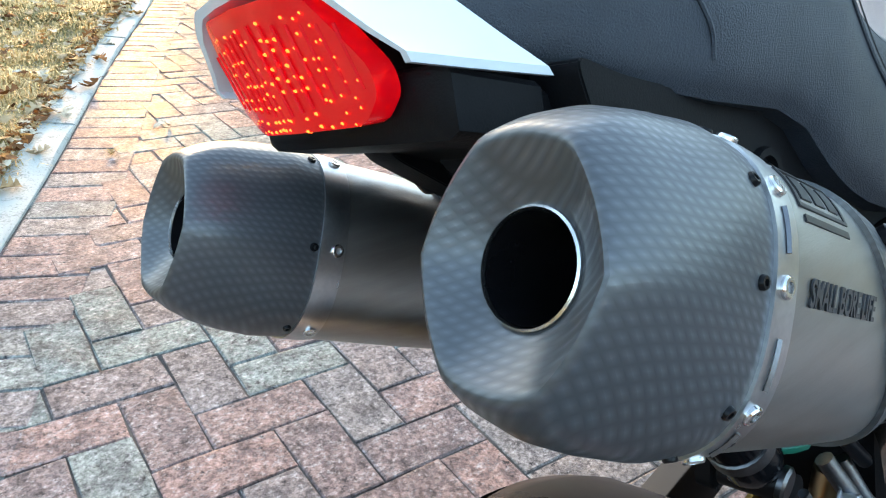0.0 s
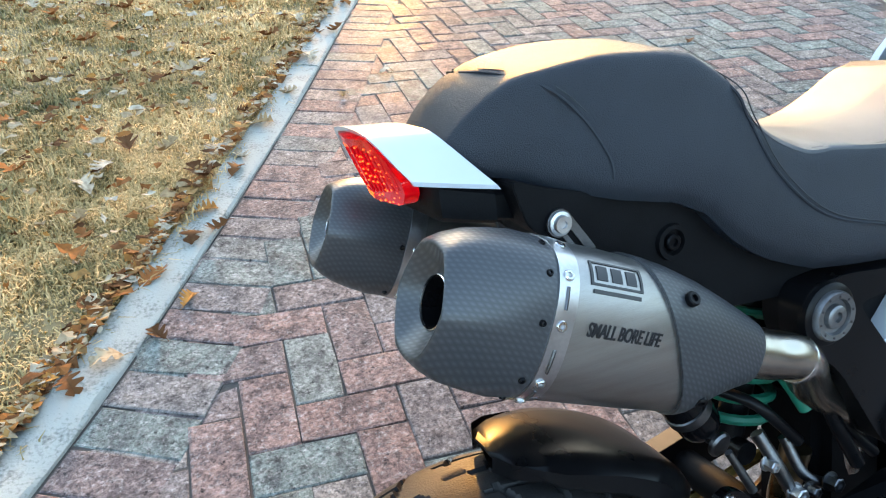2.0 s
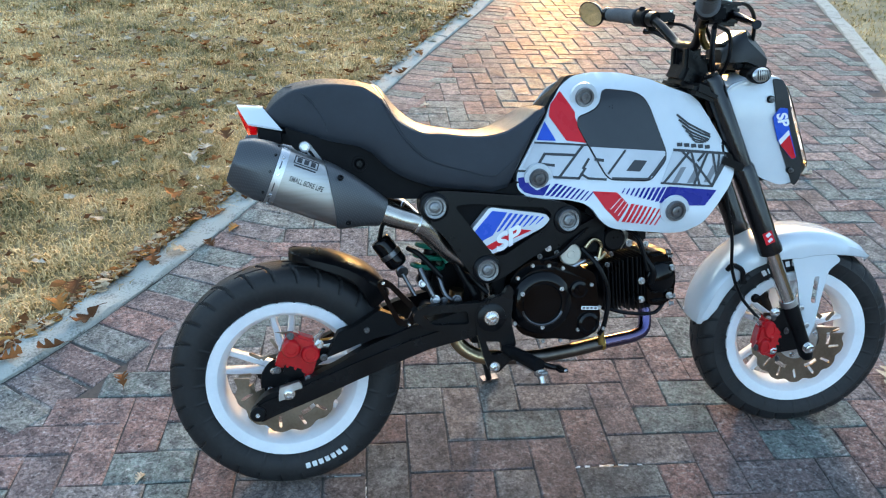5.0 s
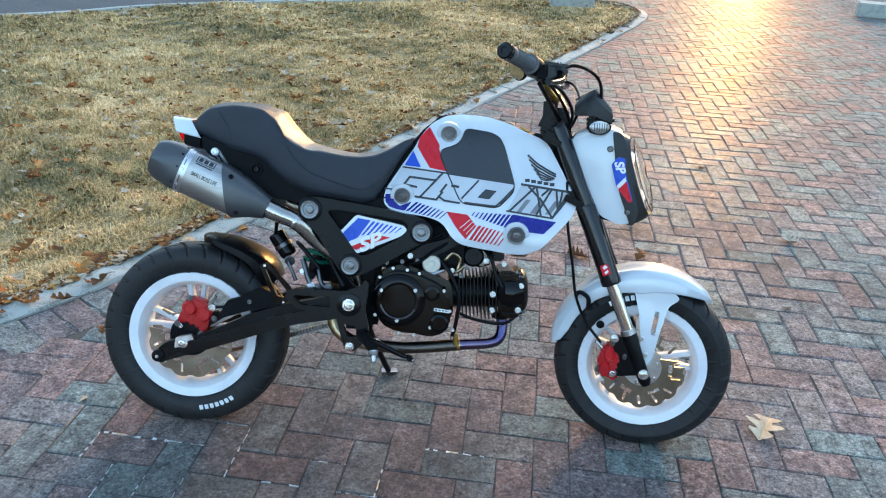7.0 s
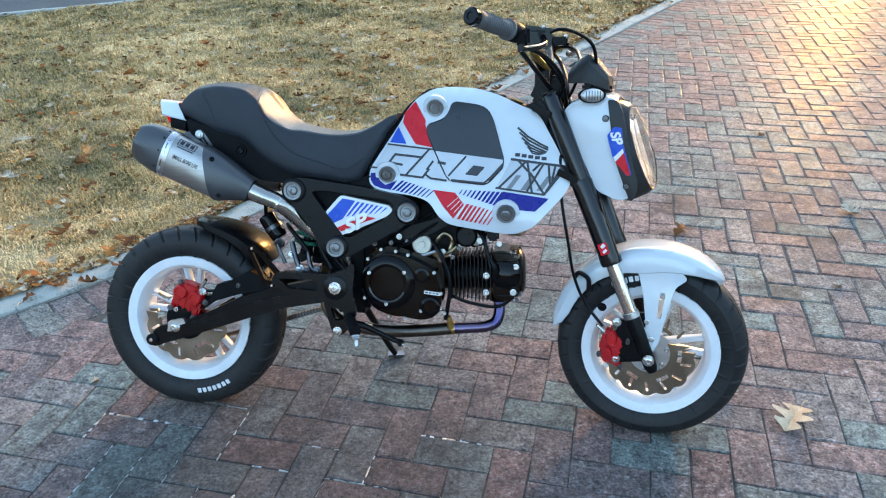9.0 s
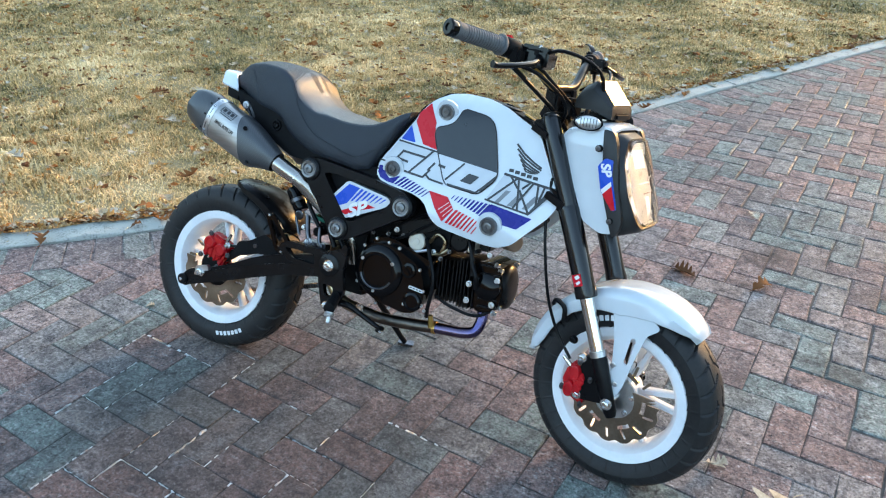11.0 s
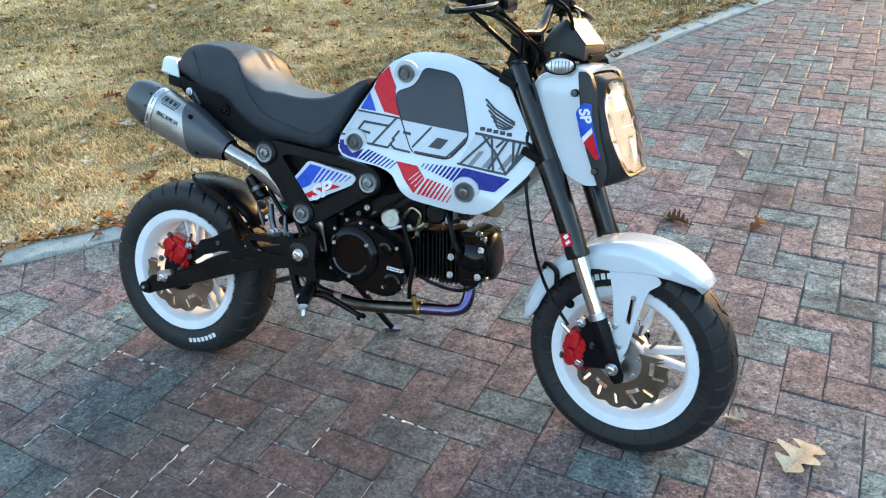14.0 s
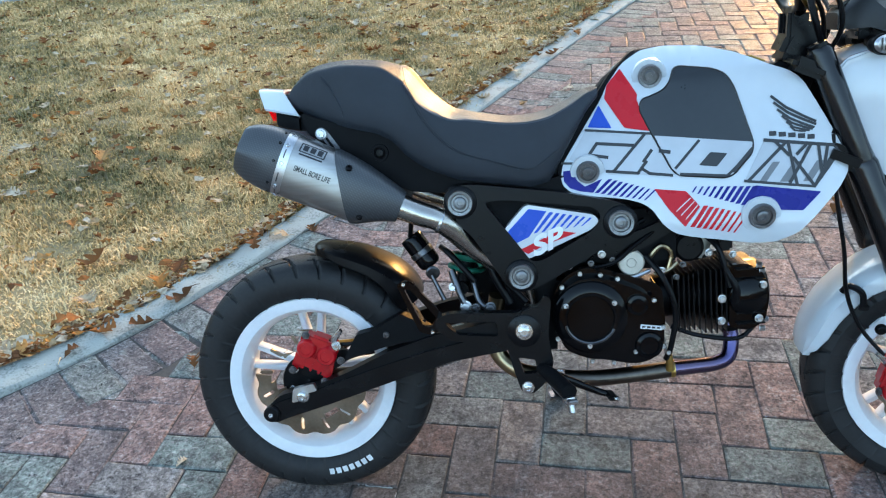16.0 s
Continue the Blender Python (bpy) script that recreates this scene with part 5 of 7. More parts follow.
for k in range(7):
    x = 0.483 + k * 0.0118
    z1 = 0.5755 - k * 0.0020
    emb("stripe", [(x, z1), (x + 0.0072 - 0.0005 * k, z1 - 0.0012), (x - 0.022 + 0.0015 * k, 0.539 + k * 0.0016), (x - 0.029 + 0.0022 * k, 0.537 + k * 0.0018)], DECAL_BLUE)
emb("red_field", [(0.430, 0.508), (0.444, 0.500), (0.478, 0.517), (0.530, 0.536), (0.500, 0.541), (0.455, 0.520)], DECAL_RED)
lettering("letters", "SP", 0.046, 0.0003, side_frame(P3(0.474, -0.1146, 0.5185), (1, 0, 0.42), (0, 0, 1)), DECAL_WHITE, emblem, "white italic letters", shear=0.35, width=1.25, bold=0.0016)

# swing arm, axle and rear hugger
SWING = [(-0.064, 0.196), (-0.058, 0.218), (-0.034, 0.238), (0.020, 0.250), (0.100, 0.282), (0.180, 0.322), (0.268, 0.352), (0.400, 0.382), (0.440, 0.392), (0.462, 0.368), (0.452, 0.336), (0.400, 0.322), (0.300, 0.305), (0.200, 0.272), (0.060, 0.222), (-0.020, 0.196), (-0.044, 0.184)]
BEAM = [(-0.058, 0.188), (-0.066, 0.200), (-0.060, 0.214), (-0.036, 0.226), (0.040, 0.250), (0.140, 0.286), (0.250, 0.322), (0.330, 0.342), (0.430, 0.356), (0.440, 0.342), (0.400, 0.322), (0.300, 0.303), (0.200, 0.270), (0.060, 0.220), (-0.020, 0.194), (-0.044, 0.184)]
GLOSS_METAL = surface("gloss_black_alloy", (0.003, 0.003, 0.0036), (0.006, 0.006, 0.007), 0.26, 0, 16, 0.3, spec=0.2)
swing = new("swing_arm")
swing.parent = bike
tagged(swing, "black box-section swing arm")
for s in (-1, 1):
    b_ = plate([rounded_outline(SWING, 0.010)], -0.122, -0.094, 0.004)
    part("arm", b_ if s < 0 else mirrored(b_), SATIN, swing)
    b_ = plate([rounded_outline(BEAM, 0.006)], -0.129, -0.110, 0.005)
    part("arm_beam", b_ if s < 0 else mirrored(b_), GLOSS_METAL, swing, "gloss black box beam")
    b_ = lathe([(-0.010, 0.013), (-0.008, 0.0155), (0.008, 0.0155), (0.010, 0.013), (0.010, 0.005), (0.007, 0.004)], P3(-0.052, s * 0.126, 0.203), (0, s, 0), 24)
    part("spool", b_, SATIN, swing)
part("spool_bolt", cap_bolt(P3(-0.052, -0.136, 0.203), (0, -1, 0), 0.005), STEEL, swing)
part("axle_block", plate([rounded_outline([(-0.010, 0.226), (-0.006, 0.254), (0.034, 0.264), (0.040, 0.250), (0.018, 0.244), (0.016, 0.232)], 0.004)], -0.133, -0.121, 0.001), ALU, swing, "bare alloy chain adjuster block")
part("axle_nut", bolt(P3(0.011, -0.130, 0.240), (0, -1, 0), 0.010, 0.010), STEEL, swing)
part("axle", lathe([(-0.13, 0.0075), (0.13, 0.0075)], RC, (0, 1, 0), 14), STEEL, swing)
part("cross_brace", tube([P3(0.335, -0.10, 0.330), P3(0.335, 0, 0.330), P3(0.335, 0.10, 0.330)], 0.020, 14, smooth=1), MATT, swing)
# upper plate that carries the hugger
part("hugger_plate", plate([rounded_outline([(0.090, 0.300), (0.118, 0.352), (0.150, 0.360), (0.205, 0.392), (0.262, 0.362), (0.262, 0.345), (0.180, 0.330)], 0.006)], -0.112, -0.085, 0.004), BLACK, swing, "matt black hugger bracket")
part("plate_bolt", cap_bolt(P3(0.176, -0.112, 0.352), (0, -1, 0), 0.006), DARKSTEEL, swing)
part("guard", plate([rounded_outline([(0.200, 0.448), (0.216, 0.456), (0.232, 0.448), (0.292, 0.380), (0.286, 0.362), (0.262, 0.350), (0.240, 0.356)], 0.007), rounded_outline([(0.214, 0.440), (0.226, 0.438), (0.272, 0.384), (0.262, 0.366), (0.246, 0.368)], 0.005)[::-1]], -0.114, -0.104, 0.002), GLOSS, swing, "black open guard bracket")
for x, z in ((0.214, 0.449), (0.264, 0.357), (0.285, 0.372)):
    part("guard_bolt", cap_bolt(P3(x, -0.114, z), (0, -1, 0), 0.004), STEEL, swing)


def mudguard(c, spec, m, material, name, label, thick=0.003, n=14):
    """Arched mudguard; spec rows: angle, radius, half width, side depth (right, left)."""
    rings = []
    rows = []
    for i in range(len(spec) - 1):
        for j in range(3):
            f = j / 3
            rows.append([p + (q - p) * f for p, q in zip(spec[i], spec[i + 1])])
    rows.append(list(spec[-1]))
    for a, r, w, dep in rows:
        d = Vector((math.cos(radians(a)), 0, math.sin(radians(a))))
        prof = [(-1.0, -dep), (-1.0, -dep * 0.45), (-0.97, -0.016), (-0.86, -0.006), (-0.6, -0.001), (0, 0), (0.6, -0.001), (0.86, -0.006), (0.97, -0.016), (1.0, -dep * 0.45), (1.0, -dep)]
        outer = [c + d * (r + h) + Vector((0, w * u, 0)) for u, h in prof]
        inner = [c + d * (r + h - thick) + Vector((0, w * u * (1 - thick / w), 0)) for u, h in prof]
        rings.append(outer + inner[::-1])
    bm = loft(rings)
    return part(name, moved(bm, m), material, bike, label)


hugger = mudguard(RC, [(86, 0.270, 0.022, 0.003), (84, 0.271, 0.044, 0.005), (80, 0.272, 0.058, 0.012), (75, 0.274, 0.067, 0.022), (68, 0.278, 0.073, 0.027), (60, 0.282, 0.075, 0.029), (52, 0.287, 0.075, 0.035), (45, 0.289, 0.068, 0.046), (40, 0.286, 0.058, 0.050), (36, 0.280, 0.046, 0.046)], FIXED, SATIN, "rear_mudguard", "satin black rear mudguard hugging the tyre")

# shock absorber with green spring, remote reservoir
shock = new("shock_absorber")
shock.parent = bike
tagged(shock, "rear shock absorber with green spring")
a, b = P3(0.366, 0.0, 0.592), P3(0.316, 0.0, 0.415)
part("damper", tube([a, b], 0.016, 14, smooth=1), SATIN, shock)
coil = []
for i in range(85):
    f = i / 84
    w = (b - a).normalized()
    u = Vector((0, 1, 0))
    v = w.cross(u)
    coil.append(a.lerp(b, 0.1 + 0.75 * f) + (u * math.cos(f * 2 * math.pi * 6) + v * math.sin(f * 2 * math.pi * 6)) * 0.033)
part("spring", tube(coil, 0.0058, 8, smooth=1), TEAL, shock, "green painted coil spring")
part("lower_mount", lathe([(-0.03, 0.013), (0.03, 0.013)], b, (0, 1, 0), 18), SATIN, shock)
r0, r1 = P3(0.220, -0.026, 0.522), P3(0.260, -0.030, 0.464)
part("reservoir", tube([r0, r0.lerp(r1, 0.1), r0.lerp(r1, 0.85), r1], [0.017, 0.0225, 0.0225, 0.017], 22), GLOSS, shock, "black shock reservoir")
part("reservoir_cap", lathe([(0, 0.0135), (0.004, 0.0135), (0.006, 0.011), (0.006, 0.0005)], P3(0.263, -0.046, 0.454), (0.1, -1, -0.2), 22), DARKSTEEL, shock, "bright reservoir cap")
part("hose", tube([r0, P3(0.235, -0.05, 0.568), P3(0.29, -0.04, 0.57), P3(0.335, -0.02, 0.56)], 0.005, 8), SATIN, shock)
part("link_rod", tube([P3(0.262, -0.062, 0.452), P3(0.285, -0.070, 0.405)], [0.004, 0.005], 10, smooth=1), DARKSTEEL, shock)
part("reservoir_band", lathe([(-0.006, 0.0226), (-0.005, 0.0242), (0.005, 0.0242), (0.006, 0.0226)], r0.lerp(r1, 0.55), r1 - r0, 22), DARKSTEEL, shock)
# hoses and fittings in the gap behind the engine
for k, (pts, r, mat) in enumerate((([(0.30, -0.06, 0.46), (0.315, -0.075, 0.42), (0.33, -0.08, 0.385)], 0.007, DARKSTEEL), ([(0.34, -0.055, 0.44), (0.352, -0.07, 0.40), (0.375, -0.08, 0.385)], 0.006, DARKSTEEL), ([(0.36, -0.06, 0.55), (0.375, -0.08, 0.47), (0.41, -0.085, 0.40)], 0.0075, SATIN), ([(0.39, -0.05, 0.52), (0.40, -0.07, 0.45), (0.44, -0.08, 0.40)], 0.006, SATIN), ([(0.28, -0.03, 0.50), (0.30, -0.06, 0.49), (0.345, -0.07, 0.44)], 0.006, SATIN), ([(0.335, -0.02, 0.52), (0.345, -0.05, 0.505), (0.36, -0.065, 0.47)], 0.008, TEAL))):
    part("hose", tube([P3(*p) for p in pts], r, 10), mat, bike)
for x, y, z, r, mat in ((0.326, -0.082, 0.395, 0.008, ALU), (0.345, -0.082, 0.392, 0.006, DARKSTEEL), (0.302, -0.07, 0.430, 0.006, ALU), (0.372, -0.084, 0.392, 0.008, DARKSTEEL)):
    part("fitting", bolt(P3(x, y, z), (0, -1, 0.1), r, 0.012), mat, bike)

# pivot plate, foot peg bracket, foot peg, brake pedal, side stand
part("pivot_frame", plate([rounded_outline([(0.268, 0.372), (0.276, 0.390), (0.300, 0.398), (0.420, 0.396), (0.452, 0.410), (0.470, 0.392), (0.470, 0.340), (0.420, 0.334), (0.300, 0.345)], 0.010), rounded_outline([(0.288, 0.380), (0.384, 0.380), (0.386, 0.352), (0.312, 0.356)], 0.008)[::-1]], -0.136, -0.116, 0.006), GLOSS_METAL, bike, "black slotted frame arm")
peg_plate = part("peg_bracket", plate([rounded_outline([(0.398, 0.372), (0.410, 0.396), (0.440, 0.402), (0.462, 0.412), (0.472, 0.430), (0.482, 0.420), (0.476, 0.350), (0.486, 0.300), (0.470, 0.262), (0.446, 0.240), (0.426, 0.246), (0.412, 0.290), (0.402, 0.330)], 0.008), rounded_outline([(0.420, 0.312), (0.452, 0.308), (0.456, 0.282), (0.432, 0.280)], 0.005)[::-1]], -0.1385, -0.124, 0.005), GLOSS_METAL, bike, "gloss black foot peg bracket")
part("pivot_boss", lathe([(0, 0.032), (0.006, 0.030), (0.008, 0.024)], P3(0.433, -0.1345, 0.363), (0, -1, 0), 30), GLOSS_METAL, peg_plate)
part("pivot_bolt", bolt(P3(0.433, -0.1415, 0.363), (0, -1, 0), 0.0115, 0.009), STEEL, peg_plate, "bright pivot bolt")
part("bracket_bolt", bolt(P3(0.438, -0.1385, 0.254), (0, -1, 0), 0.0085, 0.007), STEEL, peg_plate)
peg = part("foot_peg", tube([P3(0.462, -0.134, 0.290), P3(0.478, -0.165, 0.288), P3(0.505, -0.232, 0.283)], [0.010, 0.014, 0.0145], 10), BLACK, bike, "rubber-topped foot peg")
part("peg_tip", lathe([(0, 0.013), (0.008, 0.012), (0.012, 0.007), (0.026, 0.006), (0.028, 0.003)], P3(0.506, -0.228, 0.272), (0.15, -0.35, -0.9), 14), ALU, peg)
part("peg_under", box((0.497, -0.208, 0.272), (0.018, 0.085, 0.008), 0.002, turn(2, 0, 20)), ALU, peg)
pedal = part("brake_pedal", tube([P3(0.455, -0.120, 0.262), P3(0.490, -0.118, 0.266), P3(0.525, -0.108, 0.250), P3(0.565, -0.100, 0.230), P3(0.585, -0.102, 0.224)], [0.009, 0.009, 0.0075, 0.0065, 0.006], 10), GLOSS, bike, "black rear brake pedal")
part("pedal_tip", box((0.592, -0.108, 0.223), (0.018, 0.034, 0.010), 0.003, turn(0, 10, 10)), SATIN, pedal)
part("tip_screw", cap_bolt(P3(0.600, -0.122, 0.223), (0.6, -0.8, 0), 0.005, 0.006), STEEL, pedal)
stand = part("side_stand", tube([P3(0.462, 0.085, 0.255), P3(0.480, 0.135, 0.195), P3(0.508, 0.205, 0.110), P3(0.518, 0.230, 0.083)], [0.011, 0.010, 0.0085, 0.0085], 10), SATIN, bike, "black steel side stand, extended")
part("stand_foot", box((0.520, 0.237, 0.079), (0.050, 0.026, 0.005), 0.002, turn(18, 0, 15)), DARKSTEEL, stand)

# black filler masses, added to darken the gaps between frame, engine and shock
part("infill_plate", plate([rounded_outline([(0.318, 0.385), (0.330, 0.450), (0.350, 0.530), (0.372, 0.600), (0.470, 0.600), (0.470, 0.385)], 0.012)], 0.046, 0.062, 0.003), BLACK, bike, "black infill plate beside the shock")
part("infill", box((0.59, 0, 0.515), (0.30, 0.09, 0.14), 0.02), BLACK, bike, "black infill behind the frame cover")
part("infill_core", box((0.45, 0, 0.37), (0.10, 0.10, 0.19), 0.015), BLACK, bike)

# engine
eng = new("engine")
eng.parent = bike
tagged(eng, "gloss black horizontal single-cylinder engine")
CASE = [(0.490, 0.372), (0.492, 0.420), (0.520, 0.452), (0.565, 0.464), (0.640, 0.440), (0.690, 0.425), (0.700, 0.340), (0.680, 0.300), (0.630, 0.280), (0.560, 0.280), (0.510, 0.300)]
part("crankcase", plate([rounded_outline(CASE, 0.020)], -0.070, 0.085, 0.010), GLOSS, eng)
COV = [(0.494, 0.370), (0.500, 0.415), (0.530, 0.444), (0.580, 0.446), (0.625, 0.430), (0.668, 0.410), (0.688, 0.370), (0.694, 0.320), (0.676, 0.288), (0.640, 0.278), (0.560, 0.292), (0.510, 0.312)]
part("clutch_cover", plate([rounded_outline(COV, 0.022)], -0.092, -0.070, 0.007), GLOSS, eng, "gloss black clutch cover")
c = P3(0.556, -0.092, 0.372)
part("round_cover", lathe([(-0.004, 0.070), (0.006, 0.068), (0.012, 0.060), (0.014, 0.050), (0.013, 0.044), (0.009, 0.042), (0.009, 0.0005)], c, (0, -1, 0), 44), GLOSS, eng, "round gloss black clutch cap")
for a in (150, 35, 268):
    part("cover_bolt", cap_bolt(c + Vector((0.052 * math.cos(radians(a)), -0.012, 0.052 * math.sin(radians(a)))), (0, -1, 0), 0.005, 0.004), ALU, eng)
# partial bright machined arc on the cap
arc = [c + Vector((0.047 * math.cos(radians(a)), -0.0135, 0.047 * math.sin(radians(a)))) for a in range(195, 345, 10)]
part("cap_edge", tube(arc, 0.0028, 6, smooth=1), DARKSTEEL, eng)
part("oil_cap", lathe([(0, 0.020), (0.006, 0.019), (0.007, 0.013), (0.010, 0.012), (0.010, 0.0005)], P3(0.642, -0.092, 0.394), (0, -1, 0), 26), GLOSS, eng)
part("oil_cap_grip", box((0.642, -0.104, 0.394), (0.022, 0.006, 0.005), 0.0015, turn(0, 50, 0)), GLOSS, eng)
part("timing_cap", lathe([(0, 0.026), (0.007, 0.024), (0.009, 0.018), (0.006, 0.016), (0.006, 0.0005)], P3(0.664, -0.092, 0.316), (0, -1, 0), 30), GLOSS, eng)
for x, z in ((0.640, 0.303), (0.690, 0.312), (0.700, 0.300), (0.505, 0.430), (0.606, 0.444), (0.575, 0.452), (0.672, 0.402), (0.538, 0.455), (0.497, 0.330), (0.560, 0.285), (0.600, 0.282), (0.690, 0.350)):
    part("case_bolt", cap_bolt(P3(x, -0.090, z), (0, -1, 0), 0.0045, 0.005), ALU, eng)
part("cover_label", box((0.668, -0.0925, 0.350), (0.040, 0.0012, 0.008), 0, turn(0, 6, 0)), DECAL_WHITE, eng, "small pale label strip")
for k in range(4):
    part("label_bar", box((0.654 + k * 0.009, -0.0932, 0.3515 - k * 0.0009), (0.006, 0.0006, 0.0035), 0, turn(0, 6, 0)), DECAL_BLACK, eng)
# cylinder with cooling fins and head
tilt = Matrix.Translation((0.70, 0, 0.39)) @ turn(0, -3, 0) @ Matrix.Translation((-0.70, 0, -0.39))
part("barrel", moved(lathe([(-0.02, 0.042), (0.14, 0.042)], P3(0.69, 0, 0.385), (1, 0, 0), 24), tilt), SATIN, eng)
for k in range(11):
    part("fin", moved(box((0.712 + k * 0.0098, 0, 0.385), (0.0028, 0.135 + 0.01 * math.sin(k), 0.112 + 0.012 * (k > 5)), 0.0012), tilt), SATIN, eng)
part("cylinder_head", moved(plate([rounded_outline([(0.815, 0.330), (0.815, 0.450), (0.850, 0.452), (0.880, 0.430), (0.888, 0.385), (0.880, 0.338), (0.850, 0.322)], 0.012)], -0.062, 0.062, 0.008), tilt), GLOSS, eng)
for k in range(6):
    part("head_fin", moved(box((0.852, -0.004, 0.338 + k * 0.021), (0.052, 0.134, 0.003), 0.001), tilt), SATIN, eng)
part("head_dome", moved(lathe([(-0.03, 0.060), (0.0, 0.060), (0.010, 0.054), (0.016, 0.040), (0.018, 0.020), (0.018, 0.0005)], P3(0.880, 0, 0.386), (1, 0, 0), 28), tilt), SATIN, eng, "rounded black head cover")
part("cam_cover", moved(lathe([(0, 0.036), (0.008, 0.034), (0.012, 0.026), (0.016, 0.012), (0.016, 0.0005)], P3(0.848, -0.062, 0.390), (0, -1, 0), 30), tilt), GLOSS, eng)
part("spark_lead_boot", tube([P3(0.822, -0.070, 0.390), P3(0.820, -0.085, 0.42), P3(0.800, -0.075, 0.46), P3(0.785, -0.05, 0.52)], [0.009, 0.0065, 0.005, 0.005], 10), SATIN, eng)
for x, y, z in ((0.888, -0.055, 0.440), (0.893, -0.055, 0.345), (0.893, 0.05, 0.440), (0.895, 0.05, 0.345), (0.880, -0.064, 0.452), (0.885, -0.062, 0.330)):
    part("head_nut", moved(bolt(P3(x - 0.016, y, z - 0.004), (1, -0.3, 0), 0.006, 0.009), tilt), ALU, eng)
for x, z in ((0.800, 0.395), (0.800, 0.352), (0.872, 0.420), (0.868, 0.356)):
    part("stud_nut", bolt(P3(x, -0.069, z), (0, -1, 0), 0.006, 0.007), ALU, eng)
# intake side: throttle body, starter disc, filter, brackets
part("starter_cap", lathe([(0, 0.0235), (0.003, 0.0245), (0.012, 0.0245), (0.014, 0.022), (0.014, 0.009), (0.015, 0.008), (0.015, 0.0005)], P3(0.636, -0.048, 0.466), (0, -1, 0), 32), CREAM, eng, "round bare alloy cap")
part("starter_body", lathe([(-0.10, 0.022), (0, 0.022)], P3(0.636, -0.049, 0.466), (0, -1, 0), 24), SATIN, eng)
part("throttle_body", lathe([(-0.03, 0.022), (0.0, 0.026), (0.03, 0.022)], P3(0.770, 0.0, 0.492), (0.2, 0, 1), 20), CREAM, eng)
part("intake", tube([P3(0.775, 0, 0.46), P3(0.765, 0, 0.49), P3(0.72, 0, 0.52), P3(0.66, 0, 0.53)], 0.020, 14), SATIN, eng)
part("carb_bowl", lathe([(-0.02, 0.026), (0.018, 0.028), (0.024, 0.022), (0.024, 0.0005)], P3(0.745, -0.020, 0.488), (0, -1, 0), 26), SATIN, eng)
part("gold_bracket", joined(tube([P3(0.668, -0.05, 0.47), P3(0.69, -0.055, 0.495), P3(0.71, -0.05, 0.48), P3(0.705, -0.05, 0.450)], 0.005, 8), tube([P3(0.680, -0.05, 0.440), P3(0.706, -0.052, 0.448), P3(0.722, -0.05, 0.462)], 0.0045, 8)), GOLD_PIPE, eng, "straw-coloured steel bracket")
part("breather_filter", lathe([(-0.022, 0.020), (-0.018, 0.024), (0.018, 0.024), (0.022, 0.020), (0.024, 0.0005)], P3(0.868, 0.0, 0.512), (0.7, -0.6, 0.1), 24), BRONZE, eng, "small bronze-capped breather filter")
part("coil", box((0.812, -0.01, 0.492), (0.030, 0.05, 0.030), 0.005), SATIN, eng)
for pts, r, mat in (([(0.662, -0.06, 0.478), (0.690, -0.085, 0.440), (0.712, -0.090, 0.380), (0.706, -0.085, 0.310), (0.700, -0.070, 0.280)], 0.0055, SATIN), ([(0.76, -0.05, 0.52), (0.79, -0.075, 0.49), (0.81, -0.08, 0.42)], 0.005, SATIN), ([(0.54, -0.06, 0.455), (0.60, -0.075, 0.470), (0.64, -0.07, 0.500), (0.70, -0.05, 0.54)], 0.004, SATIN), ([(0.55, -0.055, 0.47), (0.59, -0.06, 0.505), (0.66, -0.05, 0.545)], 0.0045, SATIN), ([(0.71, -0.06, 0.34), (0.76, -0.07, 0.325), (0.83, -0.07, 0.318), (0.87, -0.05, 0.34)], 0.0045, SATIN), ([(0.59, -0.05, 0.45), (0.63, -0.065, 0.438), (0.67, -0.06, 0.45)], 0.004, ALU)):
    part("engine_hose", tube([P3(*p) for p in pts], r, 8), mat, eng)
for x, y, z, r in ((0.580, -0.072, 0.486, 0.0075), (0.600, -0.070, 0.474, 0.006), (0.560, -0.075, 0.470, 0.006), (0.690, -0.068, 0.452, 0.007), (0.730, -0.06, 0.46, 0.006), (0.520, -0.085, 0.468, 0.006), (0.780, -0.045, 0.478, 0.008), (0.828, -0.03, 0.470, 0.007), (0.715, -0.074, 0.440, 0.006)):
    part("engine_bolt", bolt(P3(x, y, z), (0, -1, 0), r * 0.72, 0.006), ALU if r > 0.0065 else DARKSTEEL, eng)
part("engine_hanger", plate([rounded_outline([(0.56, 0.50), (0.66, 0.53), (0.72, 0.56), (0.72, 0.53), (0.66, 0.495), (0.60, 0.470)], 0.008)], -0.062, -0.050, 0.002), SATIN, eng)
part("down_tube", tube([P3(0.93, 0, 0.75), P3(0.80, 0, 0.62), P3(0.64, 0, 0.56), P3(0.46, 0, 0.50)], 0.028, 12), SATIN, bike)
# header pipe under the engine
header = new("exhaust_header")
header.parent = bike
tagged(header, "heat-tinted steel exhaust header with blue bend")
HP = [P3(0.828, -0.012, 0.335), P3(0.834, -0.020, 0.300), P3(0.826, -0.030, 0.268), P3(0.800, -0.036, 0.256), P3(0.760, -0.040, 0.252), P3(0.715, -0.042, 0.248)]
part("blue_bend", tube(HP, 0.0148, 16), BLUED, header, "blue heat-tinted bend")
part("header_flange", lathe([(0, 0.024), (0.008, 0.024)], P3(0.828, -0.012, 0.325), (0, -0.2, 1), 20), SATIN, header)
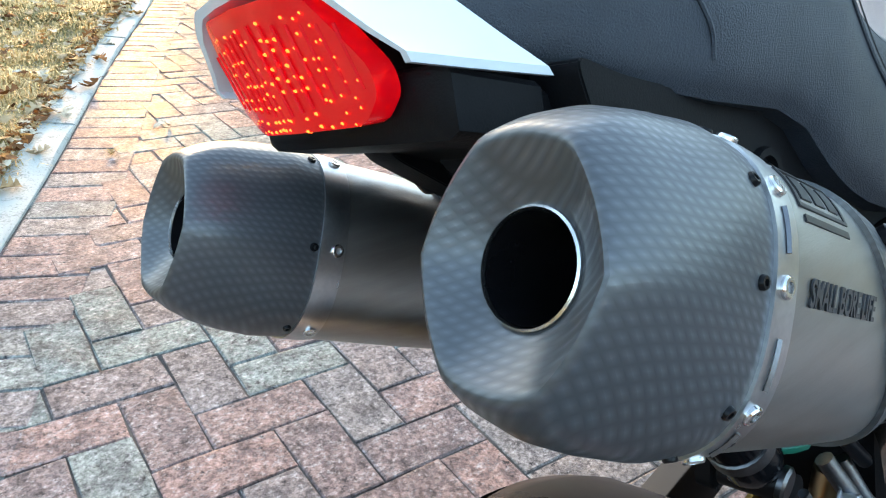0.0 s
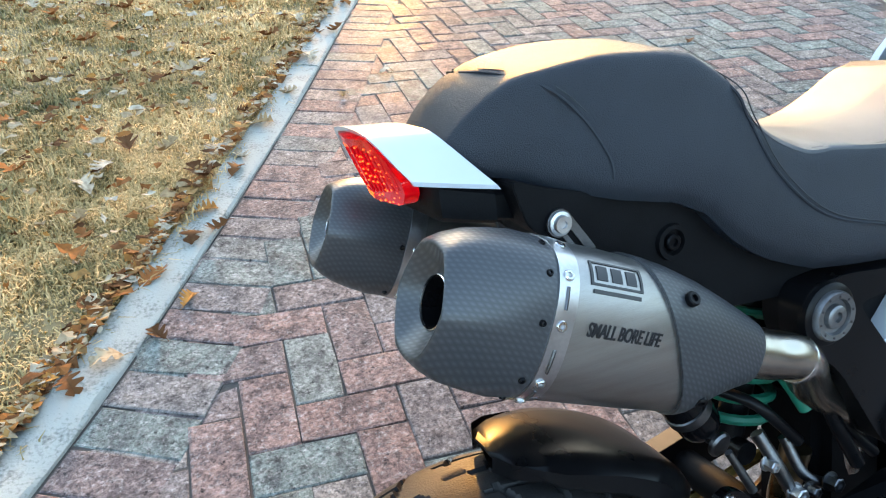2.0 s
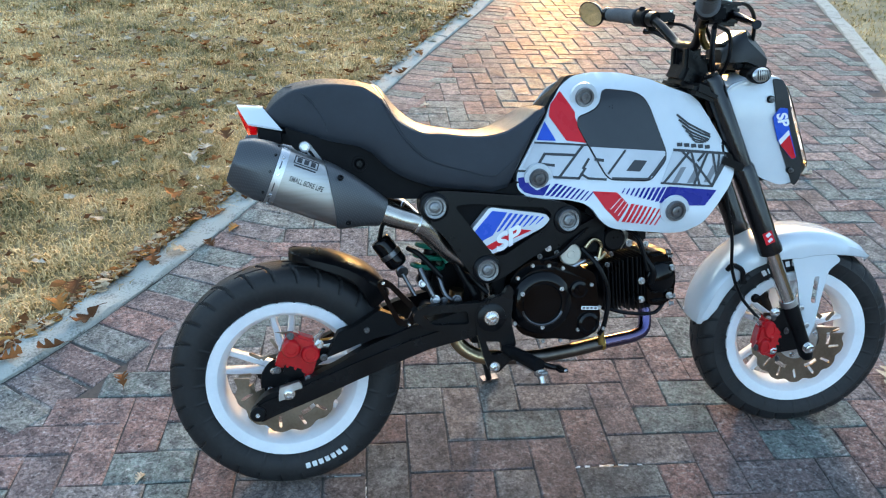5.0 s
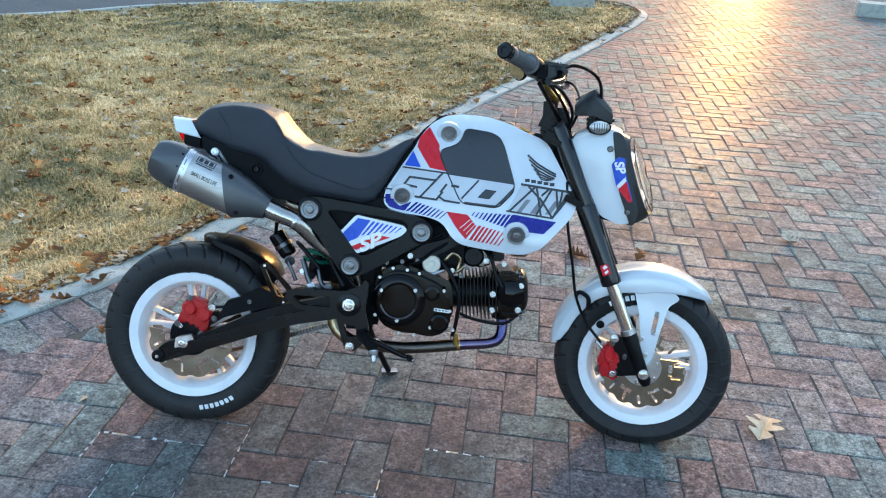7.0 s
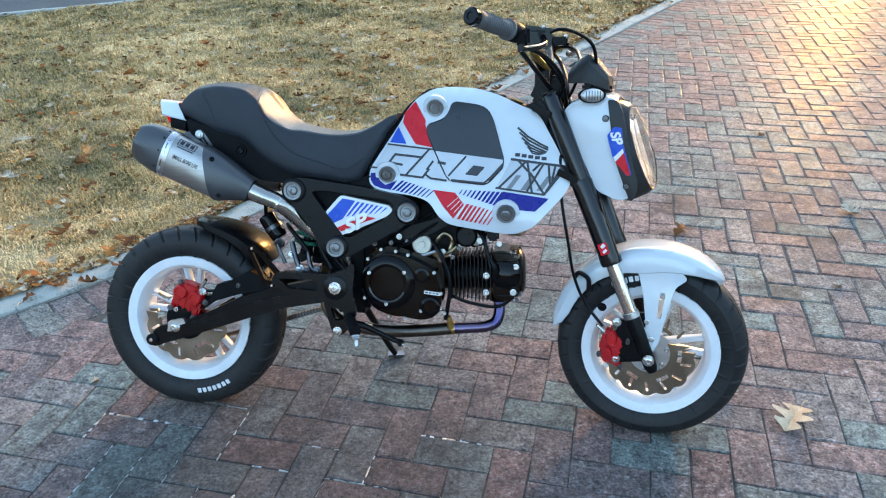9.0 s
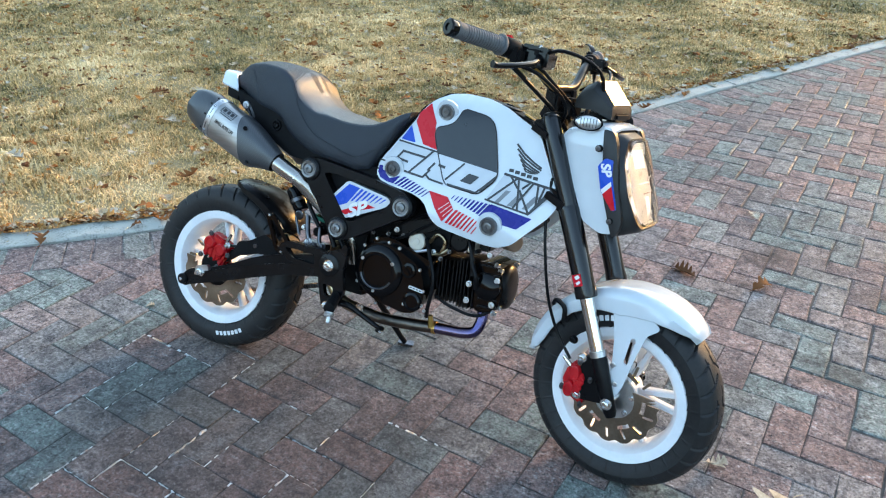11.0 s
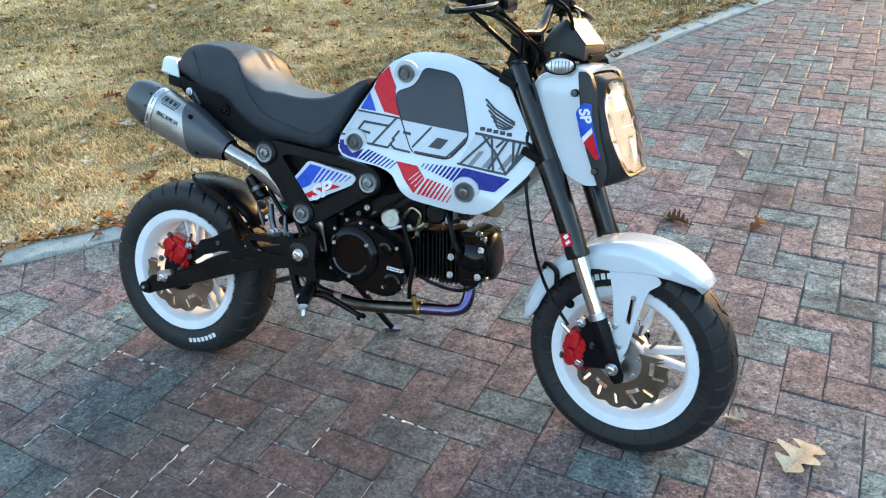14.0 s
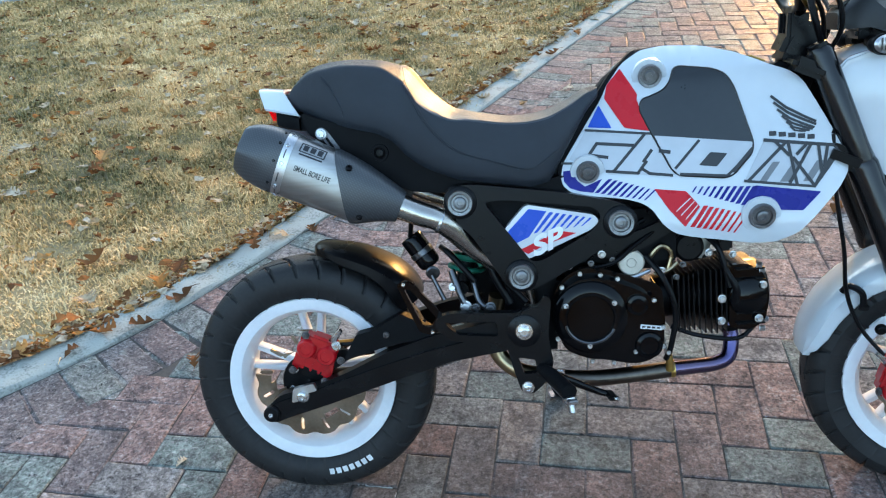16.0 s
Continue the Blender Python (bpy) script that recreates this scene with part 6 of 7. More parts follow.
part("mid_pipe", tube([P3(0.715, -0.042, 0.248), P3(0.650, -0.045, 0.240), P3(0.560, -0.045, 0.232), P3(0.480, -0.040, 0.236)], 0.0158, 16), PIPE, header, "brown heat-tinted pipe")
part("rear_pipe", tube([P3(0.480, -0.040, 0.236), P3(0.425, -0.030, 0.244), P3(0.385, -0.020, 0.275), P3(0.375, -0.020, 0.33), P3(0.385, -0.03, 0.40)], 0.0165, 16), GOLD_PIPE, header, "straw-coloured pipe bend")
part("sensor", tube([P3(0.712, -0.055, 0.252), P3(0.708, -0.062, 0.285)], [0.009, 0.006], 10, smooth=1), GOLD, header)
part("spring_clip", lathe([(0, 0.0175), (0.008, 0.0175)], P3(0.722, -0.042, 0.249), (-1, 0, -0.05), 20), GOLD, header)
part("pipe_bracket", box((0.500, -0.062, 0.248), (0.022, 0.010, 0.022), 0.003), STEEL, header)
part("chain_run", tube([P3(0.42, 0.055, 0.335), P3(0.25, 0.062, 0.295), P3(0.04, 0.066, 0.275)], 0.007, 6), GOLD, bike)
chain = part("chain_run", tube([P3(0.02, 0.062, 0.150), P3(0.200, 0.062, 0.207), P3(0.400, 0.062, 0.274), P3(0.440, 0.062, 0.300)], 0.0062, 6), PIPE, bike, "brown oily lower chain run")
for k in range(26):
    c = P3(0.175, 0.062, 0.199).lerp(P3(0.395, 0.062, 0.272), k / 25)
    part("chain_link", box(c, (0.0062, 0.016, 0.0150), 0.0015, turn(0, -18, 0)), DARKSTEEL, chain)

# fork and front end, turned with the steering
def steered(name, bm, mat, parent, label=""):
    return part(name, moved(bm, STEER), mat, parent, label)


def leg(z, s, dx=0.0):
    return P3(0.958 + (0.83 - z) * 0.424 + dx, s * 0.093, z)


fork = new("front_fork")
fork.parent = bike
tagged(fork, "black upside-down front fork")
for s in (-1, 1):
    steered("upper_tube", tube([leg(0.845, s), leg(0.838, s), leg(0.66, s), leg(0.642, s)], [0.017, 0.0215, 0.0215, 0.0215], 20, smooth=1), FORK_BLACK, fork)
    steered("fork_tube", tube([leg(0.652, s), leg(0.645, s), leg(0.480, s), leg(0.462, s), leg(0.452, s)], [0.0225, 0.0255, 0.0245, 0.0265, 0.0255], 20, smooth=1), FORK_BLACK, fork)
    steered("slider", tube([leg(0.460, s), leg(0.320, s)], 0.0168, 20, smooth=1), CHROME, fork, "bright fork slider")
    steered("slider_collar", tube([leg(0.335, s), leg(0.322, s)], 0.0195, 20, smooth=1), ALU, fork)
    steered("axle_casting", tube([leg(0.330, s), leg(0.315, s), leg(0.250, s), leg(0.200, s), leg(0.188, s)], [0.017, 0.0195, 0.017, 0.0165, 0.012], 14, smooth=1), SATIN, fork)
    steered("axle_bolt", bolt(P3(1.219, s * 0.112, 0.2225), (0, s, 0), 0.0105, 0.010), STEEL, fork)
    steered("fork_cap", lathe([(0, 0.016), (0.006, 0.016), (0.008, 0.012), (0.008, 0.0005)], leg(0.845, s), (-0.39, 0, 0.92), 18), SATIN, fork)
steered("front_axle", lathe([(-0.11, 0.008), (0.11, 0.008)], P3(1.219, 0, 0.2225), (0, 1, 0), 12), STEEL, fork)
st = side_frame(leg(0.492, -1) + Vector((-0.003, -0.0255, 0)), (0.40, 0, -0.92), (0.92, 0, 0.40))
steered("fork_sticker", moved(box((0, 0, 0), (0.028, 0.021, 0.0012)), st), DECAL_RED, fork, "red and white fork sticker")
for dx, w in ((-0.007, 0.010), (0.006, 0.008)):
    steered("sticker_mark", moved(box((dx, 0.001, 0.0008), (w * 0.8, 0.011, 0.0006), 0, turn(0, 0, 25)), st), DECAL_WHITE, fork)
steered("top_clamp", joined(box((0.940, 0, 0.812), (0.062, 0.235, 0.026), 0.009, turn(0, 23, 0)), box((0.925, 0, 0.845), (0.045, 0.11, 0.05), 0.010, turn(0, 23, 0))), SATIN, fork)
steered("lower_clamp", box((1.005, 0, 0.660), (0.070, 0.235, 0.036), 0.010, turn(0, 23, 0)), SATIN, fork)
steered("stem", tube([P3(0.925, 0, 0.83), P3(0.998, 0, 0.66)], 0.024, 16, smooth=1), SATIN, fork)
part("head_tube", plate([rounded_outline([(0.885, 0.82), (0.945, 0.80), (1.00, 0.665), (0.965, 0.655), (0.90, 0.70), (0.86, 0.78)], 0.01)], -0.045, 0.045, 0.008), SATIN, bike)

# front mudguard with side struts
def front_guard():
    g = mudguard(FC, [(50, 0.252, 0.036, 0.004), (53, 0.257, 0.052, 0.012), (60, 0.262, 0.066, 0.026), (70, 0.265, 0.072, 0.040), (82, 0.267, 0.074, 0.052), (96, 0.267, 0.074, 0.060), (112, 0.266, 0.072, 0.048), (128, 0.264, 0.070, 0.040), (145, 0.262, 0.068, 0.040), (158, 0.258, 0.064, 0.038), (166, 0.254, 0.058, 0.026), (170, 0.251, 0.050, 0.008)], STEER, WHITE, "front_mudguard", "glossy white front mudguard")
    STRUT = [(1.178, 0.470), (1.250, 0.462), (1.296, 0.420), (1.268, 0.398), (1.252, 0.330), (1.240, 0.262), (1.228, 0.236), (1.214, 0.236), (1.206, 0.262), (1.206, 0.300), (1.196, 0.372), (1.180, 0.430)]
    SLOT = [(1.235, 0.384), (1.247, 0.384), (1.240, 0.318), (1.229, 0.322)]
    for s in (-1, 1):
        def yf(x, z):
            return -0.0712 - 0.10 * max(0, 0.42 - z)
        b_ = panel([rounded_outline(STRUT, 0.010), rounded_outline(SLOT, 0.006)[::-1]], yf, 0.004, 0.03, 0.0012)
        strut = part("strut", moved(b_ if s < 0 else mirrored(b_), STEER), WHITE, g, "white slotted mudguard strut")
        if s < 0:
            for x, z in ((1.208, 0.310), (1.222, 0.268)):
                part("strut_screw", moved(cap_bolt(P3(x, yf(x, z) - 0.0005, z), (0, -1, 0), 0.0065, 0.003), STEER), ALU, strut)
    part("hose_clip", moved(joined(tube([P3(1.030, -0.071, 0.405), P3(1.040, -0.078, 0.418), P3(1.062, -0.078, 0.405), P3(1.066, -0.078, 0.380)], 0.006, 8), box((1.068, -0.074, 0.376), (0.018, 0.008, 0.012), 0.002)), STEER), SATIN, g)
    part("guard_bolt", moved(bolt(P3(1.100, -0.076, 0.335), (0, -1, 0), 0.008, 0.007), STEER), GLOSS, g)
    return g


front_guard()


def caliper(c, m, parent, spread, label, stretch=(1.35, 1.1, 1.35)):
    """Two-piston floating caliper: finned body, pistons, pins and bolts."""
    c = Vector(c)
    m = m @ Matrix.Translation(c) @ Matrix.Diagonal((*stretch, 1)) @ Matrix.Translation(-c)
    def at(x, y, z):
        return c + spread @ Vector((x, y, z))
    def cup(x, z, r, y0, y1):
        return lathe([(-y0, r * 1.06), (-y0 - 0.002, r * 1.06), (-y1 + 0.003, r), (-y1, r * 0.86), (-y1, r * 0.60), (-y1 + 0.002, r * 0.55), (-y1 + 0.002, 0.0005)], at(x, 0, z), (0, 1, 0), 20)
    cal = part("caliper", moved(joined(box(at(0, 0, 0), (0.044, 0.036, 0.056), 0.006, spread), box(at(0.022, 0.002, 0.022), (0.026, 0.026, 0.014), 0.004, spread), box(at(0.022, 0.002, -0.022), (0.026, 0.026, 0.014), 0.004, spread), box(at(-0.018, -0.006, 0.0), (0.018, 0.030, 0.030), 0.004, spread)), m), RED, parent, label)
    for z in (0.015, -0.015):
        part("piston_cap", moved(cup(-0.004, z, 0.0135, 0.016, 0.027), m), RED, cal)
    part("bridge", moved(box(at(0.012, -0.018, 0.0), (0.020, 0.008, 0.040), 0.002, spread), m), RED, cal)
    for k in (-1, 0, 1):
        part("rib", moved(box(at(0.014, -0.022, 0.012 * k), (0.022, 0.006, 0.004), 0.0012, spread), m), RED, cal)
    for dx, dz in ((0.034, 0.024), (0.034, -0.024), (-0.004, 0.036), (-0.022, -0.022)):
        part("caliper_bolt", moved(bolt(Vector(c) + spread @ Vector((dx, -0.018, dz)), (0, -1, 0), 0.0042, 0.005), m), DARKSTEEL, cal)
    part("bleed_nipple", moved(tube([Vector(c) + spread @ Vector((-0.024, -0.01, 0.016)), Vector(c) + spread @ Vector((-0.046, -0.016, 0.022))], [0.005, 0.003], 8, smooth=1), m), STEEL, cal)
    return cal


caliper((1.128, -0.082, 0.243), STEER, bike, turn(0, 18, 0), "red front brake caliper", (1.0, 1.1, 1.5))
steered("caliper_bracket", plate([rounded_outline([(1.140, 0.315), (1.168, 0.312), (1.205, 0.260), (1.212, 0.214), (1.150, 0.204), (1.130, 0.222)], 0.008)], -0.098, -0.086, 0.002), SATIN, bike, "black caliper bracket")
for x, z in ((1.138, 0.308), (1.140, 0.214)):
    steered("bracket_bolt", bolt(P3(x, -0.100, z), (0, -1, 0), 0.0085, 0.008), STEEL, bike)
caliper((0.039, -0.094, 0.316), FIXED, bike, turn(0, 112, 0), "red rear brake caliper")
part("caliper_bracket", plate([rounded_outline([(0.000, 0.270), (0.020, 0.302), (0.090, 0.318), (0.110, 0.306), (0.080, 0.285), (0.030, 0.255)], 0.006)], -0.094, -0.084, 0.002), SATIN, bike)
part("rear_brake_hose", tube([P3(0.080, -0.10, 0.330), P3(0.115, -0.105, 0.335), P3(0.16, -0.10, 0.352), P3(0.25, -0.09, 0.37)], 0.004, 8), SATIN, bike)
part("hose_banjo", bolt(P3(0.078, -0.108, 0.330), (0, -1, 0), 0.007, 0.008), STEEL, bike)
hose = [P3(0.985, -0.10, 0.70), P3(0.995, -0.115, 0.60), P3(1.015, -0.118, 0.50), P3(1.030, -0.100, 0.415), P3(1.060, -0.090, 0.345), P3(1.105, -0.090, 0.290)]
steered("brake_hose", tube(hose, 0.0038, 8), SATIN, bike, "thin black brake hose")

# headlamp unit
lamp = new("headlamp")
lamp.parent = bike
tagged(lamp, "white headlamp cowl with black bezel and clear lens")
SHELL = [(0.985, 0.806), (1.000, 0.826), (1.060, 0.846), (1.108, 0.838), (1.116, 0.790), (1.130, 0.700), (1.152, 0.612), (1.120, 0.606), (1.072, 0.626), (1.036, 0.700)]
DOWN, FWD = Vector((0.330, 0, -0.944)), Vector((0.944, 0, 0.330))
LC = P3(1.166, 0, 0.722)


def lamp_y(x, z):
    f = (Vector((x, 0, z)) - LC).dot(FWD)
    w = (Vector((x, 0, z)) - LC).dot(DOWN)
    return -0.094 + 0.10 * max(0, -f - 0.10) + 1.6 * max(0, abs(w) - 0.075) ** 2 + 0.25 * max(0, f + 0.035)


for s in (-1, 1):
    b_ = panel([rounded_outline(SHELL, 0.012)], lamp_y, 0.012, 0.018, 0.004)
    shell = steered("side_shell", b_ if s < 0 else mirrored(b_), WHITE, lamp, "glossy white lamp cowl")
    BEZ = [(1.086, 0.838), (1.110, 0.834), (1.122, 0.808), (1.144, 0.714), (1.166, 0.644), (1.163, 0.620), (1.155, 0.606), (1.148, 0.608), (1.118, 0.680), (1.104, 0.720), (1.096, 0.780)]
    b_ = panel([rounded_outline(BEZ, 0.008)], lambda x, z: lamp_y(x, z) - 0.004, 0.016, 0.018, 0.003)
    steered("bezel_side", b_ if s < 0 else mirrored(b_), BEZEL, lamp, "matt black lamp bezel")
    if s < 0:
        TAG = [(1.090, 0.756), (1.104, 0.776), (1.122, 0.774), (1.126, 0.740), (1.150, 0.668), (1.140, 0.664), (1.106, 0.704)]
        b_ = panel([rounded_outline(TAG, 0.004)], lambda x, z: lamp_y(x, z) - 0.0065, 0.003, 0.02)
        tag = steered("lamp_tag", b_, DECAL_BLUE, lamp, "blue, white and red lamp tag")
        for pts, mat in (([(1.107, 0.706), (1.127, 0.728), (1.130, 0.718), (1.112, 0.697)], DECAL_WHITE), ([(1.112, 0.696), (1.130, 0.718), (1.148, 0.668), (1.140, 0.665)], DECAL_RED)):
            steered("tag_field", panel([pts], lambda x, z: lamp_y(x, z) - 0.0075, 0.0008, 0.03), mat, tag)
        lettering("letters", "SP", 0.030, 0.0003, STEER @ side_frame(P3(1.110, lamp_y(1.11, 0.752) - 0.0074, 0.752), DOWN, FWD), DECAL_WHITE, tag, "white letters", shear=0.2, bold=0.0012)
        for x, z in ((1.084, 0.794), (1.140, 0.640)):
            b2 = steered("lamp_boss", lathe([(0, 0.0082), (0.008, 0.0074)], P3(x, lamp_y(x, z), z), (0, -1, 0), 16), BLACK, lamp)
            steered("lamp_bolt", bolt(P3(x, lamp_y(x, z) - 0.008, z), (0, -1, 0), 0.0045, 0.004), DARKSTEEL, lamp)


HOOD = [(0.985, 0.806), (1.000, 0.826), (1.030, 0.838), (1.060, 0.846), (1.090, 0.845), (1.108, 0.838)]
rows = []
for u in (-1, -0.85, -0.5, 0, 0.5, 0.85, 1):
    top = [P3(x, 0.088 * u, z - 0.010 * u ** 4 + 0.004) for x, z in HOOD]
    rows.append(top + [p - Vector((0, 0, 0.006)) for p in top[::-1]])
steered("hood", loft(rows), WHITE, lamp, "glossy white lamp hood")


def face_ring(pts, f, k=1.0, bow=0.0):
    """Ring in the lamp's face: points (side, down), moved forwards by f."""
    return [LC + Vector((0, u * k, 0)) + DOWN * v * k + FWD * (f - bow * (u / 0.06) ** 2) for u, v in pts]


FACE = rounded_outline([(-0.044, -0.098), (0.044, -0.098), (0.069, -0.055), (0.073, 0.010), (0.060, 0.070), (0.046, 0.094), (-0.046, 0.094), (-0.060, 0.070), (-0.073, 0.010), (-0.069, -0.055)], 0.014, 3)
OUTER = [(u * 1.10, v * 1.12 - 0.003) for u, v in FACE]
WIDE_FACE = [(math.copysign(0.062 + 0.43 * abs(u), u), v * (1.36 if v < 0 else 1.12)) for u, v in FACE]
steered("bezel", loft([face_ring(WIDE_FACE, -0.060), face_ring(WIDE_FACE, -0.040), face_ring(OUTER, -0.010, 1.04, 0.006), face_ring(FACE, 0.004, 1.07, 0.01), face_ring(FACE, 0.003, 0.98, 0.01), face_ring(FACE, -0.045, 0.9)], caps=False), BEZEL, lamp, "matt black lamp surround")
steered("reflector", loft([face_ring(FACE, -0.002, 0.97, 0.01), face_ring(FACE, -0.020, 0.86), face_ring(FACE, -0.034, 0.55), face_ring(FACE, -0.040, 0.10)]), LAMP_GREY, lamp, "bright lamp reflector")
for v, w, h, mat in ((-0.058, 0.074, 0.050, DRL), (0.052, 0.072, 0.052, DRL), (-0.002, 0.090, 0.012, DRL), (0.022, 0.078, 0.006, STEEL), (0.084, 0.070, 0.006, STEEL)):
    mm = side_frame(LC + DOWN * v - FWD * 0.014, (0, -1, 0), -DOWN)
    steered("lamp_module", moved(box((0, 0, 0), (w, h, 0.012), 0.004), mm), mat, lamp)
for v in (-0.058, 0.052):
    steered("projector", lathe([(-0.01, 0.021), (0.0, 0.020), (0.005, 0.015), (0.008, 0.006), (0.008, 0.0005)], LC + DOWN * v - FWD * 0.006, FWD, 24), LENS, lamp, "clear projector lens")
bm = loft([face_ring(FACE, 0.002, 1.06, 0.010), face_ring(FACE, 0.014, 1.0, 0.010), face_ring(FACE, 0.022, 0.65, 0.008), face_ring(FACE, 0.026, 0.2, 0.004), face_ring(FACE, 0.0235, 0.2, 0.004), face_ring(FACE, 0.0195, 0.65, 0.008), face_ring(FACE, 0.0115, 0.98, 0.010)])
glass = steered("lamp_lens", bm, LENS, lamp, "clear headlamp lens")
glass.visible_shadow = False
steered("lamp_body", loft([face_ring(OUTER, -0.150, 0.62), face_ring(OUTER, -0.10, 0.88), face_ring(OUTER, -0.05, 0.92), face_ring(OUTER, -0.046, 0.5)]), BLACK, lamp)

# instrument pod above the lamp
pod = new("instrument_pod")
pod.parent = bike
tagged(pod, "black faceted instrument pod")
def pod_ring(x, z, w, h):
    return [P3(x, -w, z - h), P3(x, -w, z + h * 0.4), P3(x, -w * 0.8, z + h), P3(x, w * 0.8, z + h), P3(x, w, z + h * 0.4), P3(x, w, z - h)]
steered("pod_shell", loft([pod_ring(0.988, 0.884, 0.050, 0.014), pod_ring(1.010, 0.897, 0.064, 0.026), pod_ring(1.036, 0.904, 0.068, 0.032), [P3(1.084, -0.058, 0.856), P3(1.084, -0.060, 0.876), P3(1.081, -0.054, 0.886), P3(1.081, 0.054, 0.886), P3(1.084, 0.060, 0.876), P3(1.084, 0.058, 0.856)]]), BEZEL, pod, "matt black pod shell")
steered("wind_deflector", loft([[P3(1.0365, -0.052, 0.9365), P3(1.0365, 0.052, 0.9365), P3(1.038, 0.052, 0.938), P3(1.038, -0.052, 0.938)], [P3(1.0815, -0.050, 0.8865), P3(1.0815, 0.050, 0.8865), P3(1.083, 0.050, 0.888), P3(1.083, -0.050, 0.888)]]), POD_PLATE, pod, "glossy reflective front plate")
steered("display", box((1.012, 0, 0.922), (0.055, 0.090, 0.005), 0.002, turn(0, -30, 0)), GLOSS, pod, "dark glass display")
steered("bracket", box((1.055, 0, 0.862), (0.07, 0.08, 0.018), 0.005), SATIN, pod)

def indicator(s):
    """Front indicator: oval body on a short stalk."""
    ind = new("indicator")
    ind.parent = bike
    tagged(ind, "small clear-lensed front indicator")
    c = P3(1.050, s * 0.104, 0.846)
    steered("stalk", tube([P3(1.045, s * 0.04, 0.848), c], [0.012, 0.016], 12, smooth=1), BLACK, ind)
    ax = Vector((0.50, s * 0.86, 0.05)).normalized()
    u = Vector((0, 0, 1)).cross(ax).normalized()
    v = ax.cross(u)
    def oval(d, k):
        return [c + ax * d + (u * math.cos(t) * 0.033 + v * math.sin(t) * 0.018) * k for t in [2 * math.pi * i / 24 for i in range(24)]]
    steered("body", loft([oval(-0.020, 0.35), oval(-0.012, 0.8), oval(0.0, 1.0), oval(0.006, 1.0), oval(0.006, 0.88)]), BLACK, ind)
    steered("lens", loft([oval(0.005, 0.9), oval(0.010, 0.75), oval(0.012, 0.3)]), ALU, ind, "ribbed clear lens")
    for k in range(6):
        steered("lens_rib", tube([c + ax * 0.0115 + u * 0.029 * (-0.6 + 0.24 * k) - v * 0.010, c + ax * 0.0115 + u * 0.029 * (-0.6 + 0.24 * k) + v * 0.010], 0.0012, 5, smooth=1), DARKSTEEL, ind)


indicator(-1)
indicator(1)

# handlebar, grips, levers, mirror, cables
bar = new("handlebar")
bar.parent = bike
tagged(bar, "black handlebar with grey rubber grips")
BAR = [P3(0.926, 0.0, 0.905), P3(0.926, 0.04, 0.905), P3(0.924, 0.075, 0.915), P3(0.908, 0.145, 0.952), P3(0.895, 0.20, 0.966), P3(0.868, 0.285, 0.972), P3(0.842, 0.365, 0.977)]
for s in (-1, 1):
    lift = 0.090 if s < 0 else 0.025
    pts = [P3(p.x, s * p.y, p.z + lift * max(0, p.y - 0.05)) for p in BAR]
    steered("bar", tube(pts, 0.011, 14), SATIN, bar)
    i0, i1 = pts[4].lerp(pts[5], 0.45), pts[6]
    way = (i1 - i0).normalized()
    L_ = (i1 - i0).length
    grip = steered("grip", lathe([(0, 0.021), (0.003, 0.023), (0.007, 0.023), (0.009, 0.0175), (L_ * 0.5, 0.0168), (L_ - 0.012, 0.0172), (L_ - 0.004, 0.0185), (L_, 0.0172)], i0, way, 26), GRIP, bar, "grey ribbed rubber grip")
    for k in range(14):
        steered("grip_rib", lathe([(0, 0.0172), (0.001, 0.0182), (0.002, 0.0172)], i0 + way * (0.016 + k * (L_ - 0.035) / 14), way, 22), GRIP, grip)
    steered("bar_end", lathe([(0, 0.0165), (0.004, 0.0180), (0.016, 0.0180), (0.019, 0.015), (0.019, 0.008), (0.016, 0.007), (0.016, 0.0005)], i1, way, 24), GLOSS, bar, "black bar-end weight")
    sw = pts[4].lerp(pts[5], 0.18)
    steered("switch_housing", joined(lathe([(-0.020, 0.018), (-0.016, 0.0215), (0.016, 0.0215), (0.020, 0.019)], sw, way, 20), box(sw + Vector((0.018, 0, -0.012)), (0.030, 0.034, 0.032), 0.006)), BLACK, bar, "black switch housing")
    steered("button", box(sw + Vector((-0.006, 0, 0.022)), (0.016, 0.014, 0.010), 0.003), DECAL_RED if s < 0 else BLACK, bar)
    lv = pts[4].lerp(pts[5], -0.25)
    steered("lever_perch", joined(lathe([(-0.012, 0.0175), (0.012, 0.0175)], lv, way, 18), box(lv + Vector((0.030, 0, 0.004)), (0.042, 0.026, 0.022), 0.005)), SATIN, bar)
    lever = [lv + Vector((0.045, s * 0.005, -0.004)), lv + Vector((0.058, s * 0.05, -0.018)), lv + Vector((0.052, s * 0.11, -0.026)), lv + Vector((0.036, s * 0.155, -0.030)), lv + Vector((0.030, s * 0.170, -0.028))]
    steered("lever", tube(lever, [0.008, 0.007, 0.0062, 0.006, 0.008], 10), GLOSS, bar, "black hand lever")
    steered("lever_pivot", bolt(lv + Vector((0.044, s * 0.004, 0.014)), (0, 0, 1), 0.0055, 0.005), STEEL, bar)
    steered("riser", box((0.926, s * 0.04, 0.882), (0.034, 0.028, 0.052), 0.006), SATIN, bar)
rs = P3(0.932, -0.150, 0.968)
steered("brake_reservoir", joined(box(rs, (0.056, 0.084, 0.040), 0.006, turn(0, 6, 12)), box(rs + Vector((0, 0, 0.022)), (0.059, 0.088, 0.007), 0.002, turn(0, 6, 12))), GLOSS, bar, "black brake fluid reservoir")
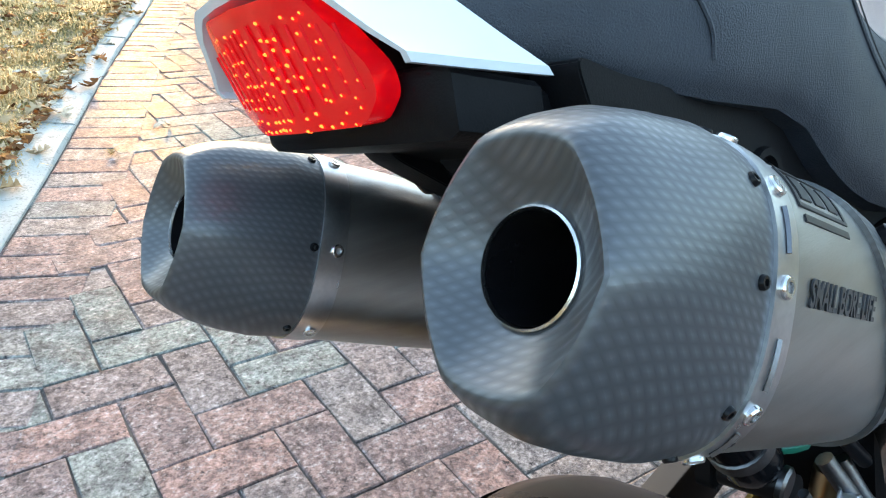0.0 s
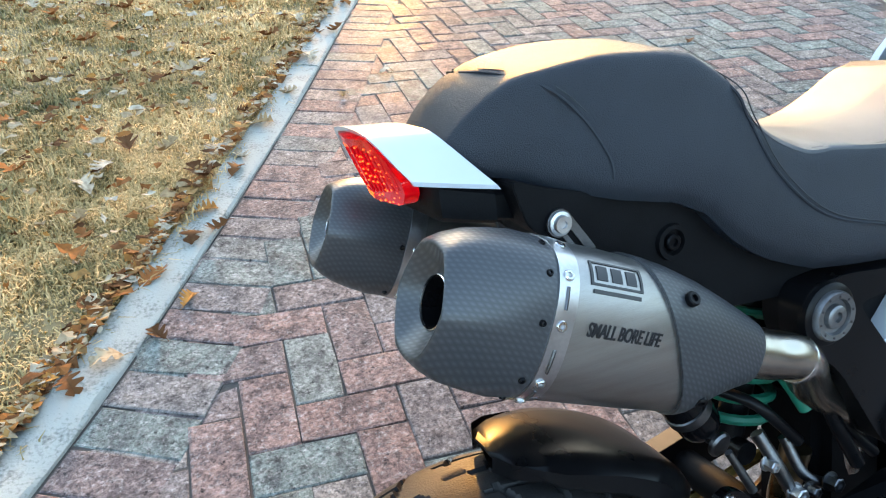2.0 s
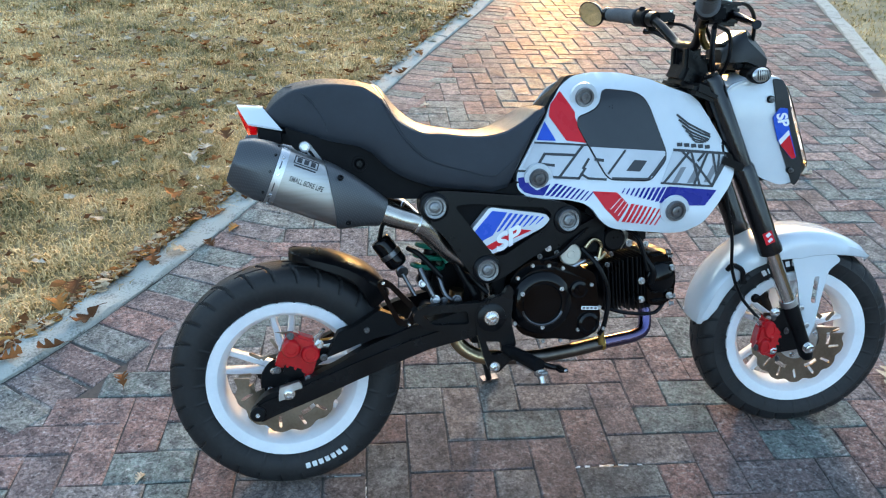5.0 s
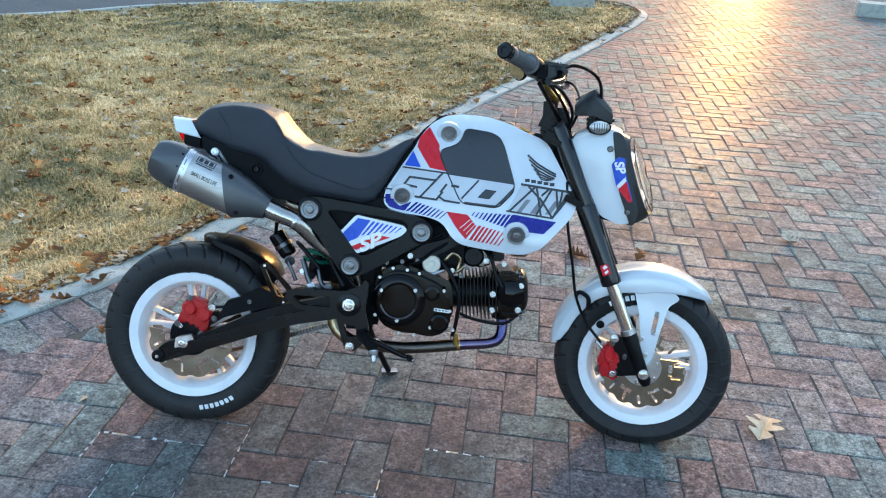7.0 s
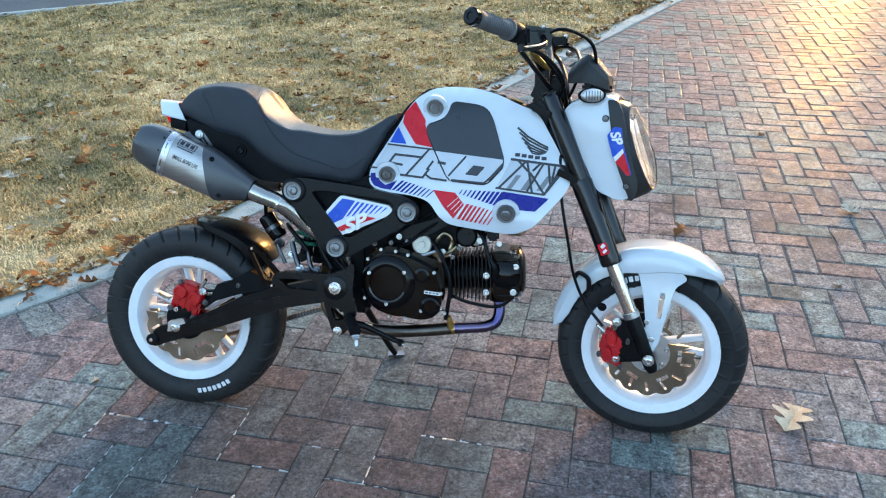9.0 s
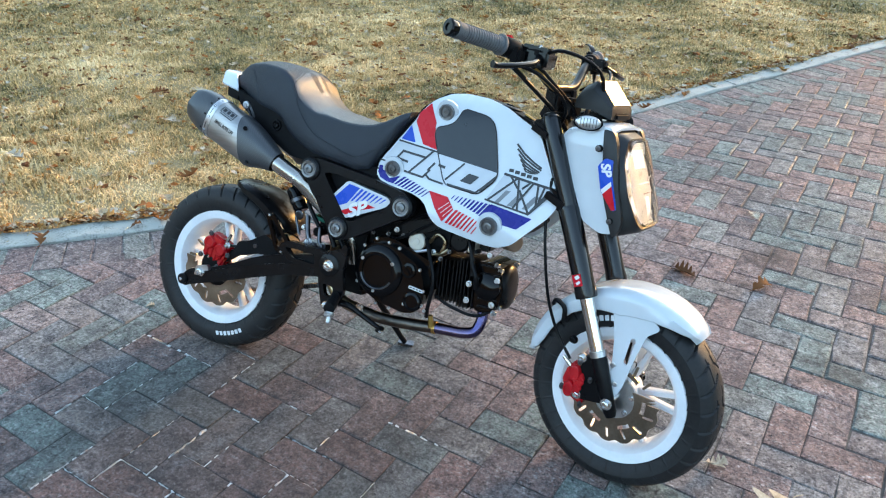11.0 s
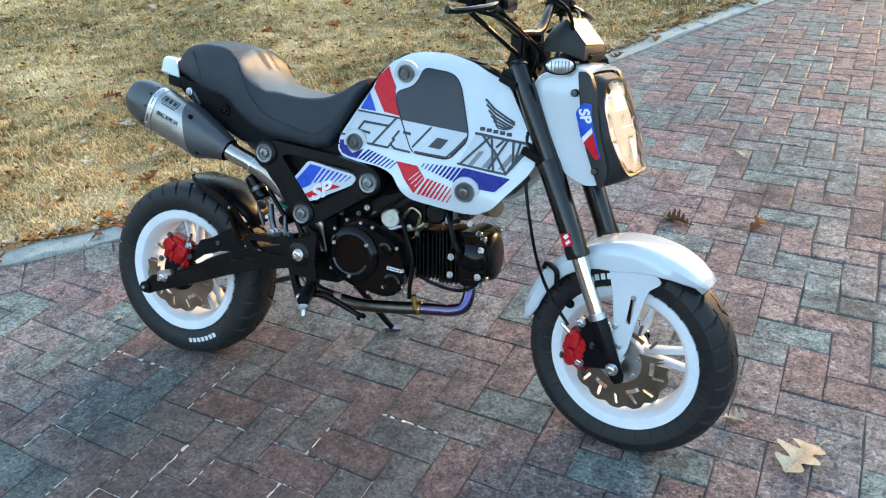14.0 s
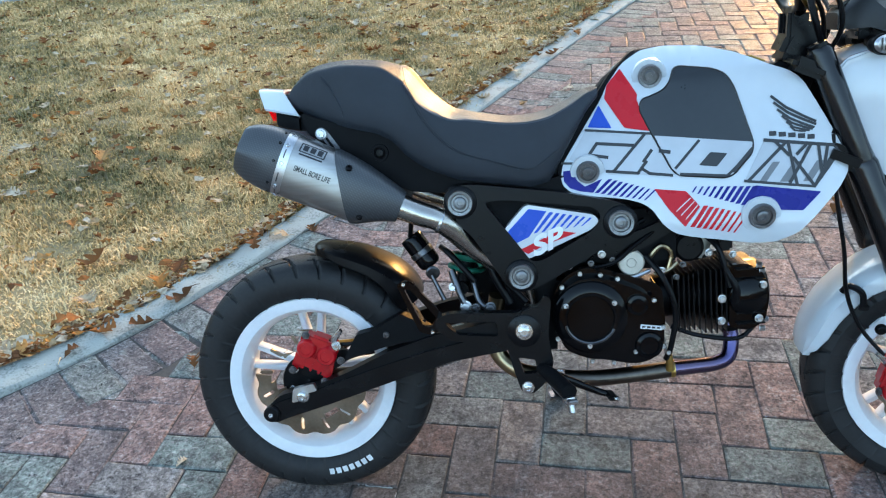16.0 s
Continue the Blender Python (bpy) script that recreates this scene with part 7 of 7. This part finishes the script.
for dx, dy in ((-0.012, -0.026), (0.014, 0.024)):
    steered("lid_screw", cap_bolt(rs + Vector((dx, dy, 0.0255)), (0, 0, 1), 0.0035, 0.002), STEEL, bar)
m_c = P3(0.800, 0.402, 0.988)
swivel = Matrix.Translation(m_c) @ pose(0, 0, 0, 0, -8, 48) @ Matrix.Translation(-m_c)


def mirror_ring(d, k):
    """Oval outline of the mirror, d behind the glass, k of its full size."""
    return [m_c + Vector((d, 0.036 * k * math.cos(t), 0.032 * k * math.sin(t) + 0.008 * k * math.cos(t))) for t in [2 * math.pi * i / 26 for i in range(26)]]


steered("bar_mirror", moved(loft([mirror_ring(d, k) for d, k in ((0.012, 0.5), (0.008, 0.92), (0.0, 1.0), (-0.005, 1.0), (-0.006, 0.94))]), swivel), GLOSS, bar, "black bar-end mirror")
steered("mirror_glass", moved(loft([mirror_ring(d, 0.91) for d in (-0.0058, -0.0070)]), swivel), MIRROR, bar, "oval mirror glass")
steered("mirror_stem", tube([P3(0.842, 0.368, 0.979), P3(0.835, 0.392, 0.982), m_c + Vector((0.010, 0.004, 0))], 0.007, 10), SATIN, bar)
for pts, r in (([(0.93, -0.17, 0.965), (0.985, -0.15, 0.99), (1.045, -0.07, 0.955), (1.045, -0.045, 0.86), (1.000, -0.06, 0.76), (0.985, -0.10, 0.70)], 0.0042), ([(0.91, -0.21, 0.950), (0.955, -0.17, 0.930), (0.985, -0.09, 0.87), (0.955, -0.06, 0.80), (0.93, -0.04, 0.70)], 0.0042), ([(0.905, -0.22, 0.945), (0.930, -0.15, 0.900), (0.965, -0.07, 0.84), (0.990, -0.03, 0.78)], 0.0055), ([(0.91, 0.20, 0.955), (0.975, 0.16, 0.95), (1.00, 0.06, 0.89), (0.965, 0.03, 0.80)], 0.0042), ([(0.905, 0.22, 0.945), (0.945, 0.14, 0.91), (0.975, 0.05, 0.85), (0.97, 0.02, 0.78)], 0.0055), ([(0.925, -0.12, 0.945), (0.955, -0.08, 0.905), (0.975, -0.02, 0.86), (0.985, 0.0, 0.80)], 0.004)):
    steered("control_cable", tube([P3(*p) for p in pts], r, 8), SATIN, bar)
steered("cable_sleeve", tube([P3(0.912, -0.135, 0.945), P3(0.925, -0.10, 0.925), P3(0.945, -0.075, 0.905)], 0.0075, 10), GOLD, bar)
steered("ignition", box((0.955, 0.0, 0.862), (0.04, 0.05, 0.05), 0.008), SATIN, bar)

# maker's mark on the tyre wall as plain white bars
def tyre_mark(c, R, y, a0, n, m, parent, h=0.013, flat=0.0098):
    for k in range(n):
        a = radians(a0 + k * (flat + 0.0045) / R * 57.3)
        d, t = Vector((math.cos(a), 0, math.sin(a))), Vector((-math.sin(a), 0, math.cos(a)))
        mm = Matrix((t, d, Vector((0, -1, 0)))).transposed().to_4x4()
        part("sidewall_mark", moved(box((0, 0, 0), (flat, h, 0.0016), 0.0004), m @ Matrix.Translation(c + d * R + Vector((0, y, 0))) @ mm @ turn(-8, 0, 0)), DECAL_WHITE, parent)


tyre_mark(RC, 0.197, -0.0632, -82, 7, FIXED, rear_tyre)
tyre_mark(FC, 0.192, -0.0575, 94, 7, STEER, front_tyre)

# ---- pavers: herringbone field, soldier course along the kerb ----
U, ANG, ORG = 0.0965, radians(-6.6), Vector((1.488, 0.485))
cu_, su_ = math.cos(ANG), math.sin(ANG)


def to_world(i, j):
    return ORG.x + U * (i * cu_ - j * su_), ORG.y + U * (i * su_ + j * cu_)


def brick_verts(l, w, rng, open_joint=False, depth=0.014):
    """Tumbled paver: worn top with soft, uneven arris. Returns vertices and faces about the top's centre."""
    gap = 0.0025 if open_joint else 0.0015
    a, b, c = l / 2 - gap, w / 2 - gap, 0.0056 if open_joint else 0.0032
    wild = 1.7 if open_joint else 1.1
    def j(s):
        return rng.uniform(-s, s) * wild
    mid = [(-a, -b), (0, -b), (a, -b), (a, b), (0, b), (-a, b)]
    v = [(x + j(0.0012), y + j(0.0014), -depth) for x, y in mid]
    v += [(x + j(0.0014), y + j(0.0018), (-0.0030 if open_joint else -0.0024) + j(0.0006)) for x, y in mid]
    v += [(x - math.copysign(c + j(0.0015), x) * (abs(x) > 1e-6), y - math.copysign(c + j(0.0015), y), j(0.0011)) for x, y in mid]
    f = []
    for k in range(6):
        m = (k + 1) % 6
        f += [(k, m, 6 + m, 6 + k), (6 + k, 6 + m, 12 + m, 12 + k)]
    f += [(12, 13, 16, 17), (13, 14, 15, 16)]
    return v, f


rng = random.Random(7)
shared = []
for k in range(24):
    v, f = brick_verts(2 * U, U, rng, k >= 12)
    me = bpy.data.meshes.new("brick")
    me.from_pydata(v, [], f)
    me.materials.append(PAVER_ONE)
    shared.append(me)
BORDER = 0.205
border_line = offset_line(KERB, -BORDER)
k_end = KERB.index(min(KERB, key=lambda p: (p - Vector((1.2, 7.75, 0))).length))
FIELD = [(-6.2, -4.6)] + [(p.x, p.y) for p in border_line[:k_end]] + [(1.2, 9.5), (6.4, 9.5)] + [(p.x, p.y) for p in offset_line(KERB_R, 0.03)[::-1][4:]] + [(6.2, -5.5), (0, -5.5)]
WIDE = [(-6.2, -4.6)] + [(p.x, p.y) for p in offset_line(KERB, -0.04)[:k_end]] + FIELD[k_end + 1:]
many_v, many_f = [], []


def worn(x, y):
    """Bricks ahead of the motorcycle have wide, washed-out joints."""
    return x + 0.35 * y > 1.9


def lay(x, y, ang, l, near, drop=0.0):
    z, tx, ty = TOP + drop + rng.uniform(-0.0014, 0.0006), rng.gauss(0, 0.0034), rng.gauss(0, 0.0034)
    rot = Euler((tx, ty, ang + rng.gauss(0, 0.010)))
    if near:
        ob = new("brick", shared[rng.randrange(12) + (12 if worn(x, y) else 0)])
        ob.parent = driveway
        ob.matrix_basis = Matrix.LocRotScale((x, y, z), rot, (l / (2 * U), 1, 1))
    else:
        v, f = brick_verts(l, U, rng, worn(x, y))
        m = Matrix.LocRotScale((x, y, z), rot, None)
        n = len(many_v)
        many_v.extend(m @ Vector(p) for p in v)
        many_f.extend(tuple(n + i for i in q) for q in f)


def is_near(x, y):
    return -0.35 < x < 2.0 and -0.78 < y < 0.95


traced = []
for i in range(-75, 75):
    for j in range(-75, 110):
        r = (i - j) % 4
        if r == 0:
            x, y = to_world(i + 1, j + 0.5)
            a = ANG
        elif r == 3:
            x, y = to_world(i + 0.5, j + 1)
            a = ANG + math.pi / 2
        else:
            continue
        if x < -4.0 or y < -3.6 or not inside(x, y, WIDE):
            continue
        lay(x, y, a, 2 * U, is_near(x, y), 0.0 if inside(x, y, FIELD) else -0.0028)
        if -0.15 < x < 1.0 and -0.85 < y < -0.12:
            traced.append((x, y, a))
# soldier course: bricks on end against the kerb
run = 0.0
for p, q in zip(KERB, KERB[1:k_end]):
    d = q - p
    L_ = d.length
    w = d.normalized()
    nrm = Vector((w.y, -w.x, 0))
    while run < L_:
        c = p + w * run + nrm * (BORDER / 2 + 0.002)
        if c.x > -4.0 and c.y > -3.6:
            lay(c.x, c.y, math.atan2(nrm.y, nrm.x), BORDER - 0.004, False)
        run += U + 0.002
    run -= L_
me = bpy.data.meshes.new("brick_field")
me.from_pydata(many_v, [], many_f)
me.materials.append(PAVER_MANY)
field = new("brick_field", me)
field.parent = driveway
tagged(field, kind="stuff")
# thin pale mortar traces left in the joints beside the motorcycle
tr = random.Random(3)
bm = bmesh.new()


def trace(p, q, w):
    t = (q - p).normalized()
    n = Vector((-t.y, t.x, 0))
    steps = max(2, int((q - p).length / 0.011))
    cuts = [(p.lerp(q, k / steps) + n * tr.uniform(-0.0016, 0.0016), w * tr.uniform(0.3, 2.2)) for k in range(steps + 1)]
    for (a, wa), (b, wb) in zip(cuts, cuts[1:]):
        if tr.random() < 0.42:
            continue
        vs = [bm.verts.new(c) for c in (a - n * wa, b - n * wb, b + n * wb, a + n * wa)]
        lo = [bm.verts.new(v.co - Vector((0, 0, 0.005))) for v in vs]
        bm.faces.new(vs)
        for k2 in range(4):
            bm.faces.new((vs[k2], lo[k2], lo[(k2 + 1) % 4], vs[(k2 + 1) % 4]))


for x, y, a in traced:
    u, v = Vector((math.cos(a), math.sin(a), 0)), Vector((-math.sin(a), math.cos(a), 0))
    c = Vector((x, y, TOP - 0.0014))
    for along, half, across in ((u, U, v * U / 2), (v, U / 2, u * U)):
        for sgn in (1, -1):
            if tr.random() < (0.34 if x < 0.7 else 0.15):
                trace(c + across * sgn - along * half, c + across * sgn + along * half, tr.choice((0.0003, 0.0004, 0.0006, 0.0012, 0.0020)))
part("mortar_trace", bm, EFFLO, driveway, "white mortar traces in the joints")

# ---- grass ----
def grass(name, poly, n, focus, spread, seed, lo, hi, parent_label, height=0.028):
    g = np.random.default_rng(seed)
    pts = []
    while len(pts) < n:
        k = 20000
        r = spread * g.random(k) ** 0.75
        a = g.random(k) * 2 * np.pi
        xy = np.stack([focus[0] + r * np.cos(a), focus[1] + r * np.sin(a)], 1)
        xy = xy[(xy[:, 0] > lo[0]) & (xy[:, 0] < hi[0]) & (xy[:, 1] > lo[1]) & (xy[:, 1] < hi[1])]
        ok = np.zeros(len(xy), bool)
        px, py = np.array([p[0] for p in poly]), np.array([p[1] for p in poly])
        qx, qy = np.roll(px, 1), np.roll(py, 1)
        for x0, y0, x1, y1 in zip(qx, qy, px, py):
            if y0 == y1:
                continue
            c = ((y0 > xy[:, 1]) != (y1 > xy[:, 1])) & (xy[:, 0] < (x1 - x0) * (xy[:, 1] - y0) / (y1 - y0) + x0)
            ok ^= c
        pts.extend(xy[ok].tolist())
    p = np.array(pts[:n])
    # a third of the blades stand in tufts
    tufts = p[:max(1, n // 30)]
    near = np.arange(n) > n * 0.66
    p[near] = tufts[g.integers(0, len(tufts), near.sum())] + g.normal(0, 0.022, (near.sum(), 2))
    dist = np.hypot(p[:, 0] - focus[0], p[:, 1] - focus[1])
    h = height * (0.45 + 0.9 * g.random(n)) * (1 + 0.55 * np.sin(p[:, 0] * 11 + 3 * np.sin(p[:, 1] * 4)) * np.sin(p[:, 1] * 13 + 2 * np.sin(p[:, 0] * 5))) * (1 + 0.25 * np.sin(p[:, 0] * 3 + 1) * np.sin(p[:, 1] * 2.3)) * np.where(near, 1.2, 0.85)
    w = 0.0011 + 0.0009 * g.random(n) + 0.0007 * dist
    az, lean = g.random(n) * 2 * np.pi, 0.35 + 1.15 * g.random(n)
    d = np.stack([np.cos(az), np.sin(az), np.zeros(n)], 1)
    s = np.stack([-np.sin(az), np.cos(az), np.zeros(n)], 1) * w[:, None]
    z = -0.010 + 0.006 * np.sin(p[:, 0] * 3.1 + p[:, 1]) + 0.005 * np.sin(p[:, 1] * 4.3 - p[:, 0] * 2) + 0.004 * np.sin(7 * p[:, 0] + 5 * p[:, 1])
    b = np.stack([p[:, 0], p[:, 1], z], 1)
    up = np.array([0, 0, 1.0])
    m = b + up * (h * 0.6)[:, None] + d * (h * 0.28 * lean)[:, None]
    t = b + up * (h * (1.05 - 0.45 * lean))[:, None].clip(0.006) + d * (h * 0.95 * lean)[:, None]
    V = np.stack([b - s, b + s, m + s * 0.8, m - s * 0.8, t], 1).reshape(-1, 3)
    o = np.arange(n) * 5
    F4 = np.stack([o, o + 1, o + 2, o + 3], 1)
    F3 = np.stack([o + 3, o + 2, o + 4], 1)
    me = bpy.data.meshes.new(name)
    me.vertices.add(len(V))
    me.vertices.foreach_set("co", V.ravel())
    loops = np.concatenate([F4.ravel(), F3.ravel()])
    me.loops.add(len(loops))
    me.loops.foreach_set("vertex_index", loops)
    me.polygons.add(2 * n)
    me.polygons.foreach_set("loop_start", np.concatenate([np.arange(n) * 4, 4 * n + np.arange(n) * 3]))
    me.update(calc_edges=True)
    me.materials.append(GRASS)
    return tagged(new(name, me), parent_label, "grass", kind="stuff")


grass("grass", TURF, 430000, (-0.2, 1.7), 7.5, 5, (-8, -1.8), (3.0, 8.2), "short dry straw-and-green autumn grass")
grass("grass", LAWN_R, 45000, (3.9, 1.8), 4.6, 6, (2.2, -3.5), (8.5, 6.5), "short green-brown grass across the driveway")


# ---- fallen oak leaves ----
def leaf_mesh(rng, size, lobes=4, deep=0.72):
    """Lobed oak leaf, curled, with a stalk."""
    right, left = [], []
    n = lobes * 10
    for i in range(n + 1):
        t = i / n
        base = math.sin(math.pi * min(1, t * 0.92 + 0.05)) ** 0.8
        lobe = 1 - deep * (0.5 + 0.5 * math.cos(2 * math.pi * lobes * t)) ** 1.4
        for side, out in ((1, right), (-1, left)):
            half = size * 0.40 * base * (lobe + rng.uniform(-0.05, 0.05)) + size * 0.012
            out.append((t * size, side * half))
    curl, twist, fold = rng.uniform(-2.2, 2.6), rng.uniform(-0.9, 0.9), rng.uniform(0.1, 0.9)
    bm = bmesh.new()
    rows = []
    for (x, y0), (_, y1) in zip(right, left):
        u = x / size - 0.5
        zc = curl * size * u * u * 0.5
        rows.append([bm.verts.new((x - size / 2 + 0.45 * (abs(y) - size * 0.1), y, zc + abs(y) * fold * 0.7 + y * u * twist)) for y in (y0, y0 * 0.5, 0, y1 * 0.5, y1)])
    for a, b in zip(rows, rows[1:]):
        for k in range(4):
            bm.faces.new((a[k], a[k + 1], b[k + 1], b[k]))
    lowest = min(v.co.z for v in bm.verts)
    bmesh.ops.translate(bm, verts=bm.verts, vec=(0, 0, -lowest))
    r0 = rows[0][2].co.copy()
    tube([r0, r0 + Vector((-size * 0.14, 0, 0.002)), r0 + Vector((-size * 0.28, size * 0.04, 0.001))], size * 0.012, 5, bm, 2)
    ret = bmesh.ops.solidify(bm, geom=bm.faces[:], thickness=0.0005)
    return bm


lr = random.Random(11)
leaf_shapes = []
for k in range(8):
    bm = leaf_mesh(lr, 0.1, 3 + k % 3)
    me = bpy.data.meshes.new("fallen_leaf")
    finish(bm).to_mesh(me)
    bm.free()
    me.materials.append(LEAF)
    leaf_shapes.append(me)


for k in range(2):
    bm = leaf_mesh(lr, 0.1, 3, 0.74)
    me = bpy.data.meshes.new("fallen_leaf")
    finish(bm).to_mesh(me)
    bm.free()
    me.materials.append(PALE_LEAF)
    leaf_shapes.append(me)


def fallen_leaf(x, y, z, size, yaw, k, where):
    ob = new("fallen_leaf", leaf_shapes[k % len(leaf_shapes)])
    ob.matrix_world = Matrix.LocRotScale((x, y, z), Euler((lr.uniform(-0.1, 0.1), lr.uniform(-0.1, 0.1), yaw)), [size / 0.1] * 3)
    return tagged(ob, "dry curled brown oak leaf lying on the " + where, "leaf", "fallen leaves on the " + where)


for x, y, s, a, k in ((1.609, 0.050, 0.125, 4.12, 8), (1.465, 0.142, 0.055, 0.6, 1), (1.216, 1.086, 0.095, 2.6, 2), (1.485, 1.106, 0.080, 0.9, 3), (2.183, 1.328, 0.085, 2.0, 4), (-0.170, 1.165, 0.055, 1.1, 5), (-0.245, 1.060, 0.055, 2.0, 6), (-0.420, 0.380, 0.045, 1.8, 7), (1.40, 1.70, 0.06, 2.2, 5), (0.72, 2.32, 0.06, 0.2, 3), (0.50, 2.16, 0.05, 1.2, 6), (2.05, 2.2, 0.05, 0.7, 2), (0.15, -0.93, 0.08, 0.5, 4), (-0.33, 0.03, 0.030, 1.2, 5), (1.95, 0.75, 0.04, 1.0, 0)):
    fallen_leaf(x, y, TOP + 0.002, s, a, k, "brick driveway")
# leaves lying on the kerb and drifted against its lawn side
for i in range(1, k_end):
    p, q = KERB[i - 1], KERB[i]
    for _ in range(max(1, int((q - p).length * 15))):
        c = p.lerp(q, lr.random())
        if not (-1.6 < c.x < 2.6):
            continue
        w = (q - p).normalized()
        off = lr.choice((0.02, 0.06, 0.10, 0.115, 0.13, 0.15, 0.17)) + lr.uniform(-0.02, 0.02)
        fallen_leaf(c.x - w.y * off, c.y + w.x * off, 0.010 if off < 0.10 else 0.012, lr.uniform(0.04, 0.085), lr.uniform(0, 6.28), lr.randrange(8), "kerb")
# leaves scattered over the lawn
placed = 0
while placed < 150:
    r, a = 4.6 * lr.random() ** 0.7, lr.uniform(0, 6.28)
    x, y = 0.0 + r * math.cos(a), 1.8 + r * math.sin(a)
    if inside(x, y, LAWN) and x > -5:
        fallen_leaf(x, y, 0.020 + lawn_height(x, y), lr.uniform(0.045, 0.105), lr.uniform(0, 6.28), lr.randrange(8), "lawn")
        placed += 1
# far litter, and scraps drifted along the kerb
V, F = [], []
k = 0
while k < 7400:
    if k < 5200:
        r, a = 8.5 * lr.random() ** 0.6, lr.uniform(0, 6.28)
        x, y = -0.4 + r * math.cos(a), 2.6 + r * math.sin(a)
        if not inside(x, y, LAWN):
            continue
    else:
        i = lr.randrange(1, k_end)
        p, q = KERB[i - 1], KERB[i]
        w, c = (q - p).normalized(), p.lerp(q, lr.random())
        off = 0.112 + abs(lr.gauss(0, 0.022)) - 0.016
        x, y = c.x - w.y * off, c.y + w.x * off
        if not (-2.2 < x < 3.0):
            continue
    s, yaw = lr.uniform(0.008, 0.034), lr.uniform(0, 6.28)
    z = 0.021 + lawn_height(x, y)
    n = len(V)
    for m_ in range(7):
        t = 2 * math.pi * m_ / 7
        rr = s * (0.6 + 0.5 * lr.random()) * (1 if m_ % 2 else 0.7)
        V.append((x + rr * math.cos(t + yaw), y + rr * 0.75 * math.sin(t + yaw), z + lr.uniform(-0.004, 0.014)))
    V.append((x, y, z + lr.uniform(0, 0.012)))
    F += [(n + m_, n + (m_ + 1) % 7, n + 7) for m_ in range(7)]
    k += 1
me = bpy.data.meshes.new("leaf_litter")
me.from_pydata(V, [], F)
me.materials.append(LITTER)
tagged(new("leaf_litter", me), "scattered brown and tan leaves over the lawn", "leaf litter", kind="stuff")
